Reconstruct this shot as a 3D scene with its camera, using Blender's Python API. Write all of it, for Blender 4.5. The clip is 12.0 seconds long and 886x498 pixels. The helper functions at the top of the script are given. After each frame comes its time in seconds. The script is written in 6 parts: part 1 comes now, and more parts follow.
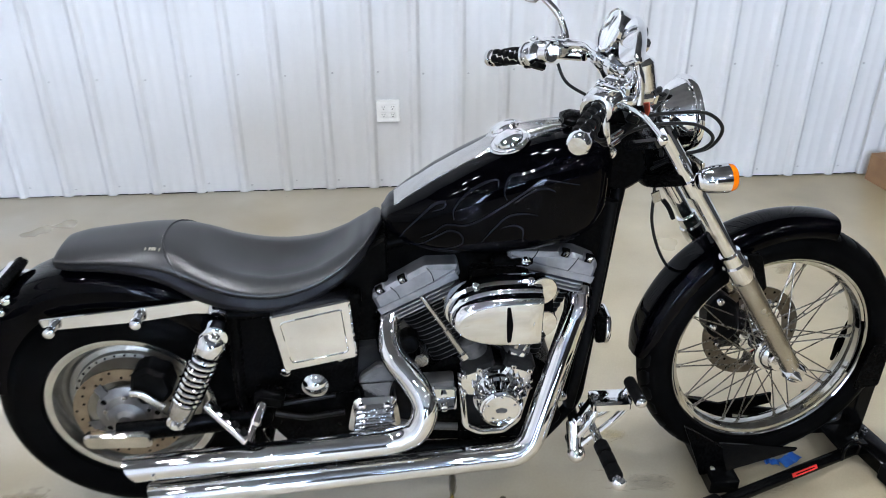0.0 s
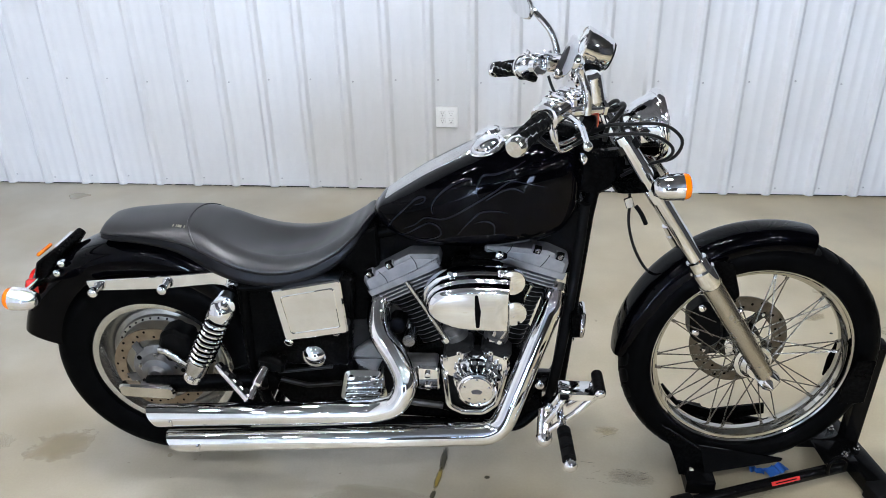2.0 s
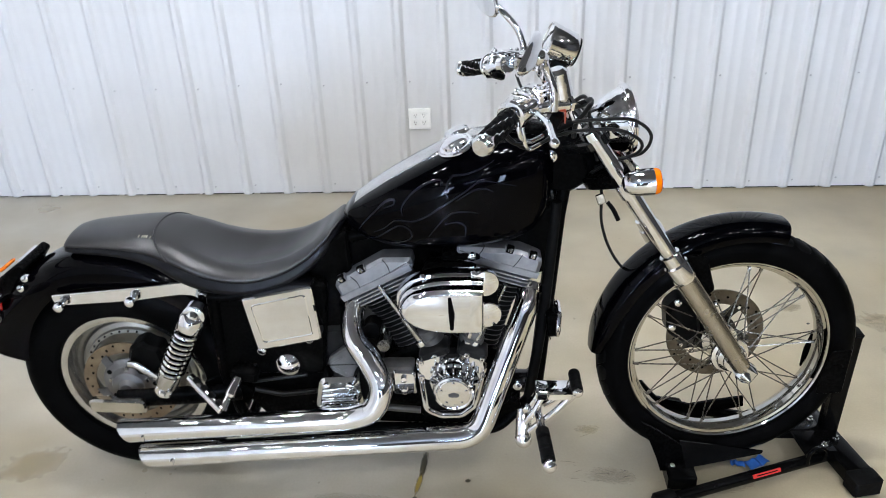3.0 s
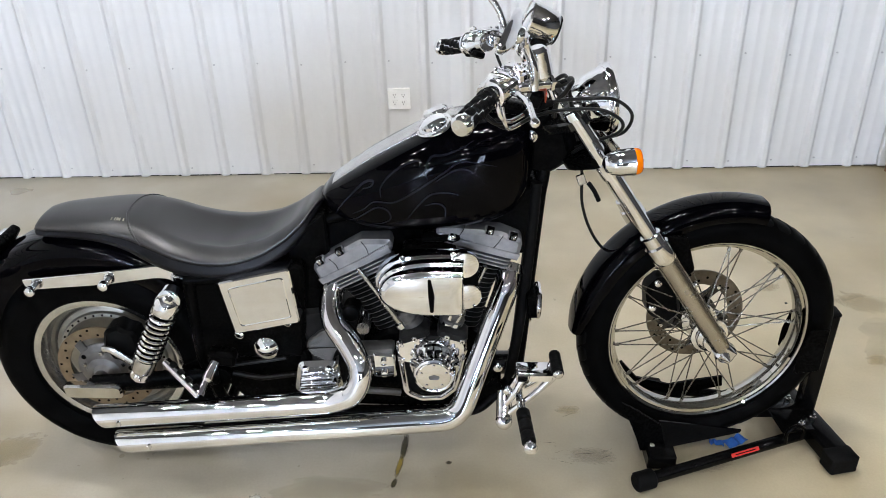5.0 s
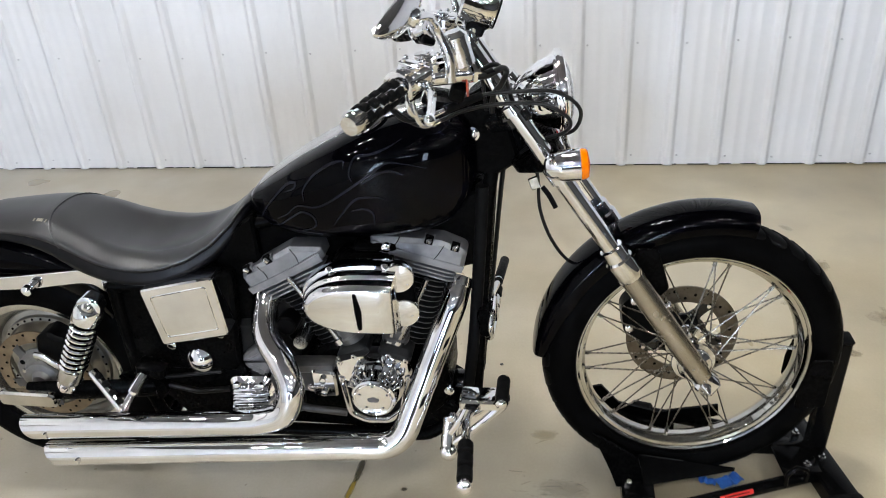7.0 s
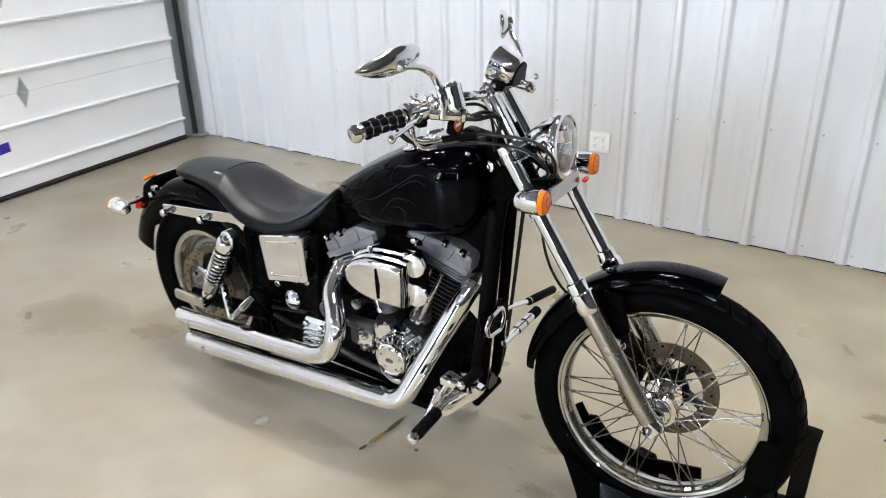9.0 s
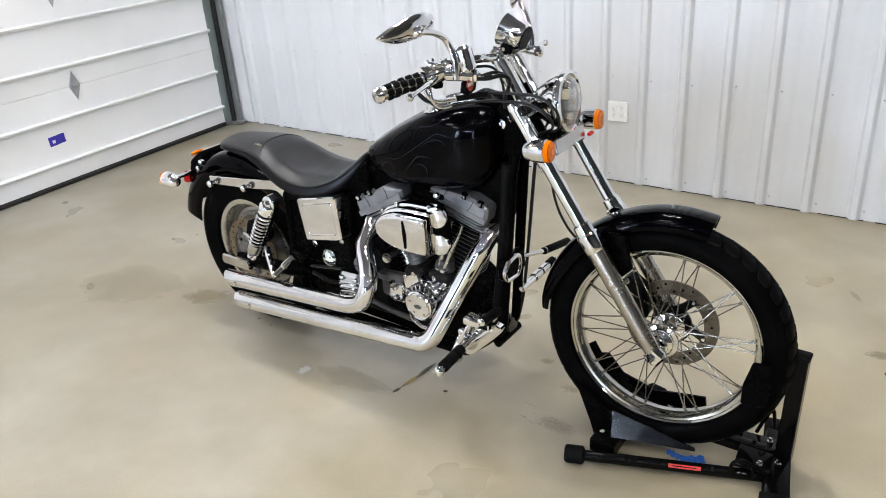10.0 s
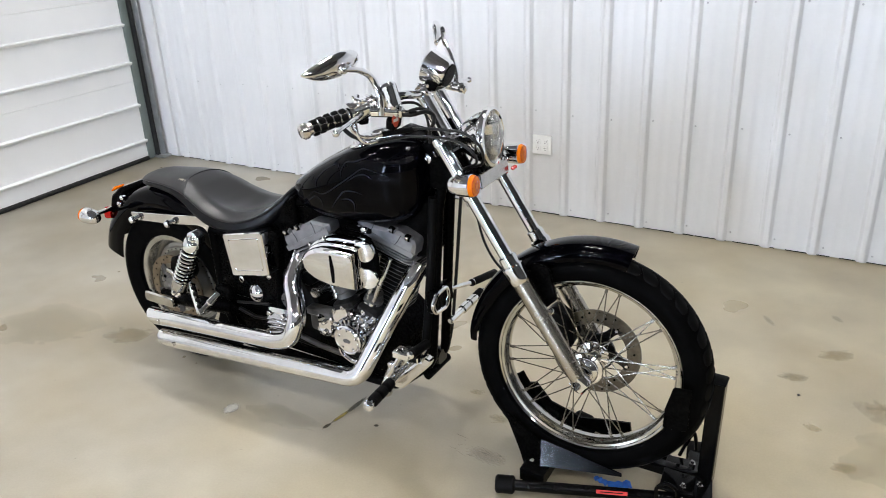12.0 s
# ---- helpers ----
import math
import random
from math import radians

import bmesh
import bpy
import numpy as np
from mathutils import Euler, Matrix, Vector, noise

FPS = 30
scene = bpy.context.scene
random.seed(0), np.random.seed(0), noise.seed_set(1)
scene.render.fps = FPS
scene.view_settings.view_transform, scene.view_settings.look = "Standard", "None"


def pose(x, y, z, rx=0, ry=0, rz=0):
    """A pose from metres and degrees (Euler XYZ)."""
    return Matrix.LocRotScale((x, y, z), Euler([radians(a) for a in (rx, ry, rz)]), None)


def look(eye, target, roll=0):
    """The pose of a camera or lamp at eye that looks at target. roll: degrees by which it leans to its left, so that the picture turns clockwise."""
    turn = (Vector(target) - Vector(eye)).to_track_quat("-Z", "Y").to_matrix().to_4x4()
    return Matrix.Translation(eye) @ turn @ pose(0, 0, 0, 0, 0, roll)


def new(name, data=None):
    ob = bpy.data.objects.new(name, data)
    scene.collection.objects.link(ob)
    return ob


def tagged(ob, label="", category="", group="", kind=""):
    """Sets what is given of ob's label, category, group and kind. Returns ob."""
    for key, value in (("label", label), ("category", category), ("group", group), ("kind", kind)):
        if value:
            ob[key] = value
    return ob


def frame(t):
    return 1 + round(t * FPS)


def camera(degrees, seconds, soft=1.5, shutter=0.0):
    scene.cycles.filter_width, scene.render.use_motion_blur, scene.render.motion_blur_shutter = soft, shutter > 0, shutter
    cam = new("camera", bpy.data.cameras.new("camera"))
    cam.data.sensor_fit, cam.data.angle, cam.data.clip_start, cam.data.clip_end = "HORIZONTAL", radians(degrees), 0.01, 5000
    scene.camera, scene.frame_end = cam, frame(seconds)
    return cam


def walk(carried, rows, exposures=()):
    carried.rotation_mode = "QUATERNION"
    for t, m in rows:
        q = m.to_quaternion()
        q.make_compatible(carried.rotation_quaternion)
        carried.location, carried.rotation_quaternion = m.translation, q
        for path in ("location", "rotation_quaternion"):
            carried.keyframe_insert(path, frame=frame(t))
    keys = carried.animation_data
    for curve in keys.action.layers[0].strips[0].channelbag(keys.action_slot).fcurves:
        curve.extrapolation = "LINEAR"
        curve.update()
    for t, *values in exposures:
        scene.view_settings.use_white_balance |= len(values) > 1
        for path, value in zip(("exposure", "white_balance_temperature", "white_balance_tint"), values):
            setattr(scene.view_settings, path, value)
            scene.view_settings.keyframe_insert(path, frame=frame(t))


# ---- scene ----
cam = camera(59.6, 12.0, soft=0.7, shutter=0.4)
PATH = [
    (0, (0.358, 0.133, 1.692), (0.472, 1.887, 0.738), -0.2),
    (0.5, (0.497, 0.005, 1.721), (0.419, 1.757, 0.758), -1.6),
    (1, (0.664, 0.014, 1.73), (0.446, 1.75, 0.761), -0.8),
    (1.5, (0.69, -0.028, 1.733), (0.521, 1.712, 0.762), -0.4),
    (2, (0.689, -0.058, 1.742), (0.514, 1.704, 0.811), -1.3),
    (2.5, (0.718, -0.06, 1.725), (0.59, 1.698, 0.781), -1.4),
    (3, (0.714, -0.033, 1.729), (0.585, 1.734, 0.802), -2.4),
    (3.2, (0.702, -0.028, 1.723), (0.624, 1.75, 0.81), -2.2),
    (4.8, (0.716, -0.013, 1.718), (0.65, 1.733, 0.744), -2.3),
    (5, (0.716, -0.013, 1.72), (0.636, 1.733, 0.748), -1.9),
    (5.5, (0.724, -0.021, 1.702), (0.645, 1.719, 0.718), -1.2),
    (6, (0.767, -0.005, 1.695), (0.577, 1.743, 0.742), -2.5),
    (6.5, (0.828, 0.038, 1.677), (0.669, 1.79, 0.726), -0.5),
    (6.7, (0.91, 0.114, 1.659), (0.729, 1.841, 0.667), -2.2),
    (8.3, (1.543, 0.413, 1.627), (0.761, 1.989, 0.677), -2.5),
    (8.5, (1.633, 0.277, 1.662), (0.809, 1.824, 0.699), -2.2),
    (9, (1.869, 0.064, 1.72), (0.865, 1.571, 0.871), -1.3),
    (9.5, (2.02, -0.057, 1.729), (0.944, 1.374, 0.839), -1.9),
    (10, (2.054, -0.125, 1.709), (0.976, 1.319, 0.841), -4.2),
    (10.5, (2.066, -0.124, 1.722), (1.057, 1.388, 0.888), -2.9),
    (11, (2.064, -0.134, 1.729), (1.073, 1.417, 0.945), -3.2),
    (11.5, (2.067, -0.133, 1.729), (1.082, 1.417, 0.936), -2.8),
    (12, (2.073, -0.131, 1.722), (1.129, 1.438, 0.918), -2.7),
]
walk(cam, [(t, look(eye, target, roll)) for t, eye, target, roll in PATH],
     exposures=[(0.0, 0.0, 6150, 10), (3.0, 0.0, 6350, 10), (5.0, 0.0, 6650, 10), (8.5, 0.0, 6700, 10), (12.0, 0.0, 6700, 10)])
scene.view_settings.exposure = 0.0

# ---- world and lights ----
world = bpy.data.worlds.new("world")
scene.world = world
world.use_nodes = True
wn = world.node_tree.nodes
sky = wn.new("ShaderNodeTexSky")
sky.sky_type = "NISHITA"
sky.sun_disc = False
sky.sun_elevation = radians(35)
sky.sun_rotation = radians(150)
wn["Background"].inputs["Strength"].default_value = 0.12
world.node_tree.links.new(sky.outputs["Color"], wn["Background"].inputs["Color"])

LAMP_POWER = 380.0     # strength of the glowing lamp lenses
WIN_POWER = 300.0       # area lamp in each window opening, watts

# ---- materials ----
def material(name, color, rough=0.5, metal=0.0, coat=0.0, spec=0.5):
    m = bpy.data.materials.new(name)
    m.use_nodes = True
    b = m.node_tree.nodes["Principled BSDF"]
    b.inputs["Base Color"].default_value = (*color, 1)
    b.inputs["Roughness"].default_value = rough
    b.inputs["Metallic"].default_value = metal
    b.inputs["Coat Weight"].default_value = coat
    b.inputs["Coat Roughness"].default_value = 0.03
    b.inputs["Specular IOR Level"].default_value = spec
    return m, m.node_tree, b


def noise_node(nt, scale, detail=4, rough=0.55, vec=None):
    n = nt.nodes.new("ShaderNodeTexNoise")
    n.inputs["Scale"].default_value = scale
    n.inputs["Detail"].default_value = detail
    n.inputs["Roughness"].default_value = rough
    if vec is None:
        tc = nt.nodes.new("ShaderNodeTexCoord")
        vec = tc.outputs["Object"]
    nt.links.new(vec, n.inputs["Vector"])
    return n


def ramp(nt, fac, stops):
    r = nt.nodes.new("ShaderNodeValToRGB")
    e = r.color_ramp.elements
    while len(e) < len(stops):
        e.new(0.5)
    for el, (p, c) in zip(e, stops):
        el.position = p
        el.color = (*c, 1) if len(c) == 3 else c
    nt.links.new(fac, r.inputs["Fac"])
    return r


def grey(v):
    return (v, v, v)


def bumped(nt, b, height, strength=0.2, dist=0.001):
    n = nt.nodes.new("ShaderNodeBump")
    n.inputs["Strength"].default_value = strength
    n.inputs["Distance"].default_value = dist
    nt.links.new(height, n.inputs["Height"])
    nt.links.new(n.outputs["Normal"], b.inputs["Normal"])


def worn(name, c0, c1, rough=(0.3, 0.5), metal=0.0, scale=30, bump=0.0, bscale=200, coat=0.0, dist=0.001, spec=0.5):
    """Colour and gloss that vary between two values at two scales, with fine relief."""
    m, nt, b = material(name, c0, rough[0], metal, coat, spec)
    big = noise_node(nt, scale)
    r = ramp(nt, big.outputs["Fac"], [(0.35, c0), (0.65, c1)])
    nt.links.new(r.outputs["Color"], b.inputs["Base Color"])
    mid = noise_node(nt, scale * 4)
    rr = ramp(nt, mid.outputs["Fac"], [(0.3, grey(rough[0])), (0.7, grey(rough[1]))])
    nt.links.new(rr.outputs["Color"], b.inputs["Roughness"])
    if bump:
        fine = noise_node(nt, bscale, 3)
        bumped(nt, b, fine.outputs["Fac"], bump, dist)
    return m


CHROME = worn("chrome", (0.76, 0.76, 0.77), (0.82, 0.82, 0.83), (0.012, 0.04), 1.0, 18)
CAST_CHROME = worn("cast_chrome", (0.78, 0.78, 0.79), (0.86, 0.86, 0.87), (0.015, 0.05), 1.0, 18, 0.22, 55, dist=0.0025)
CHROME_DULL = worn("satin_chrome", (0.46, 0.45, 0.43), (0.54, 0.53, 0.51), (0.16, 0.26), 1.0, 25)
SLIDER = worn("fork_slider_metal", (0.40, 0.37, 0.32), (0.44, 0.41, 0.36), (0.25, 0.28), 1.0, 8)
def rim_gloss(m, low, high, start=0.55, full=0.93):
    """Lacquer whose shine grows towards grazing view, as a polished clear coat's does."""
    nt = m.node_tree
    lw = nt.nodes.new("ShaderNodeLayerWeight")
    lw.inputs["Blend"].default_value = 0.5
    r = ramp(nt, lw.outputs["Facing"], [(start, grey(low)), (full, grey(high))])
    nt.links.new(r.outputs["Color"], nt.nodes["Principled BSDF"].inputs["Specular IOR Level"])
    return m


PAINT = rim_gloss(worn("black_gloss_paint", (0.0003, 0.0003, 0.0006), (0.0006, 0.0006, 0.001), (0.008, 0.018), 0.0, 12), 0.062, 0.24, 0.55, 0.98)
FRAME_BLACK = worn("black_frame_paint", grey(0.0008), grey(0.0018), (0.2, 0.34), 0.0, 30, spec=0.02)
POWDER = worn("black_powder_coat", grey(0.0012), grey(0.0025), (0.28, 0.42), 0.0, 25, 0.15, 900, spec=0.04)
STAND_PAINT = worn("black_stand_enamel", grey(0.0012), grey(0.0025), (0.12, 0.22), 0.0, 25, spec=0.08)
CRADLE = worn("black_cradle_enamel", grey(0.0012), grey(0.0025), (0.08, 0.16), 0.0, 25, spec=0.25)
RUBBER = worn("black_rubber", grey(0.002), grey(0.004), (0.5, 0.7), 0.0, 20, 0.25, 400, spec=0.05)
TREAD = worn("worn_tread_rubber", grey(0.0012), grey(0.0024), (0.38, 0.5), 0.0, 18, 0.2, 300, spec=0.05)
TYRE = worn("tyre_rubber", grey(0.0008), grey(0.0018), (0.42, 0.6), 0.0, 14, 0.3, 300, spec=0.015)
LEATHER = worn("black_leather", (0.0035, 0.0034, 0.0042), (0.0062, 0.006, 0.0072), (0.33, 0.36), 0.0, 5, spec=0.58)
SILVER = worn("silver_engine_paint", (0.19, 0.195, 0.215), (0.25, 0.255, 0.275), (0.30, 0.42), 0.75, 30, 0.12, 900)
FIN_BLACK = worn("black_cylinder_paint", grey(0.006), grey(0.012), (0.4, 0.55), 0.0, 30, spec=0.1)
FIN = worn("dark_cast_fins", (0.075, 0.075, 0.078), (0.14, 0.14, 0.143), (0.30, 0.45), 0.8, 30, 0.1, 800, spec=0.1)
CASE_DARK = worn("dark_cast_metal", (0.006, 0.006, 0.006), (0.014, 0.0135, 0.013), (0.4, 0.55), 0.5, 18, 0.15, 700, spec=0.1)
CASE = worn("grey_crankcase", (0.065, 0.063, 0.062), (0.12, 0.117, 0.114), (0.4, 0.55), 0.6, 18, 0.15, 700, spec=0.1)
ALLOY = worn("polished_alloy", (0.60, 0.59, 0.57), (0.68, 0.67, 0.65), (0.14, 0.26), 1.0, 22)
GLOSS = worn("black_gloss_enamel", grey(0.003), grey(0.006), (0.06, 0.12), 0.0, 12, spec=0.5)
RIM = worn("aged_rim_chrome", (0.44, 0.43, 0.40), (0.54, 0.53, 0.50), (0.03, 0.09), 1.0, 14)
SPOKE = worn("spoke_steel", (0.11, 0.10, 0.08), (0.20, 0.18, 0.15), (0.22, 0.35), 1.0, 40)
WHEEL_CAST = worn("satin_cast_wheel", (0.23, 0.215, 0.19), (0.30, 0.285, 0.25), (0.30, 0.42), 0.9, 14)
HUB_GREY = worn("grey_hub_casting", (0.13, 0.125, 0.12), (0.19, 0.185, 0.18), (0.36, 0.48), 0.8, 24)
BRONZE = worn("bronze_brake_disc", (0.17, 0.13, 0.088), (0.23, 0.18, 0.125), (0.30, 0.42), 0.9, 40)
ROTOR = worn("brake_rotor_steel", (0.10, 0.085, 0.063), (0.15, 0.128, 0.098), (0.26, 0.38), 1.0, 40)
DARK = worn("dark_gap", grey(0.0008), grey(0.0016), (0.6, 0.8), 0.0, 30, spec=0.02)
CABLE = worn("black_cable", grey(0.003), grey(0.005), (0.35, 0.45), 0.0, 50, spec=0.25)
STRIPE = worn("ghost_flame_paint", (0.003, 0.0033, 0.005), (0.009, 0.0096, 0.014), (0.03, 0.07), 0.0, 16, spec=0.09)
RED = material("red_label", (0.55, 0.02, 0.015), 0.4)[0]
LABEL_WHITE = material("label_white", (0.7, 0.7, 0.7), 0.45)[0]
GOLD = material("embossed_mark", (0.30, 0.28, 0.22), 0.4, 0.3)[0]
PLASTIC_W = worn("white_plastic", (0.78, 0.78, 0.77), (0.82, 0.82, 0.81), (0.3, 0.4), 0.0, 20)
BADGE = material("orange_badge", (0.42, 0.055, 0.02), 0.35)[0]
BLUE = worn("blue_tape", (0.02, 0.10, 0.42), (0.03, 0.16, 0.55), (0.5, 0.65), 0.0, 60)
STICKER = material("blue_sticker", (0.025, 0.02, 0.30), 0.35)[0]
CARD = worn("brown_cardboard", (0.22, 0.12, 0.06), (0.28, 0.16, 0.08), (0.7, 0.85), 0.0, 12)
GREYMETAL = worn("galvanised_track", (0.34, 0.35, 0.35), (0.46, 0.47, 0.47), (0.35, 0.5), 0.85, 14)
SEAL = worn("black_door_seal", grey(0.002), grey(0.004), (0.5, 0.7), 0.0, 12)
JAMB = worn("grey_green_jamb", (0.13, 0.16, 0.15), (0.18, 0.21, 0.20), (0.4, 0.55), 0.0, 6)


def lens(name, color, rough=0.08, trans=0.75):
    m, nt, b = material(name, color, rough, 0.0, 0.1)
    b.inputs["Transmission Weight"].default_value = trans
    b.inputs["IOR"].default_value = 1.45
    return m


AMBER = lens("amber_lens", (0.92, 0.20, 0.0), 0.04, 0.25)
AMBER_DEEP = lens("deep_amber_relief", (0.55, 0.06, 0.002), 0.10, 0.25)
REDLENS = lens("red_lens", (0.6, 0.008, 0.006), 0.10, 0.3)
HEADLENS = lens("fluted_headlight_glass", (0.98, 0.98, 0.97), 0.01, 1.0)
# darker, duller leather: the shade on the seat's sides put into the colour
SEAT_SHADE = worn("shaded_seat_leather", (0.002, 0.002, 0.0028), (0.004, 0.004, 0.005), (0.34, 0.42), 0.0, 6, spec=0.16)
GLASS = lens("clear_lens", (0.96, 0.97, 0.97), 0.02, 1.0)
REFLECTOR = worn("reflector_metal", (0.88, 0.88, 0.88), (0.94, 0.94, 0.94), (0.10, 0.20), 1.0, 30)
MIRROR = material("mirror_glass", grey(0.9), 0.01, 1.0)[0]


def glow(name, color, strength):
    m, nt, b = material(name, grey(0.8), 0.4)
    b.inputs["Emission Color"].default_value = (*color, 1)
    b.inputs["Emission Strength"].default_value = strength
    return m


LAMP = glow("lamp_lens", (0.98, 0.985, 1.0), LAMP_POWER)


def wall_paint():
    m, nt, b = material("white_wall_steel", (0.78, 0.78, 0.79), 0.35)
    n = noise_node(nt, 0.9, 5)
    r = ramp(nt, n.outputs["Fac"], [(0.3, (0.575, 0.577, 0.583)), (0.7, (0.645, 0.647, 0.653))])
    f = noise_node(nt, 45, 3)
    mix = nt.nodes.new("ShaderNodeMix")
    mix.data_type = "RGBA"
    mix.blend_type = "MULTIPLY"
    mix.inputs["Factor"].default_value = 0.06
    nt.links.new(r.outputs["Color"], mix.inputs["A"])
    nt.links.new(f.outputs["Fac"], mix.inputs["B"])
    nt.links.new(mix.outputs["Result"], b.inputs["Base Color"])
    rr = ramp(nt, f.outputs["Fac"], [(0.3, grey(0.30)), (0.7, grey(0.42))])
    nt.links.new(rr.outputs["Color"], b.inputs["Roughness"])
    bumped(nt, b, n.outputs["Fac"], 0.15, 0.01)
    return m


WALL = wall_paint()
# unseen far walls, made dark so chrome and black paint mirror little light
FAR_WALL = worn("dark_unseen_wall", (0.022, 0.020, 0.018), (0.045, 0.040, 0.035), (0.5, 0.7), 0.0, 1.2)
DOORWHITE = worn("white_door_steel", (0.74, 0.745, 0.75), (0.80, 0.80, 0.80), (0.32, 0.45), 0.0, 1.5, 0.1, 260)
CEIL = worn("ceiling_insulation", (0.085, 0.085, 0.088), (0.12, 0.12, 0.124), (0.45, 0.6), 0.0, 1.0)


def concrete():
    m, nt, b = material("sealed_concrete", (0.36, 0.33, 0.27), 0.4)
    L = nt.links

    def mixed(a, bcol, fac, mode="MIX"):
        mx = nt.nodes.new("ShaderNodeMix")
        mx.data_type = "RGBA"
        mx.blend_type = mode
        for sock, val in (("A", a), ("B", bcol)):
            if isinstance(val, tuple):
                mx.inputs[sock].default_value = (*val, 1)
            else:
                L.new(val, mx.inputs[sock])
        if isinstance(fac, float):
            mx.inputs["Factor"].default_value = fac
        else:
            L.new(fac, mx.inputs["Factor"])
        return mx.outputs["Result"]

    big = noise_node(nt, 0.9, 5, 0.55)
    c = ramp(nt, big.outputs["Fac"], [(0.30, (0.335, 0.292, 0.208)), (0.5, (0.45, 0.415, 0.338)), (0.68, (0.53, 0.505, 0.435))]).outputs["Color"]
    # the slab is yellower towards the far end of the hall, with a ragged border
    tc = nt.nodes.new("ShaderNodeTexCoord")
    sep = nt.nodes.new("ShaderNodeSeparateXYZ")
    L.new(tc.outputs["Object"], sep.inputs["Vector"])
    side = nt.nodes.new("ShaderNodeMath")
    side.operation = "MULTIPLY_ADD"
    L.new(big.outputs["Fac"], side.inputs[0])
    side.inputs[1].default_value = 3.0
    L.new(sep.outputs["X"], side.inputs[2])
    lo = nt.nodes.new("ShaderNodeMapRange")
    lo.inputs["From Min"].default_value = FLOOR_X + 1.4
    lo.inputs["From Max"].default_value = FLOOR_X + 4.2
    L.new(side.outputs["Value"], lo.inputs["Value"])
    c = mixed(c, (1.17, 1.07, 0.81), ramp(nt, lo.outputs["Result"], [(0.0, grey(0)), (1.0, grey(0.85))]).outputs["Color"], "MULTIPLY")
    mid = noise_node(nt, 2.6, 3, 0.5)
    c = mixed(c, (0.28, 0.25, 0.185), ramp(nt, mid.outputs["Fac"], [(0.38, grey(0)), (0.78, grey(0.55))]).outputs["Color"])
    yel = noise_node(nt, 1.9, 3, 0.5)
    c = mixed(c, (0.33, 0.255, 0.13), ramp(nt, yel.outputs["Fac"], [(0.42, grey(0)), (0.80, grey(0.60))]).outputs["Color"])
    fine = noise_node(nt, 120, 3, 0.7)
    c = mixed(c, fine.outputs["Fac"], 0.10, "OVERLAY")
    speck = noise_node(nt, 38, 2, 0.4)
    c = mixed(c, (0.14, 0.12, 0.09), ramp(nt, speck.outputs["Fac"], [(0.76, grey(0)), (0.80, grey(0.45))]).outputs["Color"])
    L.new(c, b.inputs["Base Color"])
    L.new(ramp(nt, mid.outputs["Fac"], [(0.2, grey(0.25)), (0.8, grey(0.36))]).outputs["Color"], b.inputs["Roughness"])
    bumped(nt, b, fine.outputs["Fac"], 0.12, 0.001)
    return m


FLOOR_X = 0.0
CONCRETE = concrete()


def stain_paint(name, color, alpha, scale):
    """A stain with a ragged edge: the soft rim thins out by noise."""
    m, nt, b = material(name, color, 0.4)
    tc = nt.nodes.new("ShaderNodeTexCoord")
    ln = nt.nodes.new("ShaderNodeVectorMath")
    ln.operation = "LENGTH"
    nt.links.new(tc.outputs["Object"], ln.inputs[0])
    n = noise_node(nt, scale, 4, 0.6)
    ad = nt.nodes.new("ShaderNodeMath")
    ad.operation = "MULTIPLY_ADD"
    nt.links.new(n.outputs["Fac"], ad.inputs[0])
    ad.inputs[1].default_value = 0.9
    nt.links.new(ln.outputs["Value"], ad.inputs[2])
    r = ramp(nt, ad.outputs["Value"], [(0.75, grey(alpha)), (1.0, grey(alpha * 0.35)), (1.22, grey(0))])
    nt.links.new(r.outputs["Color"], b.inputs["Alpha"])
    return m


OIL = stain_paint("oil_stain", (0.045, 0.035, 0.012), 0.85, 6)
OIL_YELLOW = stain_paint("yellow_oil_stain", (0.30, 0.21, 0.02), 0.75, 5)
RUST = stain_paint("tan_floor_stain", (0.31, 0.255, 0.15), 0.22, 1.6)
PALE = stain_paint("pale_floor_mark", (0.62, 0.60, 0.55), 0.7, 5)
BROWN = stain_paint("brown_floor_stain", (0.33, 0.25, 0.11), 0.36, 2.6)
YELLOW = stain_paint("faint_yellow_stain", (0.42, 0.33, 0.10), 0.30, 3.0)

SCUFF = stain_paint("dark_tyre_scuff", (0.19, 0.175, 0.145), 0.24, 9)


# ---- mesh building ----
def smooth_path(pts, n=6):
    """Catmull-Rom through the points, n steps a span."""
    p = [Vector(q) for q in pts]
    if len(p) < 3:
        return p
    out = []
    for i in range(len(p) - 1):
        p0, p1, p2, p3 = p[max(i - 1, 0)], p[i], p[i + 1], p[min(i + 2, len(p) - 1)]
        for k in range(n):
            t = k / n
            out.append(0.5 * (2 * p1 + (p2 - p0) * t + (2 * p0 - 5 * p1 + 4 * p2 - p3) * t * t + (3 * p1 - p0 - 3 * p2 + p3) * t ** 3))
    return out + [p[-1]]


def bent(pts, radius, n=7):
    """Straight runs with rounded bends of the given radius at the inner points."""
    p = [Vector(q) for q in pts]
    out = [p[0]]
    for a, b, c in zip(p, p[1:], p[2:]):
        u, w = (a - b), (c - b)
        ang = u.angle(w)
        cut = min(radius / math.tan(ang / 2), 0.48 * u.length, 0.48 * w.length)
        s, e = b + u.normalized() * cut, b + w.normalized() * cut
        for k in range(n + 1):
            t = k / n
            out.append(s * (1 - t) ** 2 + b * 2 * t * (1 - t) + e * t * t)
    return out + [p[-1]]


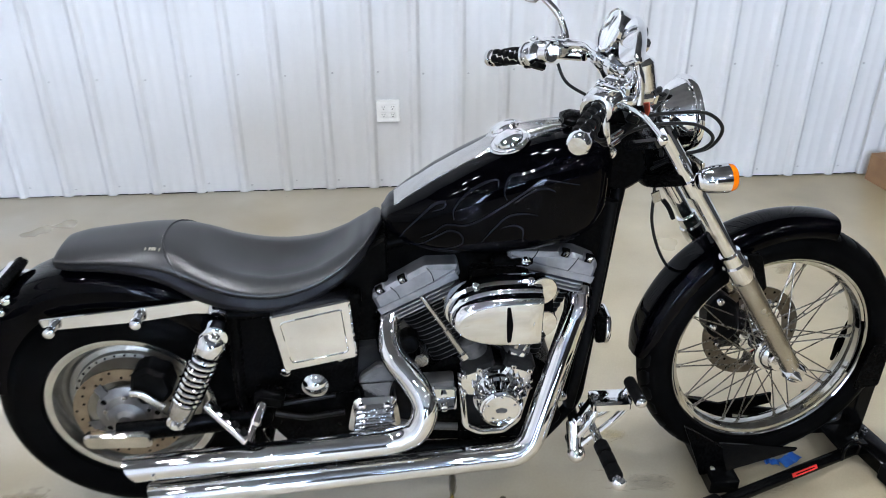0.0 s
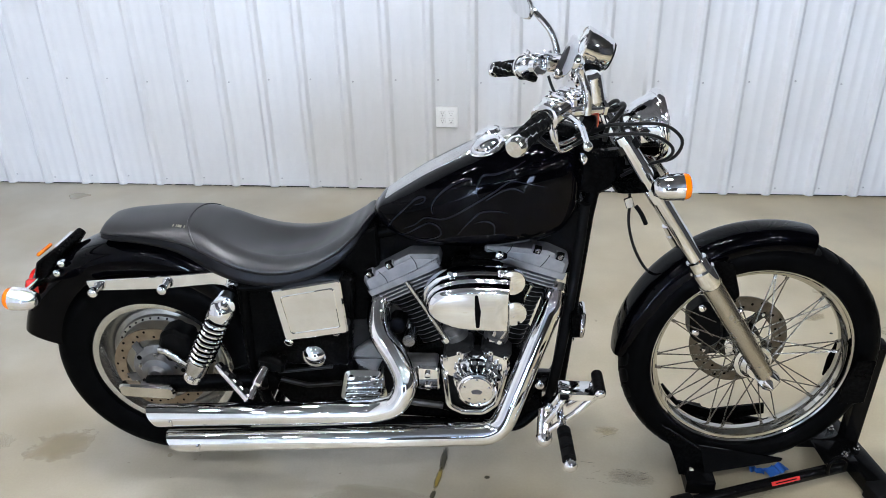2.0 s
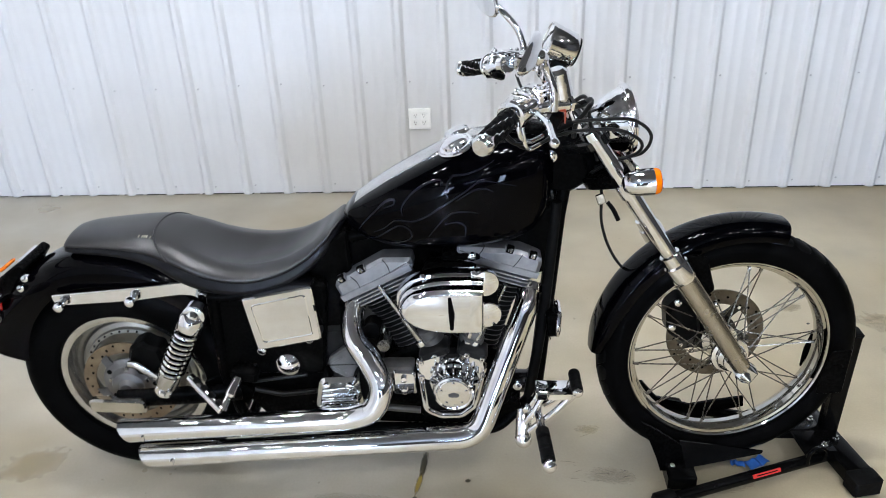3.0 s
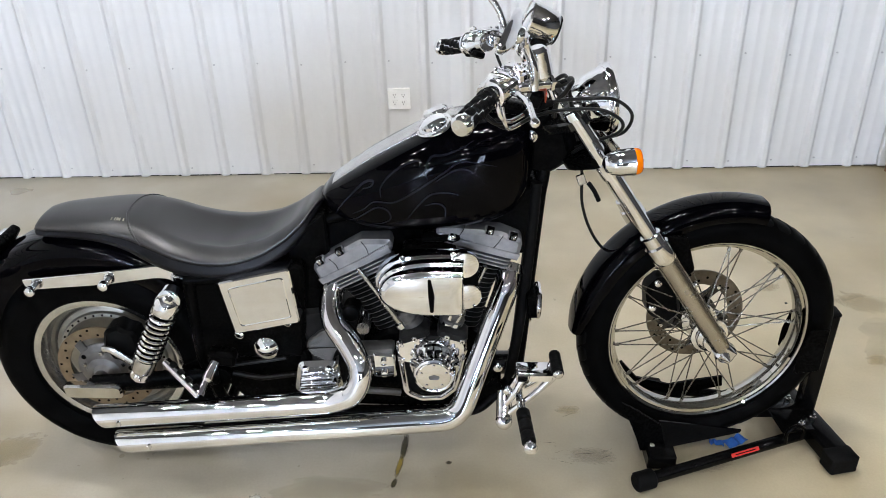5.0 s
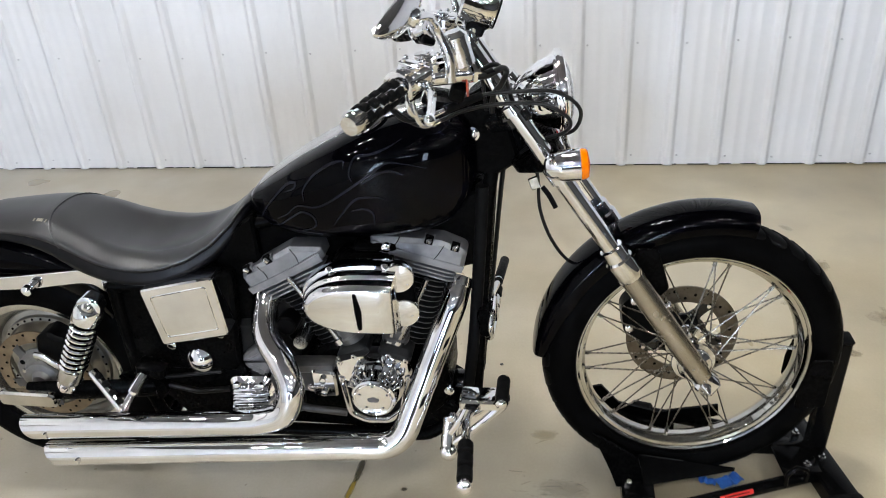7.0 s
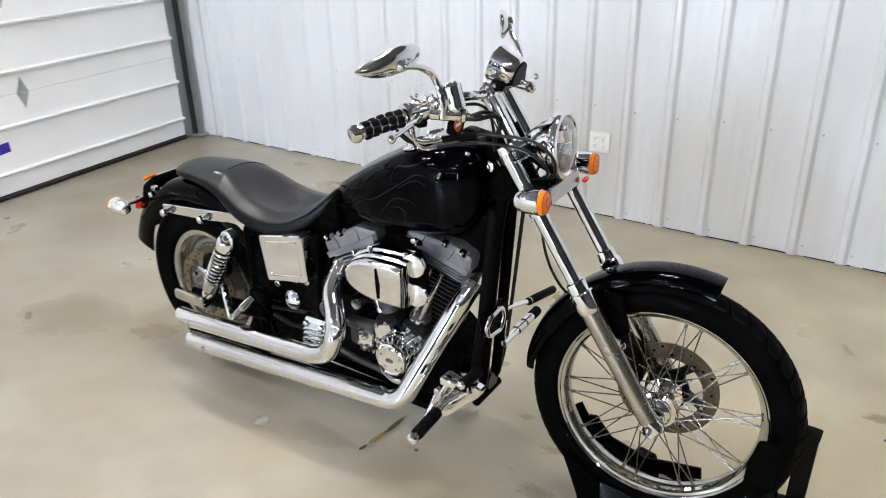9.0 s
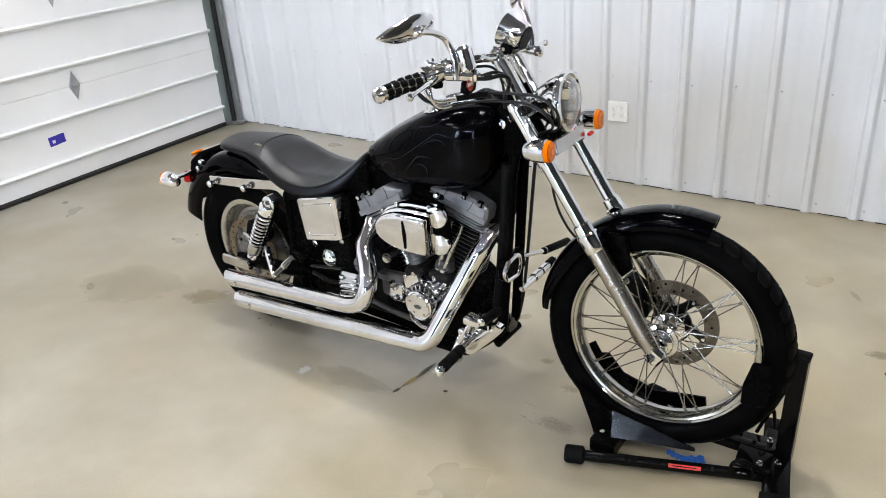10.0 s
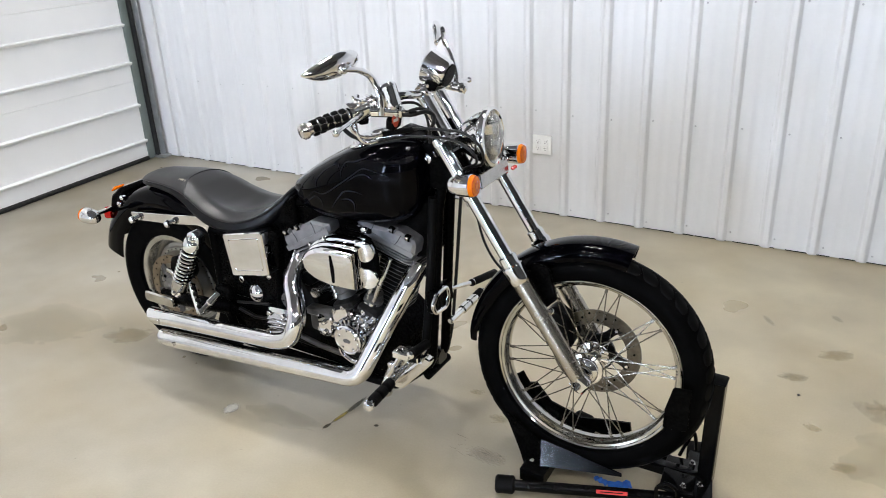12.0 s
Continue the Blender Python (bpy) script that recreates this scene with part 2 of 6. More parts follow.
def offset_poly(pts, d):
    """Moves a closed outline (counter-clockwise) inwards by d."""
    out = []
    n = len(pts)
    for i in range(n):
        a, b, c = Vector(pts[i - 1]), Vector(pts[i]), Vector(pts[(i + 1) % n])
        e1, e2 = (b - a).normalized(), (c - b).normalized()
        n1, n2 = Vector((-e1.y, e1.x)), Vector((-e2.y, e2.x))
        m = n1 + n2
        k = max(m.dot(n1), 0.35)
        out.append(tuple(b + m * (d / k)))
    return out


def rounded_poly(pts, r, n=4):
    """A closed outline with rounded corners."""
    out = []
    m = len(pts)
    for i in range(m):
        a, b, c = Vector(pts[i - 1]), Vector(pts[i]), Vector(pts[(i + 1) % m])
        u, w = a - b, c - b
        cut = min(r, 0.45 * u.length, 0.45 * w.length)
        s, e = b + u.normalized() * cut, b + w.normalized() * cut
        for k in range(n + 1):
            t = k / n
            out.append(tuple(s * (1 - t) ** 2 + b * 2 * t * (1 - t) + e * t * t))
    return out


class Shape:
    """Collects vertices and faces."""

    def __init__(self):
        self.v, self.f = [], []

    def add(self, verts, faces):
        k = len(self.v)
        self.v += [tuple(p) for p in verts]
        self.f += [tuple(i + k for i in f) for f in faces]
        return self

    def loft(self, rings, caps=(True, True), closed=True):
        n = len(rings[0])
        verts = [p for r in rings for p in r]
        faces = []
        for i in range(len(rings) - 1):
            for j in range(n if closed else n - 1):
                a, b = i * n + j, i * n + (j + 1) % n
                faces.append((a, b, b + n, a + n))
        if closed and caps[0]:
            faces.append(tuple(range(n - 1, -1, -1)))
        if closed and caps[1]:
            faces.append(tuple(range((len(rings) - 1) * n, len(rings) * n)))
        return self.add(verts, faces)

    def tube(self, path, r, n=12, caps=(True, True), squash=None):
        p = [Vector(q) for q in path]
        rad = r if isinstance(r, (list, tuple)) else [r] * len(p)
        t0 = (p[1] - p[0]).normalized()
        side = t0.orthogonal().normalized()
        rings = []
        for i, q in enumerate(p):
            t = (p[min(i + 1, len(p) - 1)] - p[max(i - 1, 0)]).normalized()
            side = (side - t * side.dot(t)).normalized()
            up = t.cross(side)
            ring = []
            for k in range(n):
                a = 2 * math.pi * k / n
                o = (side * math.cos(a) + up * math.sin(a)) * rad[i]
                if squash:
                    o = Vector((o.x * squash[0], o.y * squash[1], o.z * squash[2]))
                ring.append(q + o)
            rings.append(ring)
        return self.loft(rings, caps)

    def lathe(self, prof, origin=(0, 0, 0), axis=(0, 1, 0), n=32, caps=(True, True)):
        ax = Vector(axis).normalized()
        s = ax.orthogonal().normalized()
        u = ax.cross(s)
        o = Vector(origin)
        rings = [[o + ax * h + (s * math.cos(2 * math.pi * k / n) + u * math.sin(2 * math.pi * k / n)) * max(r, 1e-4) for k in range(n)] for r, h in prof]
        return self.loft(rings, caps)

    def ring(self, prof, origin=(0, 0, 0), axis=(0, 1, 0), n=48):
        """A lathe whose profile is a closed loop, as a tyre's."""
        ax = Vector(axis).normalized()
        s = ax.orthogonal().normalized()
        u = ax.cross(s)
        o = Vector(origin)
        m = len(prof)
        verts, faces = [], []
        for k in range(n):
            a = 2 * math.pi * k / n
            verts += [o + ax * h + (s * math.cos(a) + u * math.sin(a)) * r for r, h in prof]
        for k in range(n):
            for j in range(m):
                a, b = k * m + j, k * m + (j + 1) % m
                c, d = ((k + 1) % n) * m + (j + 1) % m, ((k + 1) % n) * m + j
                faces.append((a, b, c, d))
        return self.add(verts, faces)

    def box(self, center, size, rot=(0, 0, 0), bevel=0.003):
        """A box with chamfered edges; rot in degrees."""
        m = Euler([radians(a) for a in rot]).to_matrix()
        h = [s / 2 for s in size]
        b = min(bevel, min(h) * 0.9)
        rings = []
        for z, e in ((-h[2], b), (-h[2] + b, 0), (h[2] - b, 0), (h[2], b)):
            x, y, c = h[0] - e, h[1] - e, b * 0.7
            rings.append([(x - c, -y, z), (x, -y + c, z), (x, y - c, z), (x - c, y, z), (-x + c, y, z), (-x, y - c, z), (-x, -y + c, z), (-x + c, -y, z)])
        c0 = Vector(center)
        return self.loft([[c0 + m @ Vector(p) for p in r] for r in rings])

    def prism(self, outline, d0, d1, bevel=0.003, put=None):
        """An outline (x, z), counter-clockwise, pulled from d0 to d1 along y, with chamfered edges."""
        put = put or (lambda x, z, d: (x, d, z))
        inner = offset_poly(outline, bevel)
        s = 1 if d1 > d0 else -1
        rings = [(inner, d0), (outline, d0 + s * bevel), (outline, d1 - s * bevel), (inner, d1)]
        return self.loft([[put(x, z, d) for x, z in o] for o, d in rings])

    def ball(self, c, r, n=14, m=9, squash=(1, 1, 1)):
        c = Vector(c)
        rings = []
        for i in range(m + 1):
            a = math.pi * i / m
            rr = max(math.sin(a), 0.01) * r
            rings.append([c + Vector((rr * math.cos(2 * math.pi * k / n) * squash[0], rr * math.sin(2 * math.pi * k / n) * squash[1], -math.cos(a) * r * squash[2])) for k in range(n)])
        return self.loft(rings)

    def rod(self, a, b, r, n=10, bevel=0.0):
        a, b = Vector(a), Vector(b)
        if not bevel:
            return self.tube([a, b], r, n)
        d = (b - a).normalized() * bevel
        return self.tube([a, a + d, b - d, b], [r - bevel, r, r, r - bevel], n)

    def moved(self, m):
        self.v = [tuple(m @ Vector(p)) for p in self.v]
        return self

    def mirrored(self):
        """The same on the other side of the y = 0 plane."""
        o = Shape()
        o.v = [(x, -y, z) for x, y, z in self.v]
        o.f = [tuple(reversed(f)) for f in self.f]
        return o

    def mesh(self, name, mat, sharp=38):
        me = bpy.data.meshes.new(name)
        me.from_pydata(self.v, [], self.f)
        bm = bmesh.new()
        bm.from_mesh(me)
        bmesh.ops.recalc_face_normals(bm, faces=bm.faces)
        bm.to_mesh(me)
        bm.free()
        me.polygons.foreach_set("use_smooth", [True] * len(me.polygons))
        me.set_sharp_from_angle(angle=radians(sharp))
        me.materials.append(mat)
        return me


ORIGIN = {}


def thing(name, at, label, category, group="", kind="", origin=(0, 0, 0)):
    """An empty at the base of a thing that has parts."""
    e = new(name)
    e.location = at
    ORIGIN[e] = Vector(origin)
    return tagged(e, label, category, group, kind)


def part(name, shape, mat, parent, label="", turn=None, sharp=38):
    """One mesh under a thing or a part. Shapes are given in the frame of the place that the thing's own coordinates use."""
    ob = new(name, shape.mesh(name, mat, sharp))
    ob.parent = parent
    if parent.type == "EMPTY":
        ob.matrix_basis = Matrix.Translation(ORIGIN[parent] - Vector(parent.location)) @ (turn or Matrix())
    elif turn:
        ob.matrix_basis = turn
    return tagged(ob, label) if label else ob


def single(name, shape, mat, label, category, kind="", group="", sharp=38):
    ob = new(name, shape.mesh(name, mat, sharp))
    return tagged(ob, label, category, group, kind)

# ---- the room ----
WY = 3.965          # face of the north wall
DX = -2.95          # face of the west wall with the big door
SY, EX, CZ = -8.5, 8.0, 3.9
RIB = 0.2286


def slab(name, lo, hi, mat, label):
    c = [(a + b) / 2 for a, b in zip(lo, hi)]
    s = Shape().box(c, [b - a for a, b in zip(lo, hi)], bevel=0.001)
    return single(name, s, mat, label, name.split("_")[0], kind="structure")


single("floor", Shape().box(((DX + EX) / 2, (SY + WY) / 2, -0.06), (EX - DX + 0.4, WY - SY + 0.4, 0.12), bevel=0.001), CONCRETE,
       "sealed beige concrete floor with oil drips and tan stains", "floor", kind="structure")
slab("ceiling", (DX - 0.2, SY - 0.2, CZ), (EX + 0.2, WY + 0.2, CZ + 0.1), CEIL, "grey ceiling with round lamps")
wall_north = slab("wall_north", (DX - 0.2, WY + 0.003, 0), (EX + 0.2, WY + 0.15, CZ), WALL, "white ribbed steel wall behind the motorcycle")
wall_east = slab("wall_east", (EX, SY - 0.2, 0), (EX + 0.15, WY + 0.002, CZ), FAR_WALL, "dark end wall")


def rib_profile(width):
    """x and depth of one cladding panel: four tall rounded ribs, two low ones in each pan."""
    pts = []
    for k in range(4):
        x = k * RIB
        pts += [(x, 0), (x + 0.006, 0), (x + 0.011, 0.0015), (x + 0.026, 0.0165), (x + 0.031, 0.0185), (x + 0.049, 0.0185), (x + 0.054, 0.0165), (x + 0.069, 0.0015), (x + 0.074, 0)]
        for c in (0.124, 0.178):
            pts += [(x + c - 0.016, 0), (x + c - 0.006, 0.0024), (x + c + 0.006, 0.0024), (x + c + 0.016, 0)]
    return pts + [(width, 0)]


PANEL_W = 4 * RIB


def panel_mesh(height):
    s = Shape()
    prof = rib_profile(PANEL_W - 0.0006)
    ring = [(x, -d) for x, d in prof] + [(PANEL_W - 0.0006, 0.0025), (0, 0.0025)]
    s.loft([[(x, y, 0.0) for x, y in ring], [(x, y, height) for x, y in ring]])
    return s.mesh("cladding_panel", WALL, 20)


panel = panel_mesh(CZ - 0.004)
RIB_X = 2.533 - 0.049       # start of a panel
first = RIB_X - 6 * PANEL_W
for k in range(9):
    x = first + k * PANEL_W
    if x + PANEL_W > 2.75:
        break
    ob = new("cladding_panel", panel)
    ob.location = (x, WY, 0.002)
    ob.parent = wall_north
    ob.matrix_parent_inverse = Matrix()
last_x = x
# the last piece before the corner trim
s = Shape()
prof = [p for p in rib_profile(PANEL_W) if p[0] <= 2.905 - last_x]
ring = [(px, -d) for px, d in prof] + [(prof[-1][0], 0.0025), (0, 0.0025)]
s.loft([[(px + last_x, y + WY, 0.002) for px, y in ring], [(px + last_x, y + WY, CZ - 0.003) for px, y in ring]])
part("cladding_panel", s, WALL, wall_north, sharp=20)
part("corner_trim", Shape().box((2.945, WY - 0.014, CZ / 2), (0.075, 0.028, CZ - 0.01), bevel=0.004), WALL, wall_north)
for k in range(4):
    ob = new("cladding_panel", panel)
    ob.location = (2.985 + k * PANEL_W, WY, 0.002)
    ob.parent = wall_north
    if 2.985 + (k + 1) * PANEL_W > EX - 0.2:
        break

part("corner_trim", Shape().box((DX + 0.078, WY - 0.013, CZ / 2), (0.150, 0.026, CZ - 0.012), bevel=0.004), WALL, wall_north)

# uneven dark gap along the foot of the cladding
gap = Shape()
rng = random.Random(21)
x = DX + 0.16
while x < 4.6:
    w = rng.uniform(0.05, 0.22)
    gap.box((x + w / 2, WY - 0.004, 0.003), (w, 0.007, rng.uniform(0.0015, 0.0045)), bevel=0.0004)
    x += w * rng.uniform(0.9, 1.25)
part("base_gap", gap, CASE_DARK, wall_north, "dark gap along the foot of the wall")

# screws of the cladding
screw = Shape().lathe([(0.005, 0), (0.005, -0.002), (0.0035, -0.0035), (0.001, -0.004)], axis=(0, 1, 0), n=8).mesh("screw", GREYMETAL)
rng = random.Random(5)
for k in range(26):
    for z in (0.045, 0.62, 1.25):
        ob = new("screw", screw)
        ob.location = (RIB_X - 24 * RIB + k * RIB + 0.085 + rng.uniform(-0.004, 0.004), WY - 0.001, z + rng.uniform(-0.01, 0.01))
        ob.parent = wall_north

# outlet on the north wall
outlet = thing("wall_outlet", (0.3275, WY - 0.02, 0.425), "white double wall outlet with four sockets on a square plate", "outlet")
part("cover_plate", Shape().box((0.3275, WY - 0.009, 0.428), (0.118, 0.012, 0.116), bevel=0.003), PLASTIC_W, outlet)
for dx in (-0.023, 0.023):
    for dz in (-0.02, 0.02):
        c = (0.3275 + dx, WY - 0.0165, 0.428 + dz)
        sock = part("socket", Shape().box(c, (0.033, 0.005, 0.028), bevel=0.002), PLASTIC_W, outlet)
        holes = Shape()
        for hx, hz, w, h in ((-0.006, 0.003, 0.002, 0.008), (0.006, 0.003, 0.002, 0.008), (0, -0.008, 0.005, 0.005)):
            holes.box((c[0] + hx, c[1] - 0.0024, c[2] + hz), (w, 0.002, h), bevel=0.0003)
        part("slots", holes, DARK, sock, "dark socket slots")

# ---- west wall with the sectional door ----
D0, D1 = -0.6, 3.80
wall_west = slab("wall_west", (DX - 0.25, D1 + 0.075, 0), (DX + 0.0, WY + 0.002, CZ), WALL, "white strip of wall beside the overhead door")
wall_ws = slab("wall_west_south", (DX - 0.25, SY - 0.2, 0), (DX, D0 - 0.1, CZ), WALL, "white steel wall beside the overhead door")
wall_wh = slab("wall_west_head", (DX - 0.25, D0 - 0.099, 2.55), (DX, D1 + 0.074, CZ), WALL, "white wall over the overhead door")
door = thing("door_1", (DX, (D0 + D1) / 2, 0), "white sectional overhead garage door, closed, with horizontal ribs", "garage door", kind="structure")
for k in range(4):
    z0 = 0.020 + k * 0.60
    zt = z0 + 0.60
    # section face with two raised stiffening ribs
    out = []
    for z, d in ((0.0008, -0.0015), (0.004, 0), (0.121, 0), (0.122, 0.016), (0.133, 0.026), (0.138, 0.030), (0.142, 0.030), (0.146, 0.024), (0.149, 0.0), (0.401, 0), (0.402, 0.016), (0.413, 0.026), (0.418, 0.030), (0.422, 0.030), (0.426, 0.024), (0.429, 0), (0.596, 0), (0.5992, -0.0015)):
        out.append((z0 + z, d))
    ring = [(DX - 0.03 + d, z) for z, d in out] + [(DX - 0.075, zt - 0.002), (DX - 0.075, z0 + 0.002)]
    sec = part("door_section", Shape().loft([[(x, D0, z) for x, z in ring], [(x, D1, z) for x, z in ring]]), DOORWHITE, door, sharp=25)
    if k < 3:
        for yy in (0.6, 2.605):
            plate = Shape().loft([[(DX - 0.029, yy, zt + 0.10), (DX - 0.029, yy - 0.042, zt), (DX - 0.029, yy, zt - 0.10), (DX - 0.029, yy + 0.042, zt)],
                                  [(DX - 0.025, yy, zt + 0.094), (DX - 0.025, yy - 0.038, zt), (DX - 0.025, yy, zt - 0.094), (DX - 0.025, yy + 0.038, zt)]])
            hinge = part("hinge_plate", plate, GREYMETAL, door, "grey diamond-shaped hinge plate")
            part("hinge_pin", Shape().rod((DX - 0.018, yy - 0.022, zt), (DX - 0.018, yy + 0.022, zt), 0.010, 10, 0.002), GREYMETAL, hinge)
part("bottom_seal", Shape().box((DX - 0.040, (D0 + D1) / 2, 0.016), (0.06, D1 - D0, 0.030), bevel=0.008), SEAL, door, "black rubber bottom seal")
part("side_jamb", Shape().box((DX - 0.05, D1 + 0.037, 1.3), (0.05, 0.07, 2.6), bevel=0.004), JAMB, door, "dark grey-green side jamb")
track = Shape()
for y, w in ((D1 + 0.100, 0.004), (D1 + 0.142, 0.004)):
    track.box((DX + 0.03, y, 1.25), (0.05, w, 2.46), bevel=0.001)
track.box((DX + 0.004, D1 + 0.121, 1.25), (0.005, 0.040, 2.46), bevel=0.001)
# black strip in place of the shaded gap between jamb and track
part("gap_strip", Shape().box((DX - 0.005, D1 + 0.078, 1.28), (0.034, 0.026, 2.54), bevel=0.003), SEAL, door, "black strip standing in for the shaded gap beside the track")
part("roller_track", track, GREYMETAL, door, "galvanised steel roller track")
part("track_foot", Shape().box((DX + 0.03, D1 + 0.095, 0.012), (0.10, 0.09, 0.02), bevel=0.004), GREYMETAL, door)
for z in (0.35, 0.95, 1.55):
    part("track_bracket", Shape().box((DX + 0.008, D1 + 0.135, z), (0.02, 0.05, 0.06), bevel=0.003), GREYMETAL, door)
part("sticker", Shape().box((DX - 0.0285, 2.382, 0.312), (0.002, 0.115, 0.062), (4, 0, 0), bevel=0.0005), STICKER, door, "dark blue sticker with a pale corner")
part("sticker_corner", Shape().box((DX - 0.027, 2.357, 0.306), (0.001, 0.022, 0.02), bevel=0.0003), LABEL_WHITE, door)

# the door stands a little askew to the ribbed wall
ASKEW = Matrix.Translation((DX, D1, 0)) @ Matrix.Rotation(radians(2.6), 4, "Z") @ Matrix.Translation((-DX, -D1, 0))
bpy.context.view_layer.update()
for ob in (door, wall_ws, wall_wh):
    ob.matrix_world = ASKEW @ ob.matrix_world

# ---- south wall, behind, with two windows ----
WINS = [(-2.75, -1.65, 0.25, 2.8), (-0.8, 1.5, 2.72, 3.12), (2.4, 3.3, 0.25, 2.8)]
xs = [DX - 0.2] + [v for w in WINS for v in w[:2]] + [EX + 0.2]
for k in range(0, len(xs), 2):
    slab("wall_south", (xs[k], SY - 0.15, 0), (xs[k + 1], SY, CZ), FAR_WALL, "dark wall with windows")
for k, (a, b, WZ0, WZ1) in enumerate(WINS):
    slab("wall_south_sill", (a, SY - 0.15, 0), (b, SY - 0.0005, WZ0), FAR_WALL, "dark wall under a window")
    slab("wall_south_head", (a, SY - 0.15, WZ1), (b, SY - 0.0005, CZ), FAR_WALL, "dark wall over a window")
    w = thing(f"window_{k + 1}", ((a + b) / 2, SY - 0.08, WZ0), "white framed window with clear glass", "window", kind="structure")
    fr = Shape()
    for c, s in (((a + 0.025, WZ0 / 2 + WZ1 / 2), (0.05, WZ1 - WZ0 - 0.004)), ((b - 0.025, WZ0 / 2 + WZ1 / 2), (0.05, WZ1 - WZ0 - 0.004)),
                 (((a + b) / 2, WZ0 + 0.027), (b - a - 0.1, 0.05)), (((a + b) / 2, WZ1 - 0.027), (b - a - 0.1, 0.05)), (((a + b) / 2, (WZ0 + WZ1) / 2), (b - a - 0.1, 0.04))):
        fr.box((c[0], SY - 0.08, c[1]), (s[0], 0.06, s[1]), bevel=0.004)
    part("window_frame", fr, PLASTIC_W, w)
    for z0, z1 in ((WZ0 + 0.052, (WZ0 + WZ1) / 2 - 0.02), ((WZ0 + WZ1) / 2 + 0.02, WZ1 - 0.052)):
        pane = part("pane", Shape().box(((a + b) / 2, SY - 0.085, (z0 + z1) / 2), (b - a - 0.1, 0.005, z1 - z0), bevel=0.0005), GLASS, w)
        pane.visible_shadow = False
    la = bpy.data.lights.new("daylight", "AREA")
    la.shape, la.size, la.size_y = "RECTANGLE", b - a - 0.1, WZ1 - WZ0 - 0.1
    la.energy, la.color = WIN_POWER * (b - a - 0.1) * (WZ1 - WZ0 - 0.1) / 1.75, (0.62, 0.76, 1.0)
    lo = new("daylight", la)
    lo.matrix_world = look(((a + b) / 2, SY - 0.16, (WZ0 + WZ1) / 2), ((a + b) / 2, 0, (WZ0 + WZ1) / 2 - 0.01))

# ---- ceiling lamps: small bright downlights in pairs ----
LR = 0.068
LAMP_SPOTS = [(-1.4, 2.35), (0.5, 2.35), (-1.9, 0.9), (0.75, 1.95), (3.1, -0.1), (5.3, 0.3)]
LAMP_SPOTS += [(x, y) for y in (-1.5, -4.2) for x in (-1.9, 0.5, 2.9, 5.3)]
for x, y in LAMP_SPOTS:
    for dx in (-0.16, 0.16):
        lampo = thing("ceiling_lamp", (x + dx, y, CZ), "small round white ceiling lamp, lit", "ceiling lamp", "ceiling lamps")
        part("housing", Shape().lathe([(0.02, 0.0), (LR + 0.030, -0.001), (LR + 0.036, -0.02), (LR + 0.028, -0.05), (LR + 0.006, -0.05), (LR + 0.004, -0.03), (0.01, -0.028)], (x + dx, y, CZ - 0.001), (0, 0, 1), 24), PLASTIC_W, lampo)
        part("lens", Shape().lathe([(LR, -0.031), (LR - 0.001, -0.048), (LR * 0.72, -0.056), (0.02, -0.059)], (x + dx, y, CZ - 0.001), (0, 0, 1), 20), LAMP, lampo, "glowing white lens")

# ---- marks on the floor ----
def mark(name, at, size, rot, mat, label, sides=20, lift=0.003):
    """A stain as a thin flat patch; its object space runs from -1 to 1."""
    s = Shape()
    r = random.Random(int(at[0] * 1000) + int(at[1] * 77))
    s.add([(math.cos(2 * math.pi * k / sides) * 1.25, math.sin(2 * math.pi * k / sides) * 1.25, 0) for k in range(sides)], [tuple(range(sides))])
    ob = single(name, s, mat, label, "stain")
    ob.matrix_world = pose(at[0], at[1], lift, 0, 0, rot) @ Matrix.Diagonal((size[0], size[1], 1, 1))
    return ob


mark("oil_stain", (0.492, 1.80, 0), (0.020, 0.115), -3, OIL, "dark oil drip streak on the concrete", lift=0.004)
mark("oil_stain", (0.482, 1.715, 0), (0.017, 0.085), -8, OIL_YELLOW, "yellow-brown oil streak on the concrete", lift=0.0045)
mark("oil_stain", (0.472, 1.645, 0), (0.015, 0.036), -10, OIL, "small dark oil spot on the concrete", lift=0.005)
mark("oil_spot", (0.632, 1.731, 0), (0.018, 0.014), 0, OIL, "small dark oil spot on the concrete")
mark("floor_stain", (-1.22, 1.68, 0), (0.48, 0.34), 10, RUST, "wide olive-tan water stain on the concrete")
mark("floor_stain", (1.92, 2.72, 0), (0.10, 0.05), 15, BROWN, "brown stain on the concrete")
mark("floor_stain", (2.05, 2.96, 0), (0.13, 0.07), 30, BROWN, "brown stain on the concrete")
mark("floor_stain", (1.76, 3.14, 0), (0.025, 0.09), 35, SCUFF, "dark smudge on the concrete")
mark("floor_stain", (2.02, 3.28, 0), (0.03, 0.06), 40, SCUFF, "dark smudge on the concrete")
mark("floor_stain", (2.25, 2.60, 0), (0.20, 0.12), -20, BROWN, "brown stain on the concrete")
mark("floor_stain", (2.35, 2.35, 0), (0.45, 0.30), 20, RUST, "wide tan water stain on the concrete")
mark("floor_stain", (2.05, 1.75, 0), (0.16, 0.10), 0, SCUFF, "faint grey stain on the concrete")
mark("floor_stain", (1.02, 1.97, 0), (0.075, 0.035), 0, YELLOW, "faint yellow stain on the concrete")
mark("floor_stain", (0.07, 1.57, 0), (0.05, 0.06), 0, PALE, "pale scrape on the concrete")
mark("floor_stain", (0.28, 1.62, 0), (0.30, 0.10), 0, RUST, "faint tan ring stain on the concrete", lift=0.002)
mark("floor_stain", (1.02, 0.75, 0), (0.05, 0.12), 35, PALE, "pale scrape on the concrete")
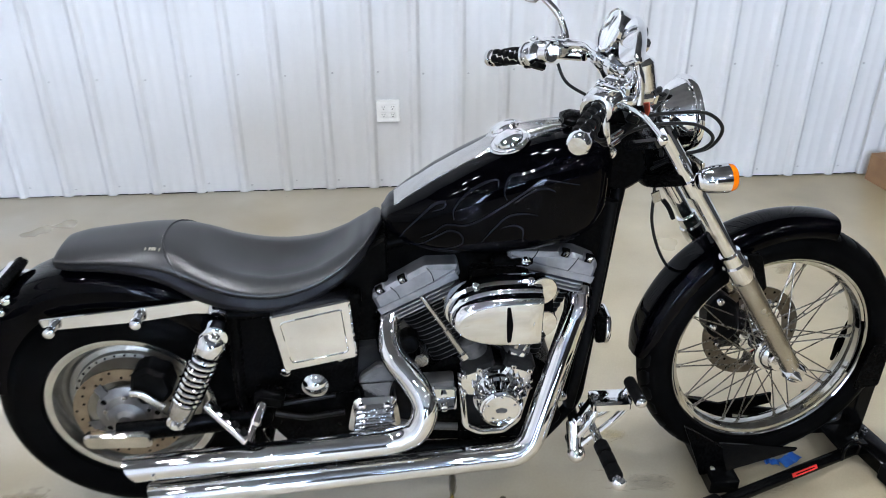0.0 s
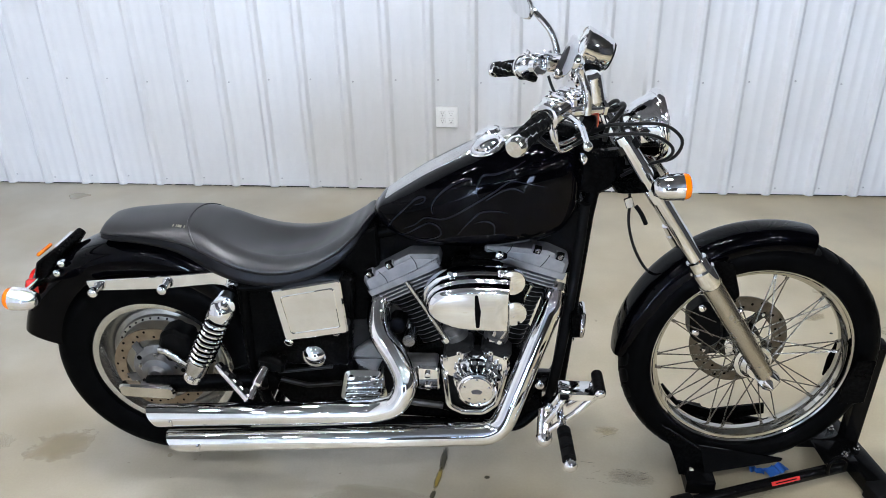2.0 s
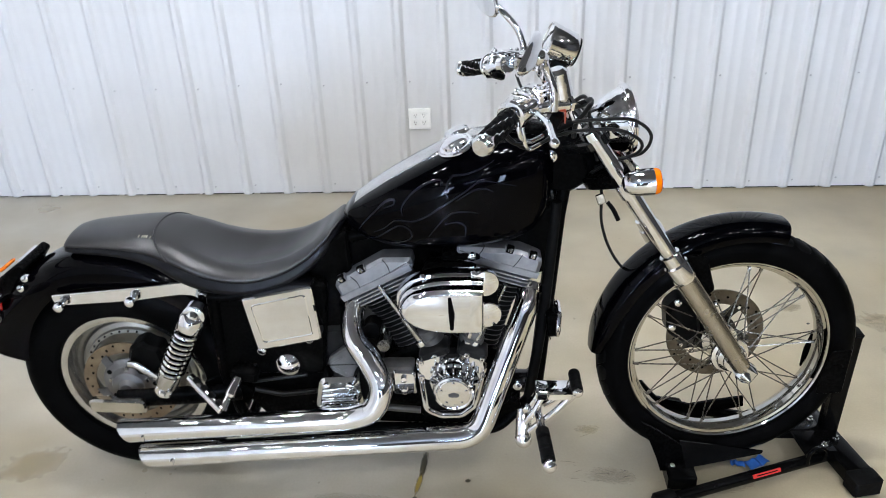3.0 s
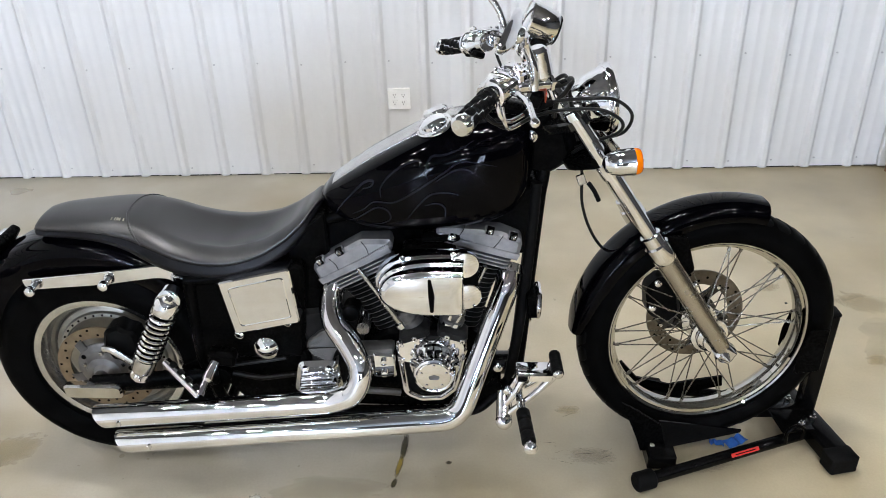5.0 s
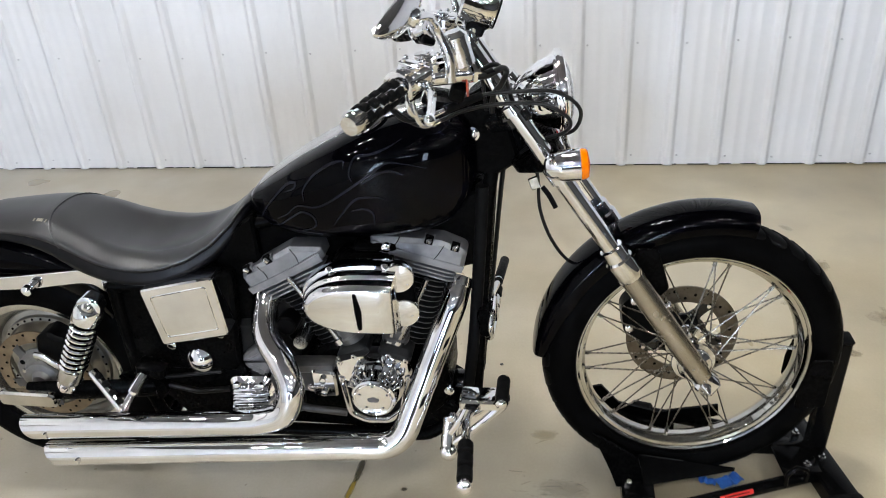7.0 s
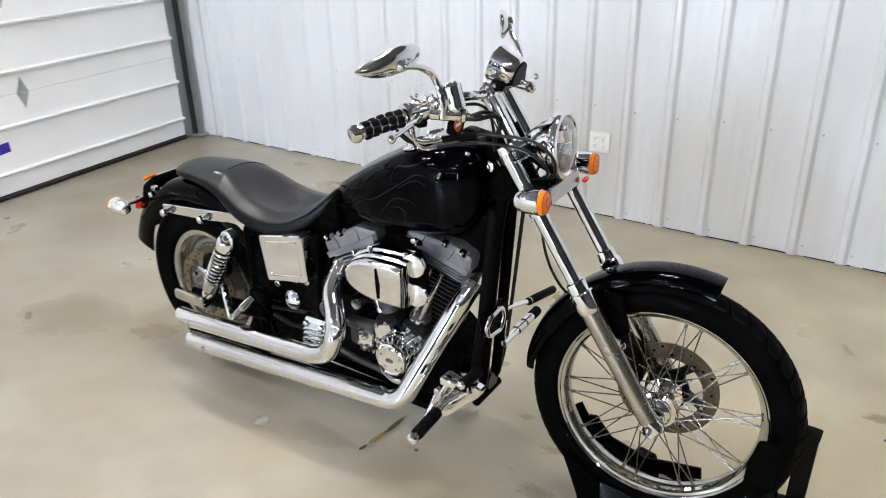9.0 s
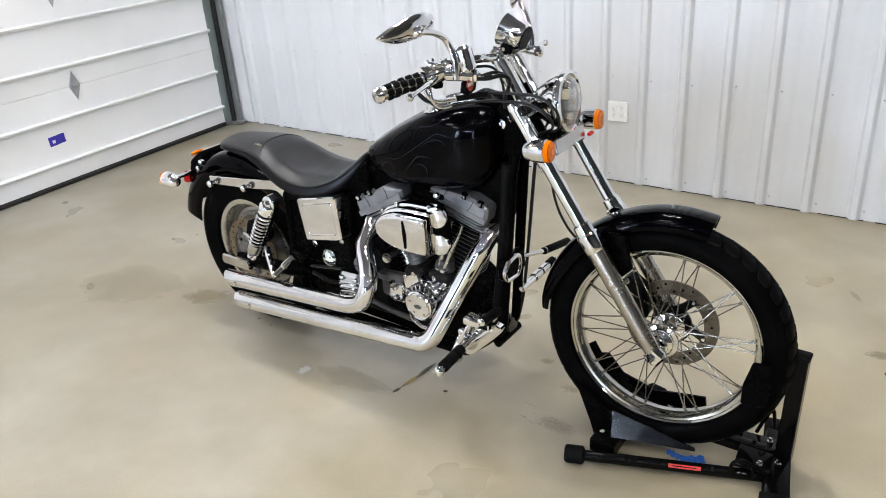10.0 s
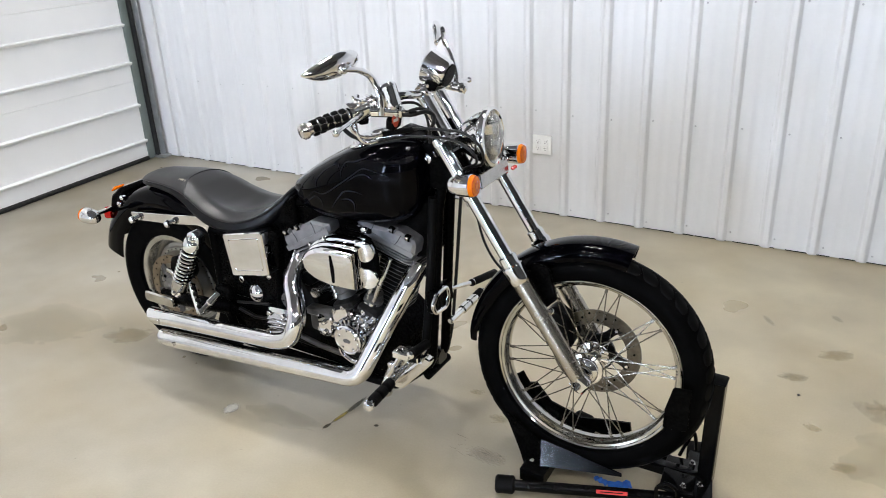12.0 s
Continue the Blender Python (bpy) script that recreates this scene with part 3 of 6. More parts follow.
mark("floor_stain", (2.136, 2.23, 0), (0.075, 0.045), 25, BROWN, "brown stain on the concrete", lift=0.0045)
mark("floor_stain", (2.02, 2.41, 0), (0.055, 0.035), -15, BROWN, "small brown stain on the concrete", lift=0.0045)
mark("floor_stain", (0.865, 2.085, 0), (0.055, 0.030), 10, YELLOW, "faint yellow stain on the concrete")
mark("floor_stain", (-0.77, 1.78, 0), (0.20, 0.12), 20, BROWN, "olive-brown water stain on the concrete", lift=0.0045)
scr = Shape()
rng = random.Random(11)
for k in range(15):
    cx, cy, a, ln = rng.gauss(1.06, 0.075), rng.gauss(1.755, 0.055), rng.uniform(-0.5, 0.5), rng.uniform(0.006, 0.032)
    w = rng.uniform(0.0003, 0.0007)
    ux, uy = math.cos(a), math.sin(a)
    scr.add([(cx - ux * ln, cy - uy * ln, 0.0035), (cx - uy * w, cy + ux * w, 0.0035), (cx + ux * ln, cy + uy * ln, 0.0035), (cx + uy * w, cy - ux * w, 0.0035)], [(0, 3, 2, 1)])
tagged(single("tyre_scuff", scr, DARK, "thin black rubber scratches on the concrete", "scuff"), kind="stuff")
mark("tyre_scuff", (1.07, 1.76, 0), (0.13, 0.06), -6, SCUFF, "grey rubber smear on the concrete beside the wheel stand", lift=0.0025)
mark("tyre_scuff", (1.40, 1.72, 0), (0.16, 0.05), 12, SCUFF, "grey smear on the concrete under the wheel stand", lift=0.0035)

# ---- the motorcycle: x along it, y from its middle plane (its right side is negative), z up ----
YC = 1.86
bike = thing("motorcycle", (0.52, YC, 0), "black cruiser motorcycle with ghost flames, chrome trim and leather seat", "motorcycle", origin=(0, YC, 0))
STEER_AT = Vector((0.885, 0, 1.10))
FORK = Vector((0.432, 0, -0.664)).normalized()       # down along the fork
STEER = Matrix.Translation(STEER_AT + Vector((0.010, 0, 0))) @ Matrix.Rotation(radians(5.8), 4, -FORK) @ Matrix.Translation(-STEER_AT)
UNSTEER = (Matrix.Translation((-0.010, 0, 0)) @ STEER).inverted()


def uns(x, y, z):
    """A place on the turned front end, as it stands with the bars straight."""
    return UNSTEER @ Vector((x, y, z))


def front(name, shape, mat, parent=None, label="", sharp=38):
    return part(name, shape, mat, parent or bike, label, turn=STEER if parent is None else None, sharp=sharp)


def both(fn):
    for s in (-1, 1):
        fn(s)


# -- wheels --
FA = Vector((1.375, 0.010, 0.401))        # front axle
RA = Vector((-0.367, 0, 0.335))       # rear axle


def tyre_profile(R, rim, half, square=0.72):
    """Closed section of a tyre from bead to bead."""
    pts = []
    for k in range(15):
        a = math.pi * (k / 14)
        w = half * math.cos(a)
        h = math.sin(a) ** square
        pts.append((rim + (R - rim) * h, w * (1.0 if 0 < k < 14 else 0.82)))
    return pts + [(rim - 0.006, -half * 0.62), (rim - 0.006, half * 0.62)]


FR, FRIM, FHALF = 0.373, 0.294, 0.059
fw = front("front_wheel", Shape().ring([(0.2950, -0.036), (0.2950, -0.031), (0.2800, -0.029), (0.2760, -0.018), (0.2700, -0.008), (0.2700, 0.008), (0.2760, 0.018), (0.2800, 0.029), (0.2950, 0.031), (0.2950, 0.036),
                                        (0.2925, 0.0395), (0.2870, 0.040), (0.2830, 0.037), (0.2820, 0.032), (0.2750, 0.030), (0.2725, 0.022), (0.2670, 0.017), (0.2635, 0.008), (0.2635, -0.008), (0.2670, -0.017), (0.2725, -0.022), (0.2750, -0.030), (0.2820, -0.032), (0.2830, -0.037), (0.2870, -0.040), (0.2925, -0.0395)], FA, n=96), RIM, label="chrome wire-spoke front wheel")
front("tyre", Shape().ring(tyre_profile(FR, FRIM, FHALF), FA, n=96), TYRE, fw, "black front tyre with worn tread")
# raised tread lugs along both shoulders, with slanting grooves between them
lugs = Shape()
for k in range(40):
    for s in (-1, 1):
        m = Matrix.Translation(FA) @ Matrix.Rotation(2 * math.pi * (k + (0.5 if s > 0 else 0)) / 40, 4, "Y")
        rings = []
        for y, x, w in ((0.005, -0.010, 0.021), (0.013, -0.006, 0.0245), (0.021, 0.001, 0.0255), (0.029, 0.006, 0.0245), (0.036, 0.008, 0.022), (0.041, 0.009, 0.014)):
            r = FRIM + (FR - FRIM) * (1 - (y / FHALF) ** 2) ** 0.36
            rings.append([m @ Vector((x + sx * w, s * y, r + dz)) for sx, dz in ((-1, -0.004), (1, -0.004), (1, 0.0001), (0.88, 0.0010), (-0.88, 0.0010), (-1, 0.0001))])
        lugs.loft(rings)
tagged(front("tread_pattern", lugs, TREAD, fw), kind="stuff")
front("hub", Shape().lathe([(0.012, -0.092), (0.028, -0.091), (0.031, -0.088), (0.031, -0.078), (0.026, -0.074), (0.040, -0.068), (0.043, -0.064), (0.043, -0.056), (0.038, -0.052), (0.053, -0.048), (0.055, -0.044), (0.053, -0.038), (0.034, -0.032), (0.028, 0), (0.032, 0.030), (0.052, 0.036), (0.052, 0.044), (0.040, 0.050), (0.036, 0.072), (0.012, 0.074)], FA, n=40), CHROME, fw, "stepped chrome hub")
spoke_meshes = []
for side in (-1, 1):
    for way in (-1, 1):
        a = radians(38) * way
        p = FA + Vector((0.045 * math.sin(a), side * (0.043 if way > 0 else 0.037), 0.045 * math.cos(a)))
        q = FA + Vector((0.265 * math.sin(radians(-9 * way)), side * 0.004, 0.265 * math.cos(radians(-9 * way))))
        sm = Shape().rod(p, q, 0.0020, 6).rod(q, q + (p - q) * 0.055, 0.0042, 6)
        spoke_meshes.append((sm.mesh("spoke", SPOKE), (0 if side < 0 else 9) + (0 if way < 0 else 18)))
for me, a0 in spoke_meshes:
    for k in range(10):
        ob = new("spoke", me)
        ob.parent = fw
        ob.matrix_basis = Matrix.Translation(FA) @ Matrix.Rotation(radians(a0 + 36 * k), 4, "Y") @ Matrix.Translation(-FA)
front("rotor_carrier", Shape().lathe([(0.030, 0.070), (0.052, 0.071), (0.052, 0.078), (0.03, 0.079)], FA, n=30), GLOSS, fw, "black brake disc carrier")
rs = Shape().ring([(0.146, 0.077), (0.146, 0.082), (0.100, 0.082), (0.100, 0.077)], FA, n=64)
arms = Shape().ring([(0.064, 0.0755), (0.064, 0.0835), (0.044, 0.0835), (0.044, 0.0755)], FA, n=48)
for k in range(5):
    m = Matrix.Translation(FA) @ Matrix.Rotation(2 * math.pi * k / 5 + 0.3, 4, "Y")
    arms.loft([[m @ Vector((x + sx, 0.0795 + dy, z)) for sx, dy in ((-w, -0.004), (w, -0.004), (w, 0.004), (-w, 0.004))] for x, z, w in ((0.0, 0.050, 0.024), (0.010, 0.068, 0.017), (0.022, 0.086, 0.015), (0.036, 0.104, 0.020))])
front("brake_disc", rs, ROTOR, fw, "drilled steel brake disc")
front("disc_spider", arms, GLOSS, fw, "black five-armed disc spider")
for k in range(5):
    a = 2 * math.pi * k / 5 + 0.62
    c = FA + Vector((math.sin(a) * 0.106, 0.0795, math.cos(a) * 0.106))
    front("disc_rivet", Shape().rod(c + Vector((0, -0.008, 0)), c + Vector((0, 0.008, 0)), 0.006, 10, 0.001), CHROME, fw)
hs = Shape()
for k in range(30):
    a = 2 * math.pi * k / 30
    rr = 0.100 + 0.046 * (0.25, 0.5, 0.75)[k % 3]
    c = FA + Vector((math.sin(a) * rr, 0.0795, math.cos(a) * rr))
    hs.rod(c + Vector((0, -0.0032, 0)), c + Vector((0, 0.0032, 0)), 0.0042, 8)
tagged(front("disc_drillings", hs, DARK, fw), kind="stuff")

# rear wheel: solid stepped disc wheel
RR, RRIM, RHALF = 0.349, 0.228, 0.090
rw = part("rear_wheel", Shape().ring([(0.228, -0.062), (0.228, -0.055), (0.205, -0.050), (0.197, -0.040), (0.188, 0.0), (0.197, 0.040), (0.205, 0.050), (0.228, 0.055), (0.228, 0.062),
                                      (0.215, 0.062), (0.188, 0.056), (0.180, 0.03), (0.176, -0.012), (0.196, -0.048), (0.204, -0.060), (0.220, -0.064)], RA, n=80), CHROME_DULL, bike, "silver disc rear wheel")
rear_tyre = Shape().ring(tyre_profile(RR, RRIM, RHALF, 0.52), RA, n=88)
rear_tyre.v = [(x, y, max(z, 0.001)) for x, y, z in rear_tyre.v]      # pressed flat where it stands
part("tyre", rear_tyre, TYRE, rw, "black wide rear tyre")
part("wheel_disc", Shape().lathe([(0.178, -0.010), (0.174, -0.016), (0.160, -0.020), (0.157, -0.030), (0.146, -0.032), (0.143, -0.022), (0.120, -0.018), (0.055, -0.030), (0.05, -0.075), (0.02, -0.078)], RA, n=72, caps=(False, True)), WHEEL_CAST, rw, "stepped silver wheel disc")
holes = Shape()
for k in range(36):
    a = 2 * math.pi * k / 36
    c = RA + Vector((math.sin(a) * 0.1515, -0.0312, math.cos(a) * 0.1515))
    holes.rod(c + Vector((0, -0.0018, 0)), c + Vector((0, 0.004, 0)), 0.0032, 8)
tagged(part("disc_holes", holes, DARK, rw), kind="stuff")
part("brake_disc", Shape().ring([(0.144, -0.082), (0.144, -0.077), (0.108, -0.077), (0.108, -0.082)], RA, n=64), BRONZE, rw, "drilled bronze-tinted brake disc")
hs = Shape()
for k in range(30):
    a = 2 * math.pi * k / 30
    rr = 0.108 + 0.036 * (0.25, 0.5, 0.75)[k % 3]
    c = RA + Vector((math.sin(a) * rr, -0.0795, math.cos(a) * rr))
    hs.rod(c + Vector((0, -0.0032, 0)), c + Vector((0, 0.0032, 0)), 0.0040, 8)
tagged(part("disc_drillings", hs, DARK, rw), kind="stuff")
part("hub", Shape().lathe([(0.086, -0.074), (0.086, -0.080), (0.080, -0.084), (0.062, -0.086), (0.056, -0.094), (0.050, -0.104), (0.03, -0.108), (0.02, -0.12), (0.012, -0.121)], RA, n=36), HUB_GREY, rw, "grey satin hub")
for k in range(5):
    m = Matrix.Translation(RA) @ Matrix.Rotation(2 * math.pi * k / 5 + 0.5, 4, "Y")
    part("disc_arm", Shape().loft([[m @ Vector((x + sx, -0.0795 + dy, z)) for sx, dy in ((-w, -0.004), (w, -0.004), (w, 0.003), (-w, 0.003))] for x, z, w in ((0.0, 0.070, 0.020), (0.006, 0.090, 0.013), (0.014, 0.112, 0.015))]), CASE, rw)
hub_holes = Shape()
for k in range(5):
    a = 2 * math.pi * k / 5 + 0.3
    c = RA + Vector((math.sin(a) * 0.072, -0.0845, math.cos(a) * 0.072))
    hub_holes.rod(c + Vector((0, -0.0022, 0)), c + Vector((0, 0.004, 0)), 0.0075, 12)
tagged(part("hub_holes", hub_holes, DARK, rw), kind="stuff")
for k in range(5):
    a = 2 * math.pi * k / 5
    part("hub_bolt", Shape().rod(RA + Vector((math.sin(a) * 0.058, -0.088, math.cos(a) * 0.058)), RA + Vector((math.sin(a) * 0.058, -0.096, math.cos(a) * 0.058)), 0.007, 8, 0.001), CHROME_DULL, rw)
part("rear_pulley", Shape().ring([(0.112, 0.085), (0.112, 0.115), (0.10, 0.115), (0.10, 0.085)], RA, n=48).lathe([(0.1, 0.098), (0.02, 0.098), (0.02, 0.102), (0.1, 0.102)], RA, n=40), ALLOY, rw)

# -- frame --
fr = Shape()
for s in (-1, 1):
    y = s * 0.045
    fr.tube(bent([(0.915, s * 0.018, 1.03), (0.888, s * 0.036, 0.86), (0.838, s * 0.045, 0.28), (0.72, s * 0.10, 0.185), (-0.02, s * 0.115, 0.20), (-0.06, s * 0.115, 0.40), (-0.05, s * 0.125, 0.66)], 0.09), 0.0175, 12)
    fr.tube(bent([(0.90, s * 0.012, 1.06), (0.62, s * 0.025, 0.86), (0.30, s * 0.06, 0.80), (0.05, s * 0.11, 0.66), (-0.06, s * 0.125, 0.66)], 0.10), 0.0175, 12)
fr.rod((0.83, -0.07, 0.24), (0.83, 0.07, 0.24), 0.016)
fr.rod((-0.02, -0.115, 0.21), (-0.02, 0.115, 0.21), 0.016)
fr.rod((-0.05, -0.125, 0.64), (-0.05, 0.125, 0.64), 0.018)
fr.tube([STEER_AT + FORK * -0.02, STEER_AT + FORK * 0.17], 0.032, 18)
part("frame", fr, FRAME_BLACK, bike, "black tubular steel frame")
part("wiring_loom", Shape().tube(smooth_path([(0.878, -0.052, 0.90), (0.868, -0.056, 0.75), (0.845, -0.062, 0.50), (0.815, -0.066, 0.28)]), 0.0155, 12), RUBBER, bike, "black wrapped wiring loom")
part("neck_cover", Shape().prism(rounded_poly([(0.835, 0.935), (0.905, 0.915), (0.965, 0.955), (0.935, 1.075), (0.865, 1.095), (0.825, 1.04)], 0.025), -0.046, 0.046, 0.008), FRAME_BLACK, bike, "black neck cover")
part("neck_bolt", Shape().lathe([(0.017, 0), (0.017, -0.003), (0.012, -0.005), (0.012, -0.002), (0.008, -0.003), (0.006, -0.009), (0.002, -0.010)], (0.860, -0.0475, 1.022), n=20), CHROME, bike)
part("swingarm", Shape().tube(bent([(-0.02, -0.12, 0.335), (-0.14, -0.135, 0.335), (-0.38, -0.145, 0.325)], 0.06), 0.024, 12, squash=(1, 0.75, 1.25)).tube(bent([(-0.02, 0.12, 0.335), (-0.14, 0.135, 0.335), (-0.38, 0.145, 0.325)], 0.06), 0.024, 12, squash=(1, 0.75, 1.25)).rod((-0.02, -0.13, 0.335), (-0.02, 0.13, 0.335), 0.034, 16), FRAME_BLACK, bike, "black swingarm")
part("lower_plate", Shape().prism(rounded_poly([(-0.14, 0.352), (0.02, 0.415), (0.24, 0.415), (0.26, 0.225), (0.06, 0.215), (0.0, 0.30)], 0.02), -0.105, -0.095, 0.003), FRAME_BLACK, bike)
part("backbone_cover", Shape().prism(rounded_poly([(0.29, 0.70), (0.45, 0.66), (0.585, 0.62), (0.72, 0.66), (0.872, 0.70), (0.885, 0.90), (0.80, 0.86), (0.34, 0.855)], 0.02), -0.060, 0.060, 0.006), FRAME_BLACK, bike, "black engine mount and wiring cover under the tank")
part("seat_post_cover", Shape().prism(rounded_poly([(0.20, 0.42), (0.32, 0.42), (0.33, 0.60), (0.33, 0.84), (0.22, 0.76)], 0.02), -0.085, 0.085, 0.006), FRAME_BLACK, bike)
part("lower_cover", Shape().prism(rounded_poly([(0.20, 0.20), (0.74, 0.185), (0.80, 0.26), (0.74, 0.30), (0.36, 0.30), (0.22, 0.27)], 0.02), -0.088, 0.09, 0.006), FRAME_BLACK, bike)
part("battery_box", Shape().prism(rounded_poly([(-0.055, 0.40), (0.235, 0.40), (0.265, 0.70), (0.02, 0.715), (-0.05, 0.66)], 0.02), -0.125, 0.125, 0.008), FRAME_BLACK, bike)

# -- fuel tank --
TX = [0.318, 0.335, 0.385, 0.45, 0.53, 0.61, 0.69, 0.76, 0.815, 0.850, 0.868]
TB = [0.858, 0.832, 0.803, 0.787, 0.780, 0.780, 0.785, 0.797, 0.822, 0.865, 0.925]
TT = [0.872, 0.893, 0.926, 0.967, 1.010, 1.046, 1.069, 1.079, 1.076, 1.062, 1.03]
TW = [0.035, 0.072, 0.106, 0.130, 0.146, 0.152, 0.150, 0.142, 0.126, 0.098, 0.055]


def interp(xs, ys, x):
    """Smooth curve through the points."""
    for i in range(len(xs) - 1):
        if x <= xs[i + 1] or i == len(xs) - 2:
            t = (x - xs[i]) / (xs[i + 1] - xs[i])
            y0, y1, y2, y3 = ys[max(i - 1, 0)], ys[i], ys[i + 1], ys[min(i + 2, len(xs) - 1)]
            return 0.5 * (2 * y1 + (y2 - y0) * t + (2 * y0 - 5 * y1 + 4 * y2 - y3) * t * t + (3 * y1 - y0 - 3 * y2 + y3) * t ** 3)


def tank_point(x, a, out=0.0):
    """On the tank's skin: a runs from 0 at the top middle by pi at the bottom, negative on the right side."""
    zb, zt, w = interp(TX, TB, x), interp(TX, TT, x), interp(TX, TW, x)
    zm = zb + (zt - zb) * 0.40
    c, s = math.cos(a), math.sin(a)
    e = 0.80
    y = w * math.copysign(abs(s) ** e, s)
    if c >= 0:
        z = zm + (zt - zm) * c ** 0.44
    else:
        z = zm - (zm - zb) * (-c) ** 0.62
    n = Vector((0, y / max(w, 1e-3), (z - zm) / max(zt - zb, 1e-3) * 1.4)).normalized()
    return Vector((x, y, z)) + n * out


rings = []
NT = 48
for i in range(41):
    u = i / 40
    x = TX[0] + (TX[-1] - TX[0]) * (0.5 - 0.5 * math.cos(math.pi * u)) * 1.0
    rings.append([tank_point(x, 2 * math.pi * k / NT - math.pi) for k in range(NT)])
tank = part("fuel_tank", Shape().loft(rings), PAINT, bike, "gloss black fuel tank with ghosted silver flames", sharp=60)


def on_tank(x, z, side=-1, out=0.0012):
    """The place on the tank's flank at that x and height."""
    lo, hi = 0.02, math.pi - 0.02
    for _ in range(30):
        mid = (lo + hi) / 2
        if tank_point(x, mid).z > z:
            lo = mid
        else:
            hi = mid
    return tank_point(x, side * lo, out)


def flame(pts, w, side):
    """A tapering airbrushed stroke that lies on the tank's skin."""
    path = smooth_path([(x, 0, z) for x, z in pts], 7)
    n = len(path)
    s = Shape()
    left, right = [], []
    for i, p in enumerate(path):
        t = (path[min(i + 1, n - 1)] - path[max(i - 1, 0)]).normalized()
        k = w * (0.25 + 0.75 * math.sin(math.pi * (i + 0.5) / n))
        a = (p.x - t.z * k, p.z + t.x * k)
        b = (p.x + t.z * k, p.z - t.x * k)
        left.append(on_tank(*a, side))
        right.append(on_tank(*b, side))
    s.loft([left, right], closed=False)
    return s


FLAMES = [
    [(0.773, 0.981), (0.723, 0.993), (0.684, 0.996), (0.645, 0.971), (0.596, 0.938), (0.546, 0.905), (0.512, 0.89), (0.468, 0.889), (0.438, 0.865), (0.409, 0.849)],
    [(0.605, 0.955), (0.6, 0.976), (0.615, 1.006), (0.65, 1.013), (0.689, 1.027), (0.718, 1.042)],
    [(0.487, 0.903), (0.487, 0.928), (0.512, 0.96), (0.551, 0.986), (0.585, 0.997), (0.586, 0.983)],
    [(0.36, 0.837), (0.384, 0.873), (0.438, 0.929), (0.466, 0.941), (0.463, 0.929), (0.438, 0.918)],
    [(0.36, 0.832), (0.404, 0.83), (0.453, 0.862), (0.478, 0.875), (0.502, 0.867), (0.507, 0.845), (0.482, 0.829), (0.443, 0.822)],
    [(0.551, 0.848), (0.576, 0.881), (0.61, 0.914), (0.65, 0.919), (0.679, 0.913)],
    [(0.718, 0.969), (0.694, 0.979), (0.664, 0.973), (0.625, 0.949)],
    [(0.846, 0.885), (0.832, 0.864), (0.812, 0.847), (0.777, 0.832), (0.728, 0.835)],
    [(0.645, 0.85), (0.645, 0.879), (0.625, 0.891), (0.596, 0.885)],
]
for side in (-1, 1):
    for pts in FLAMES:
        part("flame_stroke", flame(pts, 0.0026, side), STRIPE, tank, "ghosted silver-grey flame line", sharp=180)

# chrome console and caps on the tank
con = []


def top_skin(x, y, out):
    """The tank's upper skin at x and y, raised by out."""
    w = interp(TX, TW, x)
    s = min(abs(y) / w, 0.995) ** (1 / 0.8)
    p = tank_point(x, math.asin(s))
    return (x, y, p.z + out)


for i in range(29):
    u = i / 28
    x = 0.350 + 0.430 * u
    w = min(0.044, 0.55 * interp(TX, TW, x)) * min(1, 3.0 * (1.04 - u)) ** 0.5
    hump = 0.0025 + 0.010 * max(0.0, math.sin(math.pi * (u - 0.45) / 0.55)) if u > 0.45 else 0.0025
    row = [w * (1 - 2 * k / 16) for k in range(17)]
    con.append([top_skin(x, y, hump * (1 - (abs(y) / w) ** 6) ** 0.5 + 0.001) for y in row] + [top_skin(x, -w, -0.012), top_skin(x, w, -0.012)])
part("console", Shape().loft(con), CHROME_DULL, tank, "chrome dash console", sharp=50)
for s in (-1, 1):
    c = tank_point(0.625, s * 0.19, 0.0)
    nrm = Vector((-0.40, s * 0.16, 1)).normalized()
    cap = part("filler_cap", Shape().lathe([(0.046, -0.012), (0.046, 0.004), (0.043, 0.009), (0.036, 0.010), (0.034, 0.016), (0.026, 0.021), (0.012, 0.024), (0.001, 0.0245)], c, nrm, 36), CHROME, tank, "round chrome filler cap")
    part("cap_rim", Shape().ring([(0.047, 0.002), (0.050, 0.004), (0.047, 0.007), (0.044, 0.004)], c, nrm, 36), CHROME, cap)

# -- seat --
SX = [-0.475, -0.46, -0.42, -0.34, -0.26, -0.19, -0.13, -0.07, 0.0, 0.08, 0.16, 0.225, 0.275, 0.305, 0.318]
ST = [0.772, 0.792, 0.800, 0.806, 0.811, 0.812, 0.798, 0.770, 0.750, 0.746, 0.762, 0.795, 0.832, 0.858, 0.856]
SB = [0.755, 0.752, 0.752, 0.750, 0.738, 0.708, 0.678, 0.660, 0.652, 0.655, 0.680, 0.715, 0.765, 0.815, 0.840]
SW = [0.050, 0.075, 0.092, 0.105, 0.118, 0.128, 0.140, 0.150, 0.155, 0.152, 0.138, 0.118, 0.092, 0.062, 0.035]
def seat_at(x):
    """Top, bottom, half width and roundness of the seat at x: domed pillion, flatter rider's part."""
    k = min(1.0, max(0.0, (-0.11 - x) / 0.12))
    k = k * k * (3 - 2 * k)
    return interp(SX, ST, x) + 0.016 * k, interp(SX, SB, x) + 0.008 * k, interp(SX, SW, x), 0.62 + 0.25 * k, 0.55 + 0.25 * k


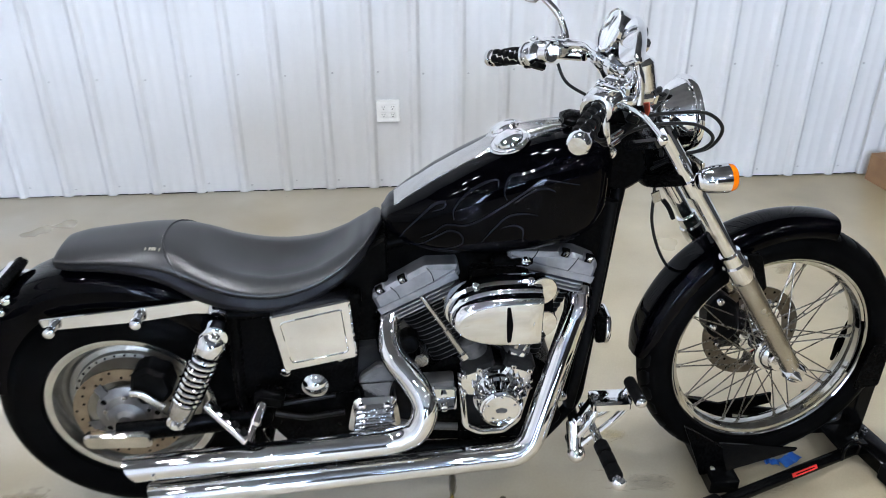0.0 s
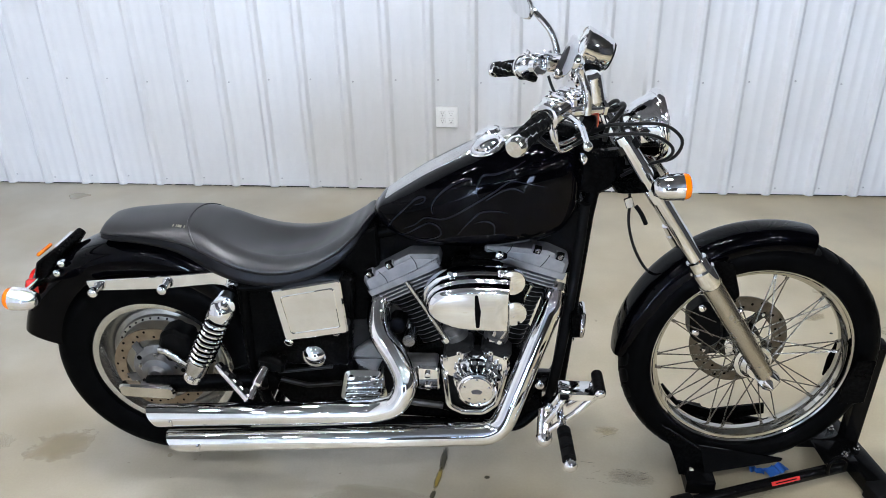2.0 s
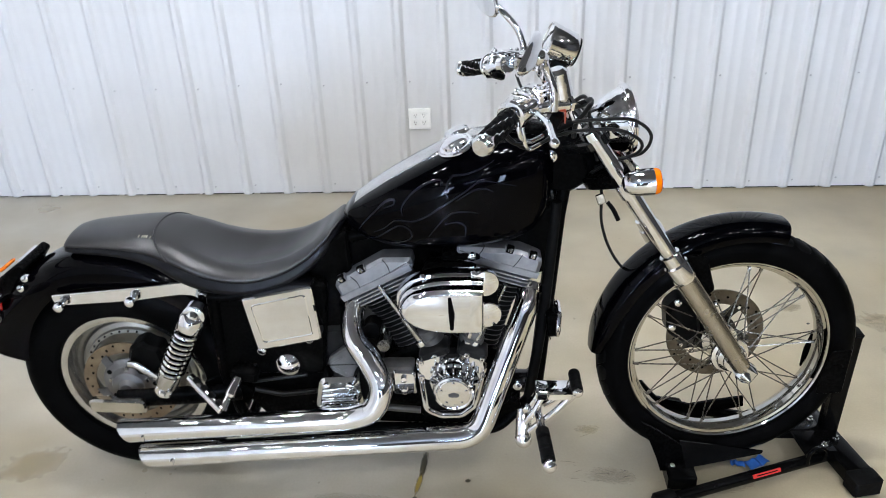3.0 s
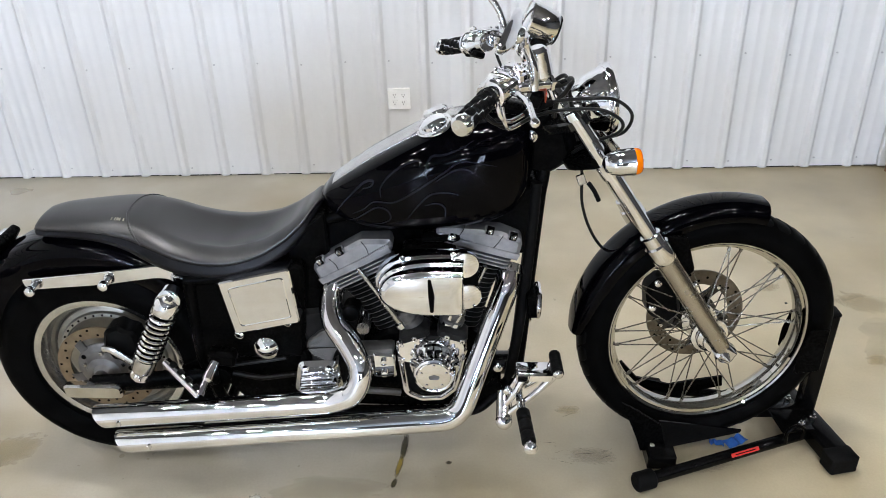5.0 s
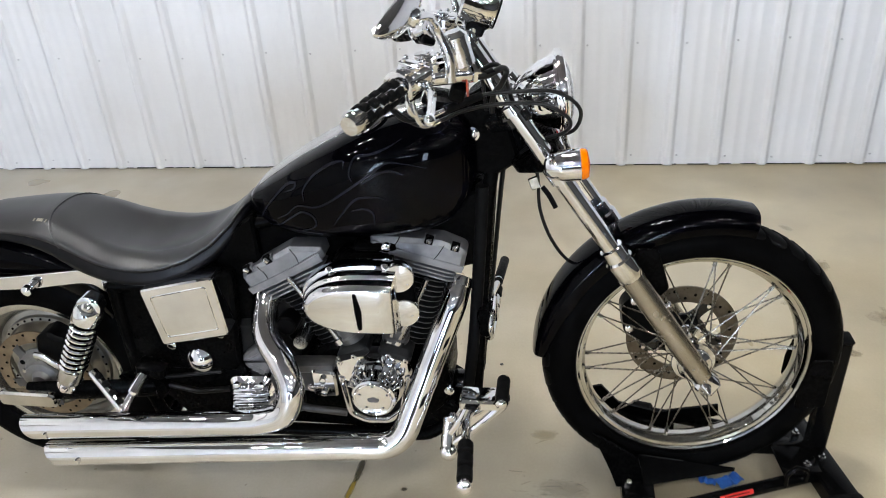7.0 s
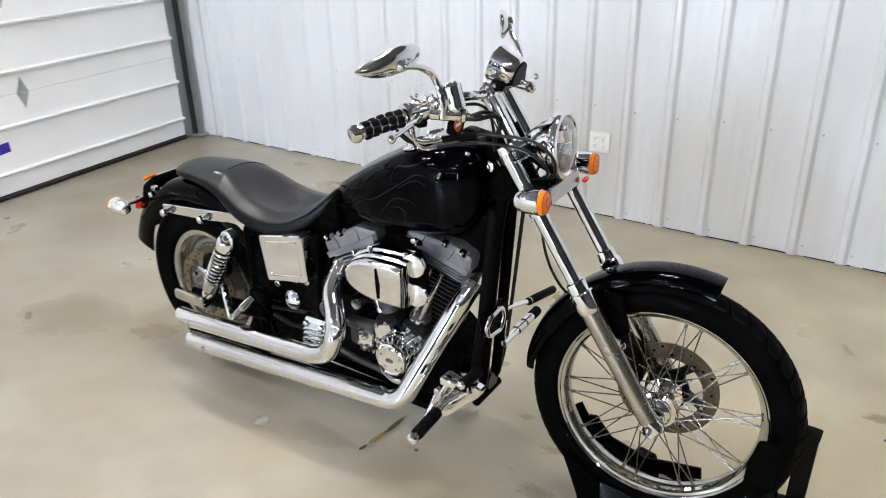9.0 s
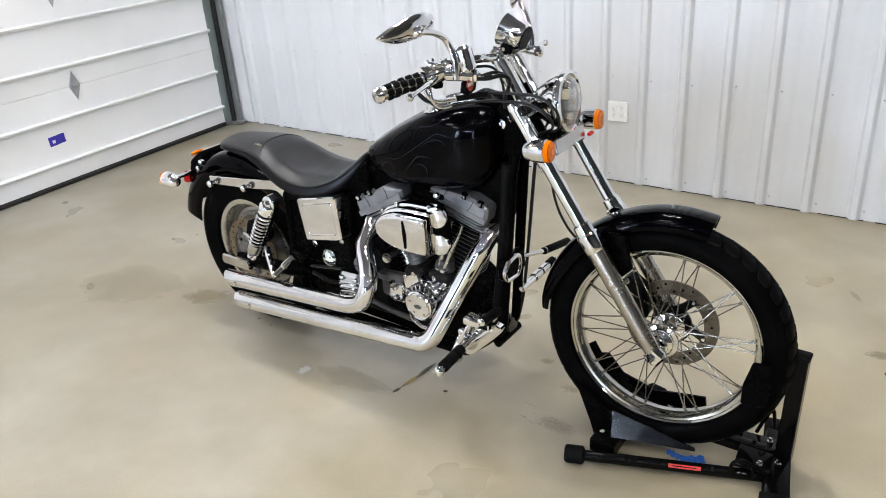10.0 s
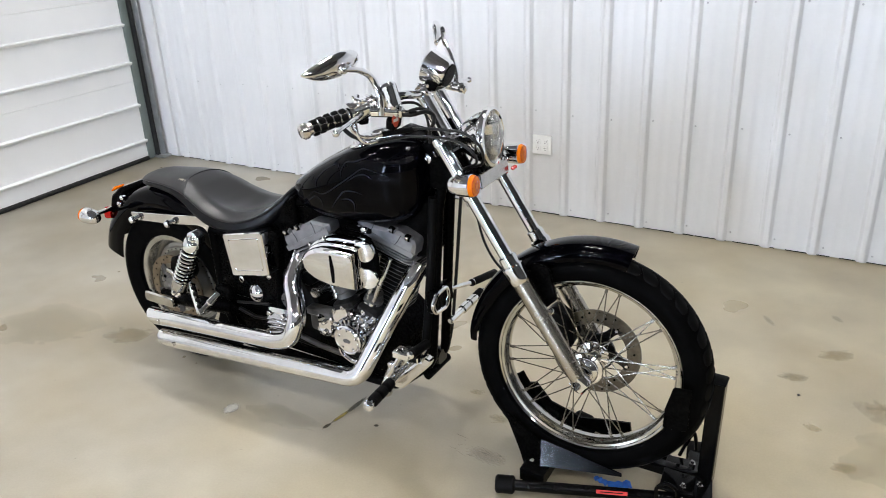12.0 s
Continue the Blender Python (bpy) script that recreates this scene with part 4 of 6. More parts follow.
def roll_(x, v):
    """Three soft rolls across the rider's part of the seat, fading towards its border."""
    if not -0.16 < x < 0.19:
        return 0.0
    return math.cos((x - 0.01) * 2 * math.pi / 0.088) * math.sin(math.pi * (x + 0.16) / 0.35) * max(0.0, 1 - (v / 0.72) ** 4)


rings = []
NS = 72
for i in range(97):
    x = SX[0] + (SX[-1] - SX[0]) * i / 96
    zt, zb, w, e1, e2 = seat_at(x)
    scoop = 0.022 * max(0, 1 - ((x - 0.06) / 0.20) ** 2)
    ring = []
    for k in range(NS):
        a = 2 * math.pi * k / NS
        c, s = math.cos(a), math.sin(a)
        # the cushion rolls over a crease above the skirt
        fold = 1 + 0.025 * math.exp(-((c - 0.45) / 0.14) ** 2) - 0.085 * math.exp(-((c - 0.12) / 0.10) ** 2)
        y = w * math.copysign(abs(s) ** e1, s) * fold
        zm = zb + (zt - zb) * 0.45
        if c >= 0:
            z = zm + (zt - zm) * c ** e2 - scoop * max(0, 1 - (y / (w * 0.6)) ** 2)
        else:
            z = zm - (zm - zb) * (-c) ** 0.5
            y *= 1 - 0.24 * (-c) ** 0.8
        ring.append((x, y, z + 0.0010 * roll_(x, y / w) * (c > 0)))
    rings.append(ring)
K0 = int(NS * math.acos(0.12) / (2 * math.pi))
cushion = Shape().loft([[r[k % NS] for k in range(-K0, K0 + 1)] for r in rings], closed=False)
cushion.add(rings[0], [tuple(range(NS - 1, -1, -1))]).add(rings[-1], [tuple(range(NS))])
seat = part("seat", cushion, LEATHER, bike, "black leather two-up seat with a raised pillion", sharp=70)
# lower half of the same seat, coloured as its shaded side
part("seat_skirt", Shape().loft([[r[k] for k in range(K0, NS - K0 + 1)] for r in rings], closed=False), SEAT_SHADE, seat, "shaded black seat side, darker and duller than the cushion", sharp=70)


# seam between rider's and pillion's seat
seam = []
for k in range(25):
    a = -math.pi * 0.42 + math.pi * 0.84 * k / 24
    x = -0.135 - 0.075 * math.cos(a)
    zt, zb, w, e1, e2 = seat_at(x)
    zm = zb + (zt - zb) * 0.45
    seam.append((x, w * math.copysign(abs(math.sin(a)) ** e1, math.sin(a)), zm + (zt - zm) * math.cos(a) ** e2 + 0.0005))
part("seam", Shape().tube(seam, 0.003, 6), LEATHER, seat)
mk = Shape()
for dx, w in ((-0.012, 0.005), (0.000, 0.002), (0.011, 0.005)):
    for x0 in (-0.224 + dx - w, -0.224 + dx + w):
        zt, zb, hw, e1, e2 = seat_at(x0)
        lo_, hi_ = [(x0, -hw * math.sin(a) ** e1, zb + (zt - zb) * (0.45 + 0.55 * math.cos(a) ** e2)) for a in (0.66, 0.56)]
        mk.rod(lo_, hi_, 0.0018, 8)
part("seat_mark", mk, GOLD, seat, "small pale metal bars")

# -- rear fender --
def arc_fender(c, crown, drop, half, a0, a1, steps, edge=0.55, wall=0.004, flare=None, soft=0.55):
    """A fender round c from angle a0 to a1 (degrees from straight up, towards the rear), with rounded shoulders."""
    rings = []
    n = 28
    for i in range(steps + 1):
        u = i / steps
        a = radians(a0 + (a1 - a0) * u)
        w = half * (flare(u) if flare else 1.0)
        cr = crown(u) if callable(crown) else crown
        out, inn = [], []
        for k in range(n + 1):
            b = math.pi * k / n
            y = -w * math.copysign(abs(math.cos(b)) ** edge, math.cos(b))
            dr = drop(u) if callable(drop) else drop
            r = cr - dr + dr * math.sin(b) ** soft
            d = Vector((-math.sin(a), 0, math.cos(a)))
            out.append(c + d * r + Vector((0, y, 0)))
            inn.append(c + d * (r - wall) + Vector((0, y * (1 - wall / w), 0)))
        rings.append(out + inn[::-1])
    return Shape().loft(rings)


rear_fender = part("rear_fender", arc_fender(RA, lambda u: 0.425 + 0.012 * u, lambda u: 0.085 + 0.050 * max(0, (u - 0.6) / 0.4), 0.105, -52, 73, 48, flare=lambda u: 1.0 - 0.06 * u), PAINT, bike, "gloss black rear fender", sharp=50)

# -- fender struts, tail --
for s in (-1, 1):
    out = [(-0.50, 0.630), (-0.28, 0.645), (-0.14, 0.664), (-0.105, 0.662), (-0.062, 0.628), (-0.040, 0.640), (-0.078, 0.688), (-0.12, 0.704), (-0.30, 0.683), (-0.51, 0.663)]
    st = part("fender_strut", Shape().prism(rounded_poly(out, 0.010), s * 0.112, s * 0.122, 0.002), CHROME, bike, "flat chrome fender strut")
    for x, z in ((-0.275, 0.655), (-0.48, 0.640)):
        part("strut_bolt", Shape().lathe([(0.011, 0.0), (0.011, 0.012), (0.014, 0.014), (0.016, 0.020), (0.013, 0.030), (0.006, 0.034), (0.001, 0.0345)], (x, s * 0.12, z), (0, s, 0), 16), CHROME, st)

# tail lamp, plate bracket and rear turn signals
tail = part("tail_bracket", Shape().prism(rounded_poly([(-0.705, 0.622), (-0.680, 0.600), (-0.618, 0.685), (-0.588, 0.722), (-0.608, 0.738), (-0.678, 0.690)], 0.01), -0.075, 0.075, 0.006), FRAME_BLACK, bike, "black plate bracket behind the rear fender")
part("tail_lamp", Shape().lathe([(0.040, 0), (0.042, 0.010), (0.036, 0.022), (0.016, 0.030), (0.001, 0.031)], (-0.712, -0.02, 0.600), (-0.93, 0, 0.10), 28), REDLENS, tail, "red tail lamp lens")
part("lamp_housing", Shape().lathe([(0.025, -0.05), (0.044, -0.035), (0.046, 0.004), (0.040, 0.005)], (-0.712, -0.02, 0.600), (-0.93, 0, 0.10), 28), CHROME, tail)
part("bracket_bar", Shape().rod((-0.668, -0.19, 0.645), (-0.668, 0.13, 0.635), 0.009, 10).rod((-0.62, -0.05, 0.72), (-0.62, 0.05, 0.72), 0.014, 10), CHROME, tail)
part("side_reflector", Shape().lathe([(0.024, -0.01), (0.026, 0.006), (0.022, 0.015), (0.010, 0.020), (0.001, 0.0205)], (-0.698, -0.086, 0.618), (-0.75, -0.65, 0.1), 22), REDLENS, tail, "small red lamp")
part("reflector", Shape().box((-0.655, -0.05, 0.722), (0.030, 0.05, 0.010), (0, -34, 0), 0.003), AMBER, tail)


def signal(at, way, name_lens, parent, turn_front):
    """A bullet turn signal: chrome cup, coloured lens, stem."""
    c = Vector(at)
    d = Vector(way).normalized()
    make = front if turn_front else part
    cup = Shape().lathe([(0.006, -0.056), (0.018, -0.052), (0.026, -0.040), (0.0315, -0.018), (0.033, 0.010), (0.0335, 0.016), (0.031, 0.018)], c, d, 28)
    ob = front("turn_signal", cup, CHROME, None, "bullet-shaped chrome turn signal") if turn_front else part("turn_signal", cup, CHROME, parent, "bullet-shaped chrome turn signal")
    part("lens", Shape().lathe([(0.0315, 0.014), (0.0315, 0.024), (0.0295, 0.030), (0.021, 0.034), (0.001, 0.035)], c, d, 28), name_lens, ob, "amber lens" if name_lens == AMBER else "")
    rib = Shape()
    for r in (0.010, 0.019, 0.0265):
        rib.ring([(r, 0.0355 - r * 0.20), (r + 0.0015, 0.0372 - r * 0.20), (r + 0.003, 0.0350 - r * 0.20), (r + 0.0015, 0.033 - r * 0.20)], c, d, 24)
    u = d.orthogonal().normalized()
    w = d.cross(u)
    for k in range(8):
        q = u * math.cos(k * math.pi / 4) + w * math.sin(k * math.pi / 4)
        rib.tube([c + q * 0.009 + d * 0.0345, c + q * 0.028 + d * 0.0308], 0.0013, 6)
    part("lens_relief", rib, AMBER_DEEP, ob)
    return ob


for s in (-1, 1):
    signal((-0.660, -0.205 if s < 0 else 0.145, 0.650 if s < 0 else 0.62), (-1, 0, 0.02), AMBER, bike, False)

# -- shocks --
for s in (-1, 1):
    top, bot = Vector((-0.080, s * 0.190, 0.645)), Vector((-0.200, s * 0.215, 0.415))
    ax = (bot - top).normalized()
    ln = (bot - top).length
    shock = part("shock_absorber", Shape().tube([top + ax * 0.02, top + ax * (ln - 0.02)], 0.0225, 16), FRAME_BLACK, bike, "chrome coil-over rear shock")
    part("upper_cover", Shape().lathe([(0.012, 0.0), (0.030, 0.004), (0.036, 0.012), (0.036, 0.044), (0.033, 0.048), (0.012, 0.049)], top, ax, 24), CHROME, shock)
    part("lower_cover", Shape().lathe([(0.012, ln - 0.060), (0.030, ln - 0.058), (0.031, ln - 0.020), (0.024, ln - 0.010), (0.012, ln - 0.006)], top, ax, 24), CHROME_DULL, shock)
    n1 = ax.orthogonal().normalized()
    n2 = ax.cross(n1)
    coil = []
    turns, steps = 9.2, 160
    for k in range(steps + 1):
        a = 2 * math.pi * turns * k / steps
        coil.append(top + ax * (0.050 + (ln - 0.112) * k / steps) + (n1 * math.cos(a) + n2 * math.sin(a)) * 0.0300)
    part("spring", Shape().tube(coil, 0.0056, 8), CHROME, shock, "chrome coil spring")
    for p, r in ((top, 0.030), (bot, 0.024)):
        part("eye", Shape().lathe([(r, -0.022), (r, 0.010), (r * 0.8, 0.014), (r * 0.55, 0.014), (r * 0.5, 0.020), (r * 0.3, 0.026), (0.001, 0.027)], p, (0, s, 0), 24), CHROME, shock)
# axle covers, brake caliper
for s in (-1, 1):
    part("axle_cover", Shape().prism(rounded_poly([(-0.460, 0.298), (-0.290, 0.293), (-0.288, 0.340), (-0.460, 0.345)], 0.024, 6), s * 0.150, s * 0.178, 0.006), RIM, bike, "pill-shaped chrome axle cover")
part("rear_caliper", Shape().prism(rounded_poly([(-0.318, 0.392), (-0.260, 0.395), (-0.228, 0.432), (-0.236, 0.490), (-0.262, 0.496), (-0.280, 0.512), (-0.322, 0.496), (-0.336, 0.446)], 0.014), -0.13, -0.06, 0.010), POWDER, bike, "black rear brake caliper")
part("caliper_arm", Shape().tube(smooth_path([(-0.326, -0.142, 0.446), (-0.304, -0.146, 0.446), (-0.278, -0.146, 0.424), (-0.255, -0.142, 0.399)]), 0.012, 10, squash=(1, 0.6, 1)), CHROME_DULL, bike)
belt = Shape()
belt.tube(bent([(-0.35, 0.098, 0.44), (0.10, 0.098, 0.40), (0.14, 0.098, 0.36), (0.10, 0.098, 0.31), (-0.35, 0.098, 0.215)], 0.03), 0.008, 8, squash=(1, 2, 0.6))
part("drive_belt", belt, RUBBER, bike)
part("belt_guard", Shape().prism(rounded_poly([(-0.19, 0.305), (0.02, 0.310), (0.02, 0.322), (-0.19, 0.318)], 0.004), -0.10, -0.085, 0.002), CHROME_DULL, bike)

# -- side cover --
sc = [(0.066, 0.513), (0.248, 0.549), (0.237, 0.717), (0.043, 0.676)]
side_cover = part("side_cover", Shape().prism(rounded_poly(sc, 0.010), -0.110, -0.170, 0.004), CHROME, bike, "flat chrome side cover with a raised border")
inner = [(0.085, 0.537), (0.230, 0.566), (0.220, 0.695), (0.066, 0.661)]
rim = rounded_poly(inner, 0.014)
rin = offset_poly(rim, 0.003)
rin2 = offset_poly(rim, 0.006)
part("border_bead", Shape().loft([[(x, -0.1695, z) for x, z in rim], [(x, -0.1715, z) for x, z in rin], [(x, -0.1695, z) for x, z in rin2]], (False, False)), CHROME, side_cover)
part("side_cover", Shape().prism(rounded_poly(sc, 0.010), 0.110, 0.170, 0.004), CHROME, bike, "flat chrome side cover with a raised border")

# -- engine --
CR = Vector((0.585, 0, 0.300))
cc = rounded_poly([(0.36, 0.26), (0.50, 0.215), (0.70, 0.215), (0.775, 0.28), (0.775, 0.40), (0.70, 0.47), (0.47, 0.47), (0.37, 0.40)], 0.03)
crank = part("crankcase", Shape().prism(cc, -0.090, 0.105, 0.012), FRAME_BLACK, bike, "dark crankcase")
part("gearbox", Shape().prism(rounded_poly([(0.10, 0.255), (0.38, 0.235), (0.40, 0.44), (0.33, 0.545), (0.22, 0.54), (0.10, 0.46)], 0.03), -0.100, 0.105, 0.012), CASE_DARK, bike, "dark cast gearbox")
part("primary_cover", Shape().prism(rounded_poly([(0.14, 0.25), (0.62, 0.22), (0.70, 0.30), (0.66, 0.42), (0.20, 0.44), (0.12, 0.36)], 0.06), 0.106, 0.185, 0.02), CHROME, bike, "chrome primary cover")


def cylinder(lean, zb, xs, cham, parent):
    """One finned cylinder with head and rocker box from z = zb up, leaning from the crank; positive leans forward."""
    m = Matrix.Translation(CR + Vector((xs, 0, 0))) @ Matrix.Rotation(radians(lean), 4, "Y")
    o_ = 1 if lean > 0 else -1          # outwards, away from the other cylinder
    barrel = Shape()
    core = rounded_poly([(-0.058, -0.058), (0.058, -0.058), (0.058, 0.058), (-0.058, 0.058)], 0.05, 6)
    barrel.loft([[(x, y, z) for x, y in core] for z in (0.155, zb - 0.03)])
    ob = part("cylinder", barrel.moved(m), FIN_BLACK, parent, "black finned cylinder")
    n = 14
    for k in range(n):
        z = 0.185 + (zb - 0.050 - 0.185) * k / (n - 1)
        h = 0.074 + 0.010 * max(0, (k - 8) / 5)
        o = rounded_poly([(-h, -h), (h, -h), (h, h), (-h, h)], 0.045, 5)
        o2, o3 = offset_poly(o, 0.002), offset_poly(o, -0.0006)
        part("fin", Shape().loft([[(x, y, z) for x, y in o2], [(x, y, z + 0.0012) for x, y in o], [(x, y, z + 0.0038) for x, y in o], [(x, y, z + 0.005) for x, y in o2]]).moved(m), FIN_BLACK, ob)
        part("fin_edge", Shape().loft([[(x, y, z + 0.0012) for x, y in o], [(x, y, z + 0.0016) for x, y in o3], [(x, y, z + 0.0034) for x, y in o3], [(x, y, z + 0.0038) for x, y in o]], (False, False)).moved(m), FIN, ob, "machined bright fin edge")
    head = part("cylinder_head", Shape().loft([[(x, y, z) for x, y in rounded_poly([(-0.080, -0.080), (0.080, -0.080), (0.080, 0.080), (-0.080, 0.080)], 0.03, 5)] for z in (zb - 0.045, zb + 0.004)]).moved(m), FIN, parent, "silver finned cylinder head")
    for k in range(4):
        z = zb - 0.043 + 0.0125 * k
        xa, xb, d = -0.104, 0.086, 0.104 + 0.003 * k
        o = rounded_poly([(xa * o_, -d), (xb * o_, -d), (xb * o_, d), (xa * o_, d)][::o_], 0.020, 5)
        o2 = offset_poly(o, 0.002)
        part("fin", Shape().loft([[(x, y, z) for x, y in o2], [(x, y, z + 0.0012) for x, y in o], [(x, y, z + 0.005) for x, y in o], [(x, y, z + 0.0062) for x, y in o2]]).moved(m), SILVER, head)
    side_ = [(0.094, 0.0), (0.098, 0.010), (0.096, 0.048), (0.088, 0.058), (cham, 0.066), (-0.130, 0.030), (-0.124, 0.004), (-0.112, 0.0)]
    prof = rounded_poly([(x * o_, zb + z) for x, z in side_][::o_], 0.006, 3)
    rock = part("rocker_box", Shape().prism(prof, -0.118, 0.118, 0.010).moved(m), SILVER, parent, "silver rocker box with bolt recesses")
    part("gasket", Shape().prism([(x * o_, zb + z) for x, z in ((0.0965, -0.001), (0.0985, 0.0185), (-0.1255, 0.0185), (-0.118, 0.016), (-0.118, -0.001))][::o_], -0.1195, -0.1165, 0.0008).moved(m), SILVER, rock)
    for x in (0.066, 0.004):
        c = (x * o_, -0.108, zb + 0.061)
        part("bolt_recess", Shape().box(c, (0.024, 0.022, 0.016), (18, 0, 0), 0.002).moved(m), SILVER, rock)
        part("recess_shadow", Shape().box((c[0], c[1] - 0.007, c[2] + 0.002), (0.019, 0.016, 0.020), (18, 0, 0), 0.002).moved(m), DARK, rock)
        part("rocker_bolt", Shape().lathe([(0.0065, 0), (0.0065, 0.010), (0.004, 0.012), (0.001, 0.0125)], (c[0], c[1] - 0.014, c[2] + 0.000), (0, -0.5, 1), 10).moved(m), CHROME, rock)
    for x0, x1, z0, z1 in ((0.040, 0.030, 0.058, 0.012), (-0.062, -0.066, 0.062, 0.020)):
        part("box_seam", Shape().tube(smooth_path([(x0 * o_, -0.1175, zb + z0), ((x0 * 0.35 + x1 * 0.65) * o_ , -0.1185, zb + (z0 + z1) / 2), (x1 * o_ - 0.006, -0.1185, zb + z1)]), 0.0010, 6).moved(m), DARK, rock)
    return m


cylinder(-27.0, 0.430, 0.006, -0.060, bike)
cylinder(17.0, 0.455, 0.018, 0.030, bike)
# pushrod tubes and lifter blocks
for (x0, z0), (x1, z1) in (((0.518, 0.505), (0.408, 0.690)), ((0.545, 0.505), (0.450, 0.690)), ((0.640, 0.505), (0.705, 0.700)), ((0.660, 0.505), (0.745, 0.690))):
    a, b = Vector((x0, -0.125 if x0 != 0.545 else -0.085, z0)), Vector((x1, -0.118 if x0 != 0.545 else -0.080, z1))
    pr = part("pushrod_tube", Shape().tube([a, a + (b - a) * 0.45, a + (b - a) * 0.46, b], [0.0095, 0.0095, 0.0072, 0.0072], 12), CHROME_DULL, bike, "satin pushrod tube")
    part("collar", Shape().tube([a + (b - a) * 0.0, a + (b - a) * 0.07], 0.016, 14), CHROME, pr)
for x, lean in ((0.550, -20), (0.655, 20)):
    part("lifter_cover", Shape().box((x, -0.120, 0.488), (0.085, 0.070, 0.040), (0, lean, 0), 0.012), FIN_BLACK, bike)
# cam cover
cam_out = rounded_poly([(0.500, 0.425), (0.520, 0.395), (0.675, 0.395), (0.695, 0.430), (0.690, 0.486), (0.634, 0.503), (0.612, 0.462), (0.578, 0.462), (0.566, 0.496), (0.515, 0.488), (0.497, 0.460)], 0.012)
part("cam_case", Shape().prism(rounded_poly([(0.515, 0.300), (0.540, 0.268), (0.625, 0.268), (0.662, 0.305), (0.682, 0.40), (0.690, 0.47), (0.505, 0.47), (0.508, 0.38)], 0.02), -0.085, -0.128, 0.006), CASE_DARK, bike, "dark cam chest casting")
camc = part("cam_cover", Shape().prism(cam_out, -0.105, -0.152, 0.008), CAST_CHROME, bike, "chrome cam cover with two raised lobes")
part("cover_lip", Shape().tube(bent([(0.508, -0.140, 0.420), (0.520, -0.140, 0.290), (0.560, -0.140, 0.268), (0.620, -0.140, 0.270), (0.658, -0.140, 0.305), (0.680, -0.140, 0.410)], 0.03), 0.010, 10), CHROME, camc, "rounded chrome lower lip")
part("timer_dome", Shape().lathe([(0.069, 0.0), (0.067, 0.010), (0.060, 0.016), (0.058, 0.044), (0.056, 0.050), (0.052, 0.052)], (0.604, -0.150, 0.396), (0, -1, 0), 36), CAST_CHROME, camc)
part("timer_cover", Shape().lathe([(0.056, 0.048), (0.055, 0.057), (0.050, 0.060), (0.046, 0.058), (0.044, 0.060), (0.001, 0.061)], (0.604, -0.150, 0.396), (0, -1, 0), 40), CAST_CHROME, camc, "round polished timer cover")
for k in range(9):
    a = radians(-70 + 17.5 * k)
    c = Vector((0.604 + math.sin(a) * 0.062, -0.176, 0.396 + math.cos(a) * 0.062))
    part("cooling_rib", Shape().box(c, (0.0055, 0.030, 0.020), (0, math.degrees(a), 0), 0.002), CHROME, camc)
for x, z in ((0.513, 0.462), (0.552, 0.482), (0.640, 0.487), (0.682, 0.472), (0.513, 0.41), (0.683, 0.42)):
    part("cover_screw", Shape().lathe([(0.008, 0), (0.008, 0.006), (0.006, 0.008), (0.003, 0.008), (0.003, 0.005)], (x, -0.149, z), (0, -1, 0), 12), CHROME, camc)
for k in range(5):
    a = 2 * math.pi * k / 5
    part("cover_screw", Shape().lathe([(0.0045, 0), (0.0045, 0.003), (0.002, 0.003)], (0.604 + math.sin(a) * 0.036, -0.210, 0.396 + math.cos(a) * 0.036), (0, -1, 0), 10), CHROME, camc)
part("emblem", Shape().prism(rounded_poly([(0.592, 0.388), (0.616, 0.388), (0.620, 0.398), (0.604, 0.404), (0.588, 0.398)], 0.004), -0.2110, -0.2122, 0.0004), CASE, camc)
# oil pump side and gearbox end covers
part("oil_pump", Shape().prism(rounded_poly([(0.43, 0.345), (0.495, 0.345), (0.495, 0.425), (0.43, 0.43)], 0.012), -0.11, -0.150, 0.006), CHROME, bike, "chrome oil pump cover")
for z in (0.365, 0.405):
    part("pump_bolt", Shape().lathe([(0.009, 0), (0.009, 0.010), (0.005, 0.011), (0.001, 0.011)], (0.462, -0.149, z), (0, -1, 0), 12), CHROME, bike)
gc = part("gearbox_cover", Shape().prism(rounded_poly([(0.210, 0.325), (0.350, 0.335), (0.338, 0.436), (0.232, 0.432)], 0.020), -0.115, -0.195, 0.012), CAST_CHROME, bike, "ribbed chrome gearbox end cover")
for k in range(4):
    part("cover_rib", Shape().box((0.280, -0.197, 0.340 + 0.018 * k), (0.105 - 0.006 * k, 0.014, 0.008), (0, -4, 0), 0.003), CHROME, gc)
for x in (0.252, 0.316):
    part("cover_bolt", Shape().lathe([(0.010, 0), (0.010, 0.010), (0.007, 0.012), (0.004, 0.012)], (x, -0.193, 0.415), (0, -1, 0), 14), CHROME, gc)
part("gearbox_side", Shape().prism(rounded_poly([(0.242, 0.430), (0.336, 0.432), (0.334, 0.488), (0.290, 0.486), (0.248, 0.452)], 0.006), -0.098, -0.124, 0.005), CASE, bike, "grey cast wedge-shaped gearbox lug")
part("casting_ledge", Shape().box((0.432, -0.118, 0.428), (0.115, 0.045, 0.030), (0, -2, 0), 0.006), CASE, bike, "grey cast ledge of the crankcase")
part("casting_web", Shape().prism(rounded_poly([(0.375, 0.345), (0.42, 0.335), (0.43, 0.41), (0.375, 0.415)], 0.008), -0.098, -0.122, 0.004), CASE, bike)
part("case_rib", Shape().tube(bent([(0.30, -0.118, 0.300), (0.40, -0.118, 0.278), (0.50, -0.118, 0.268)], 0.03), 0.010, 10), CASE, bike)
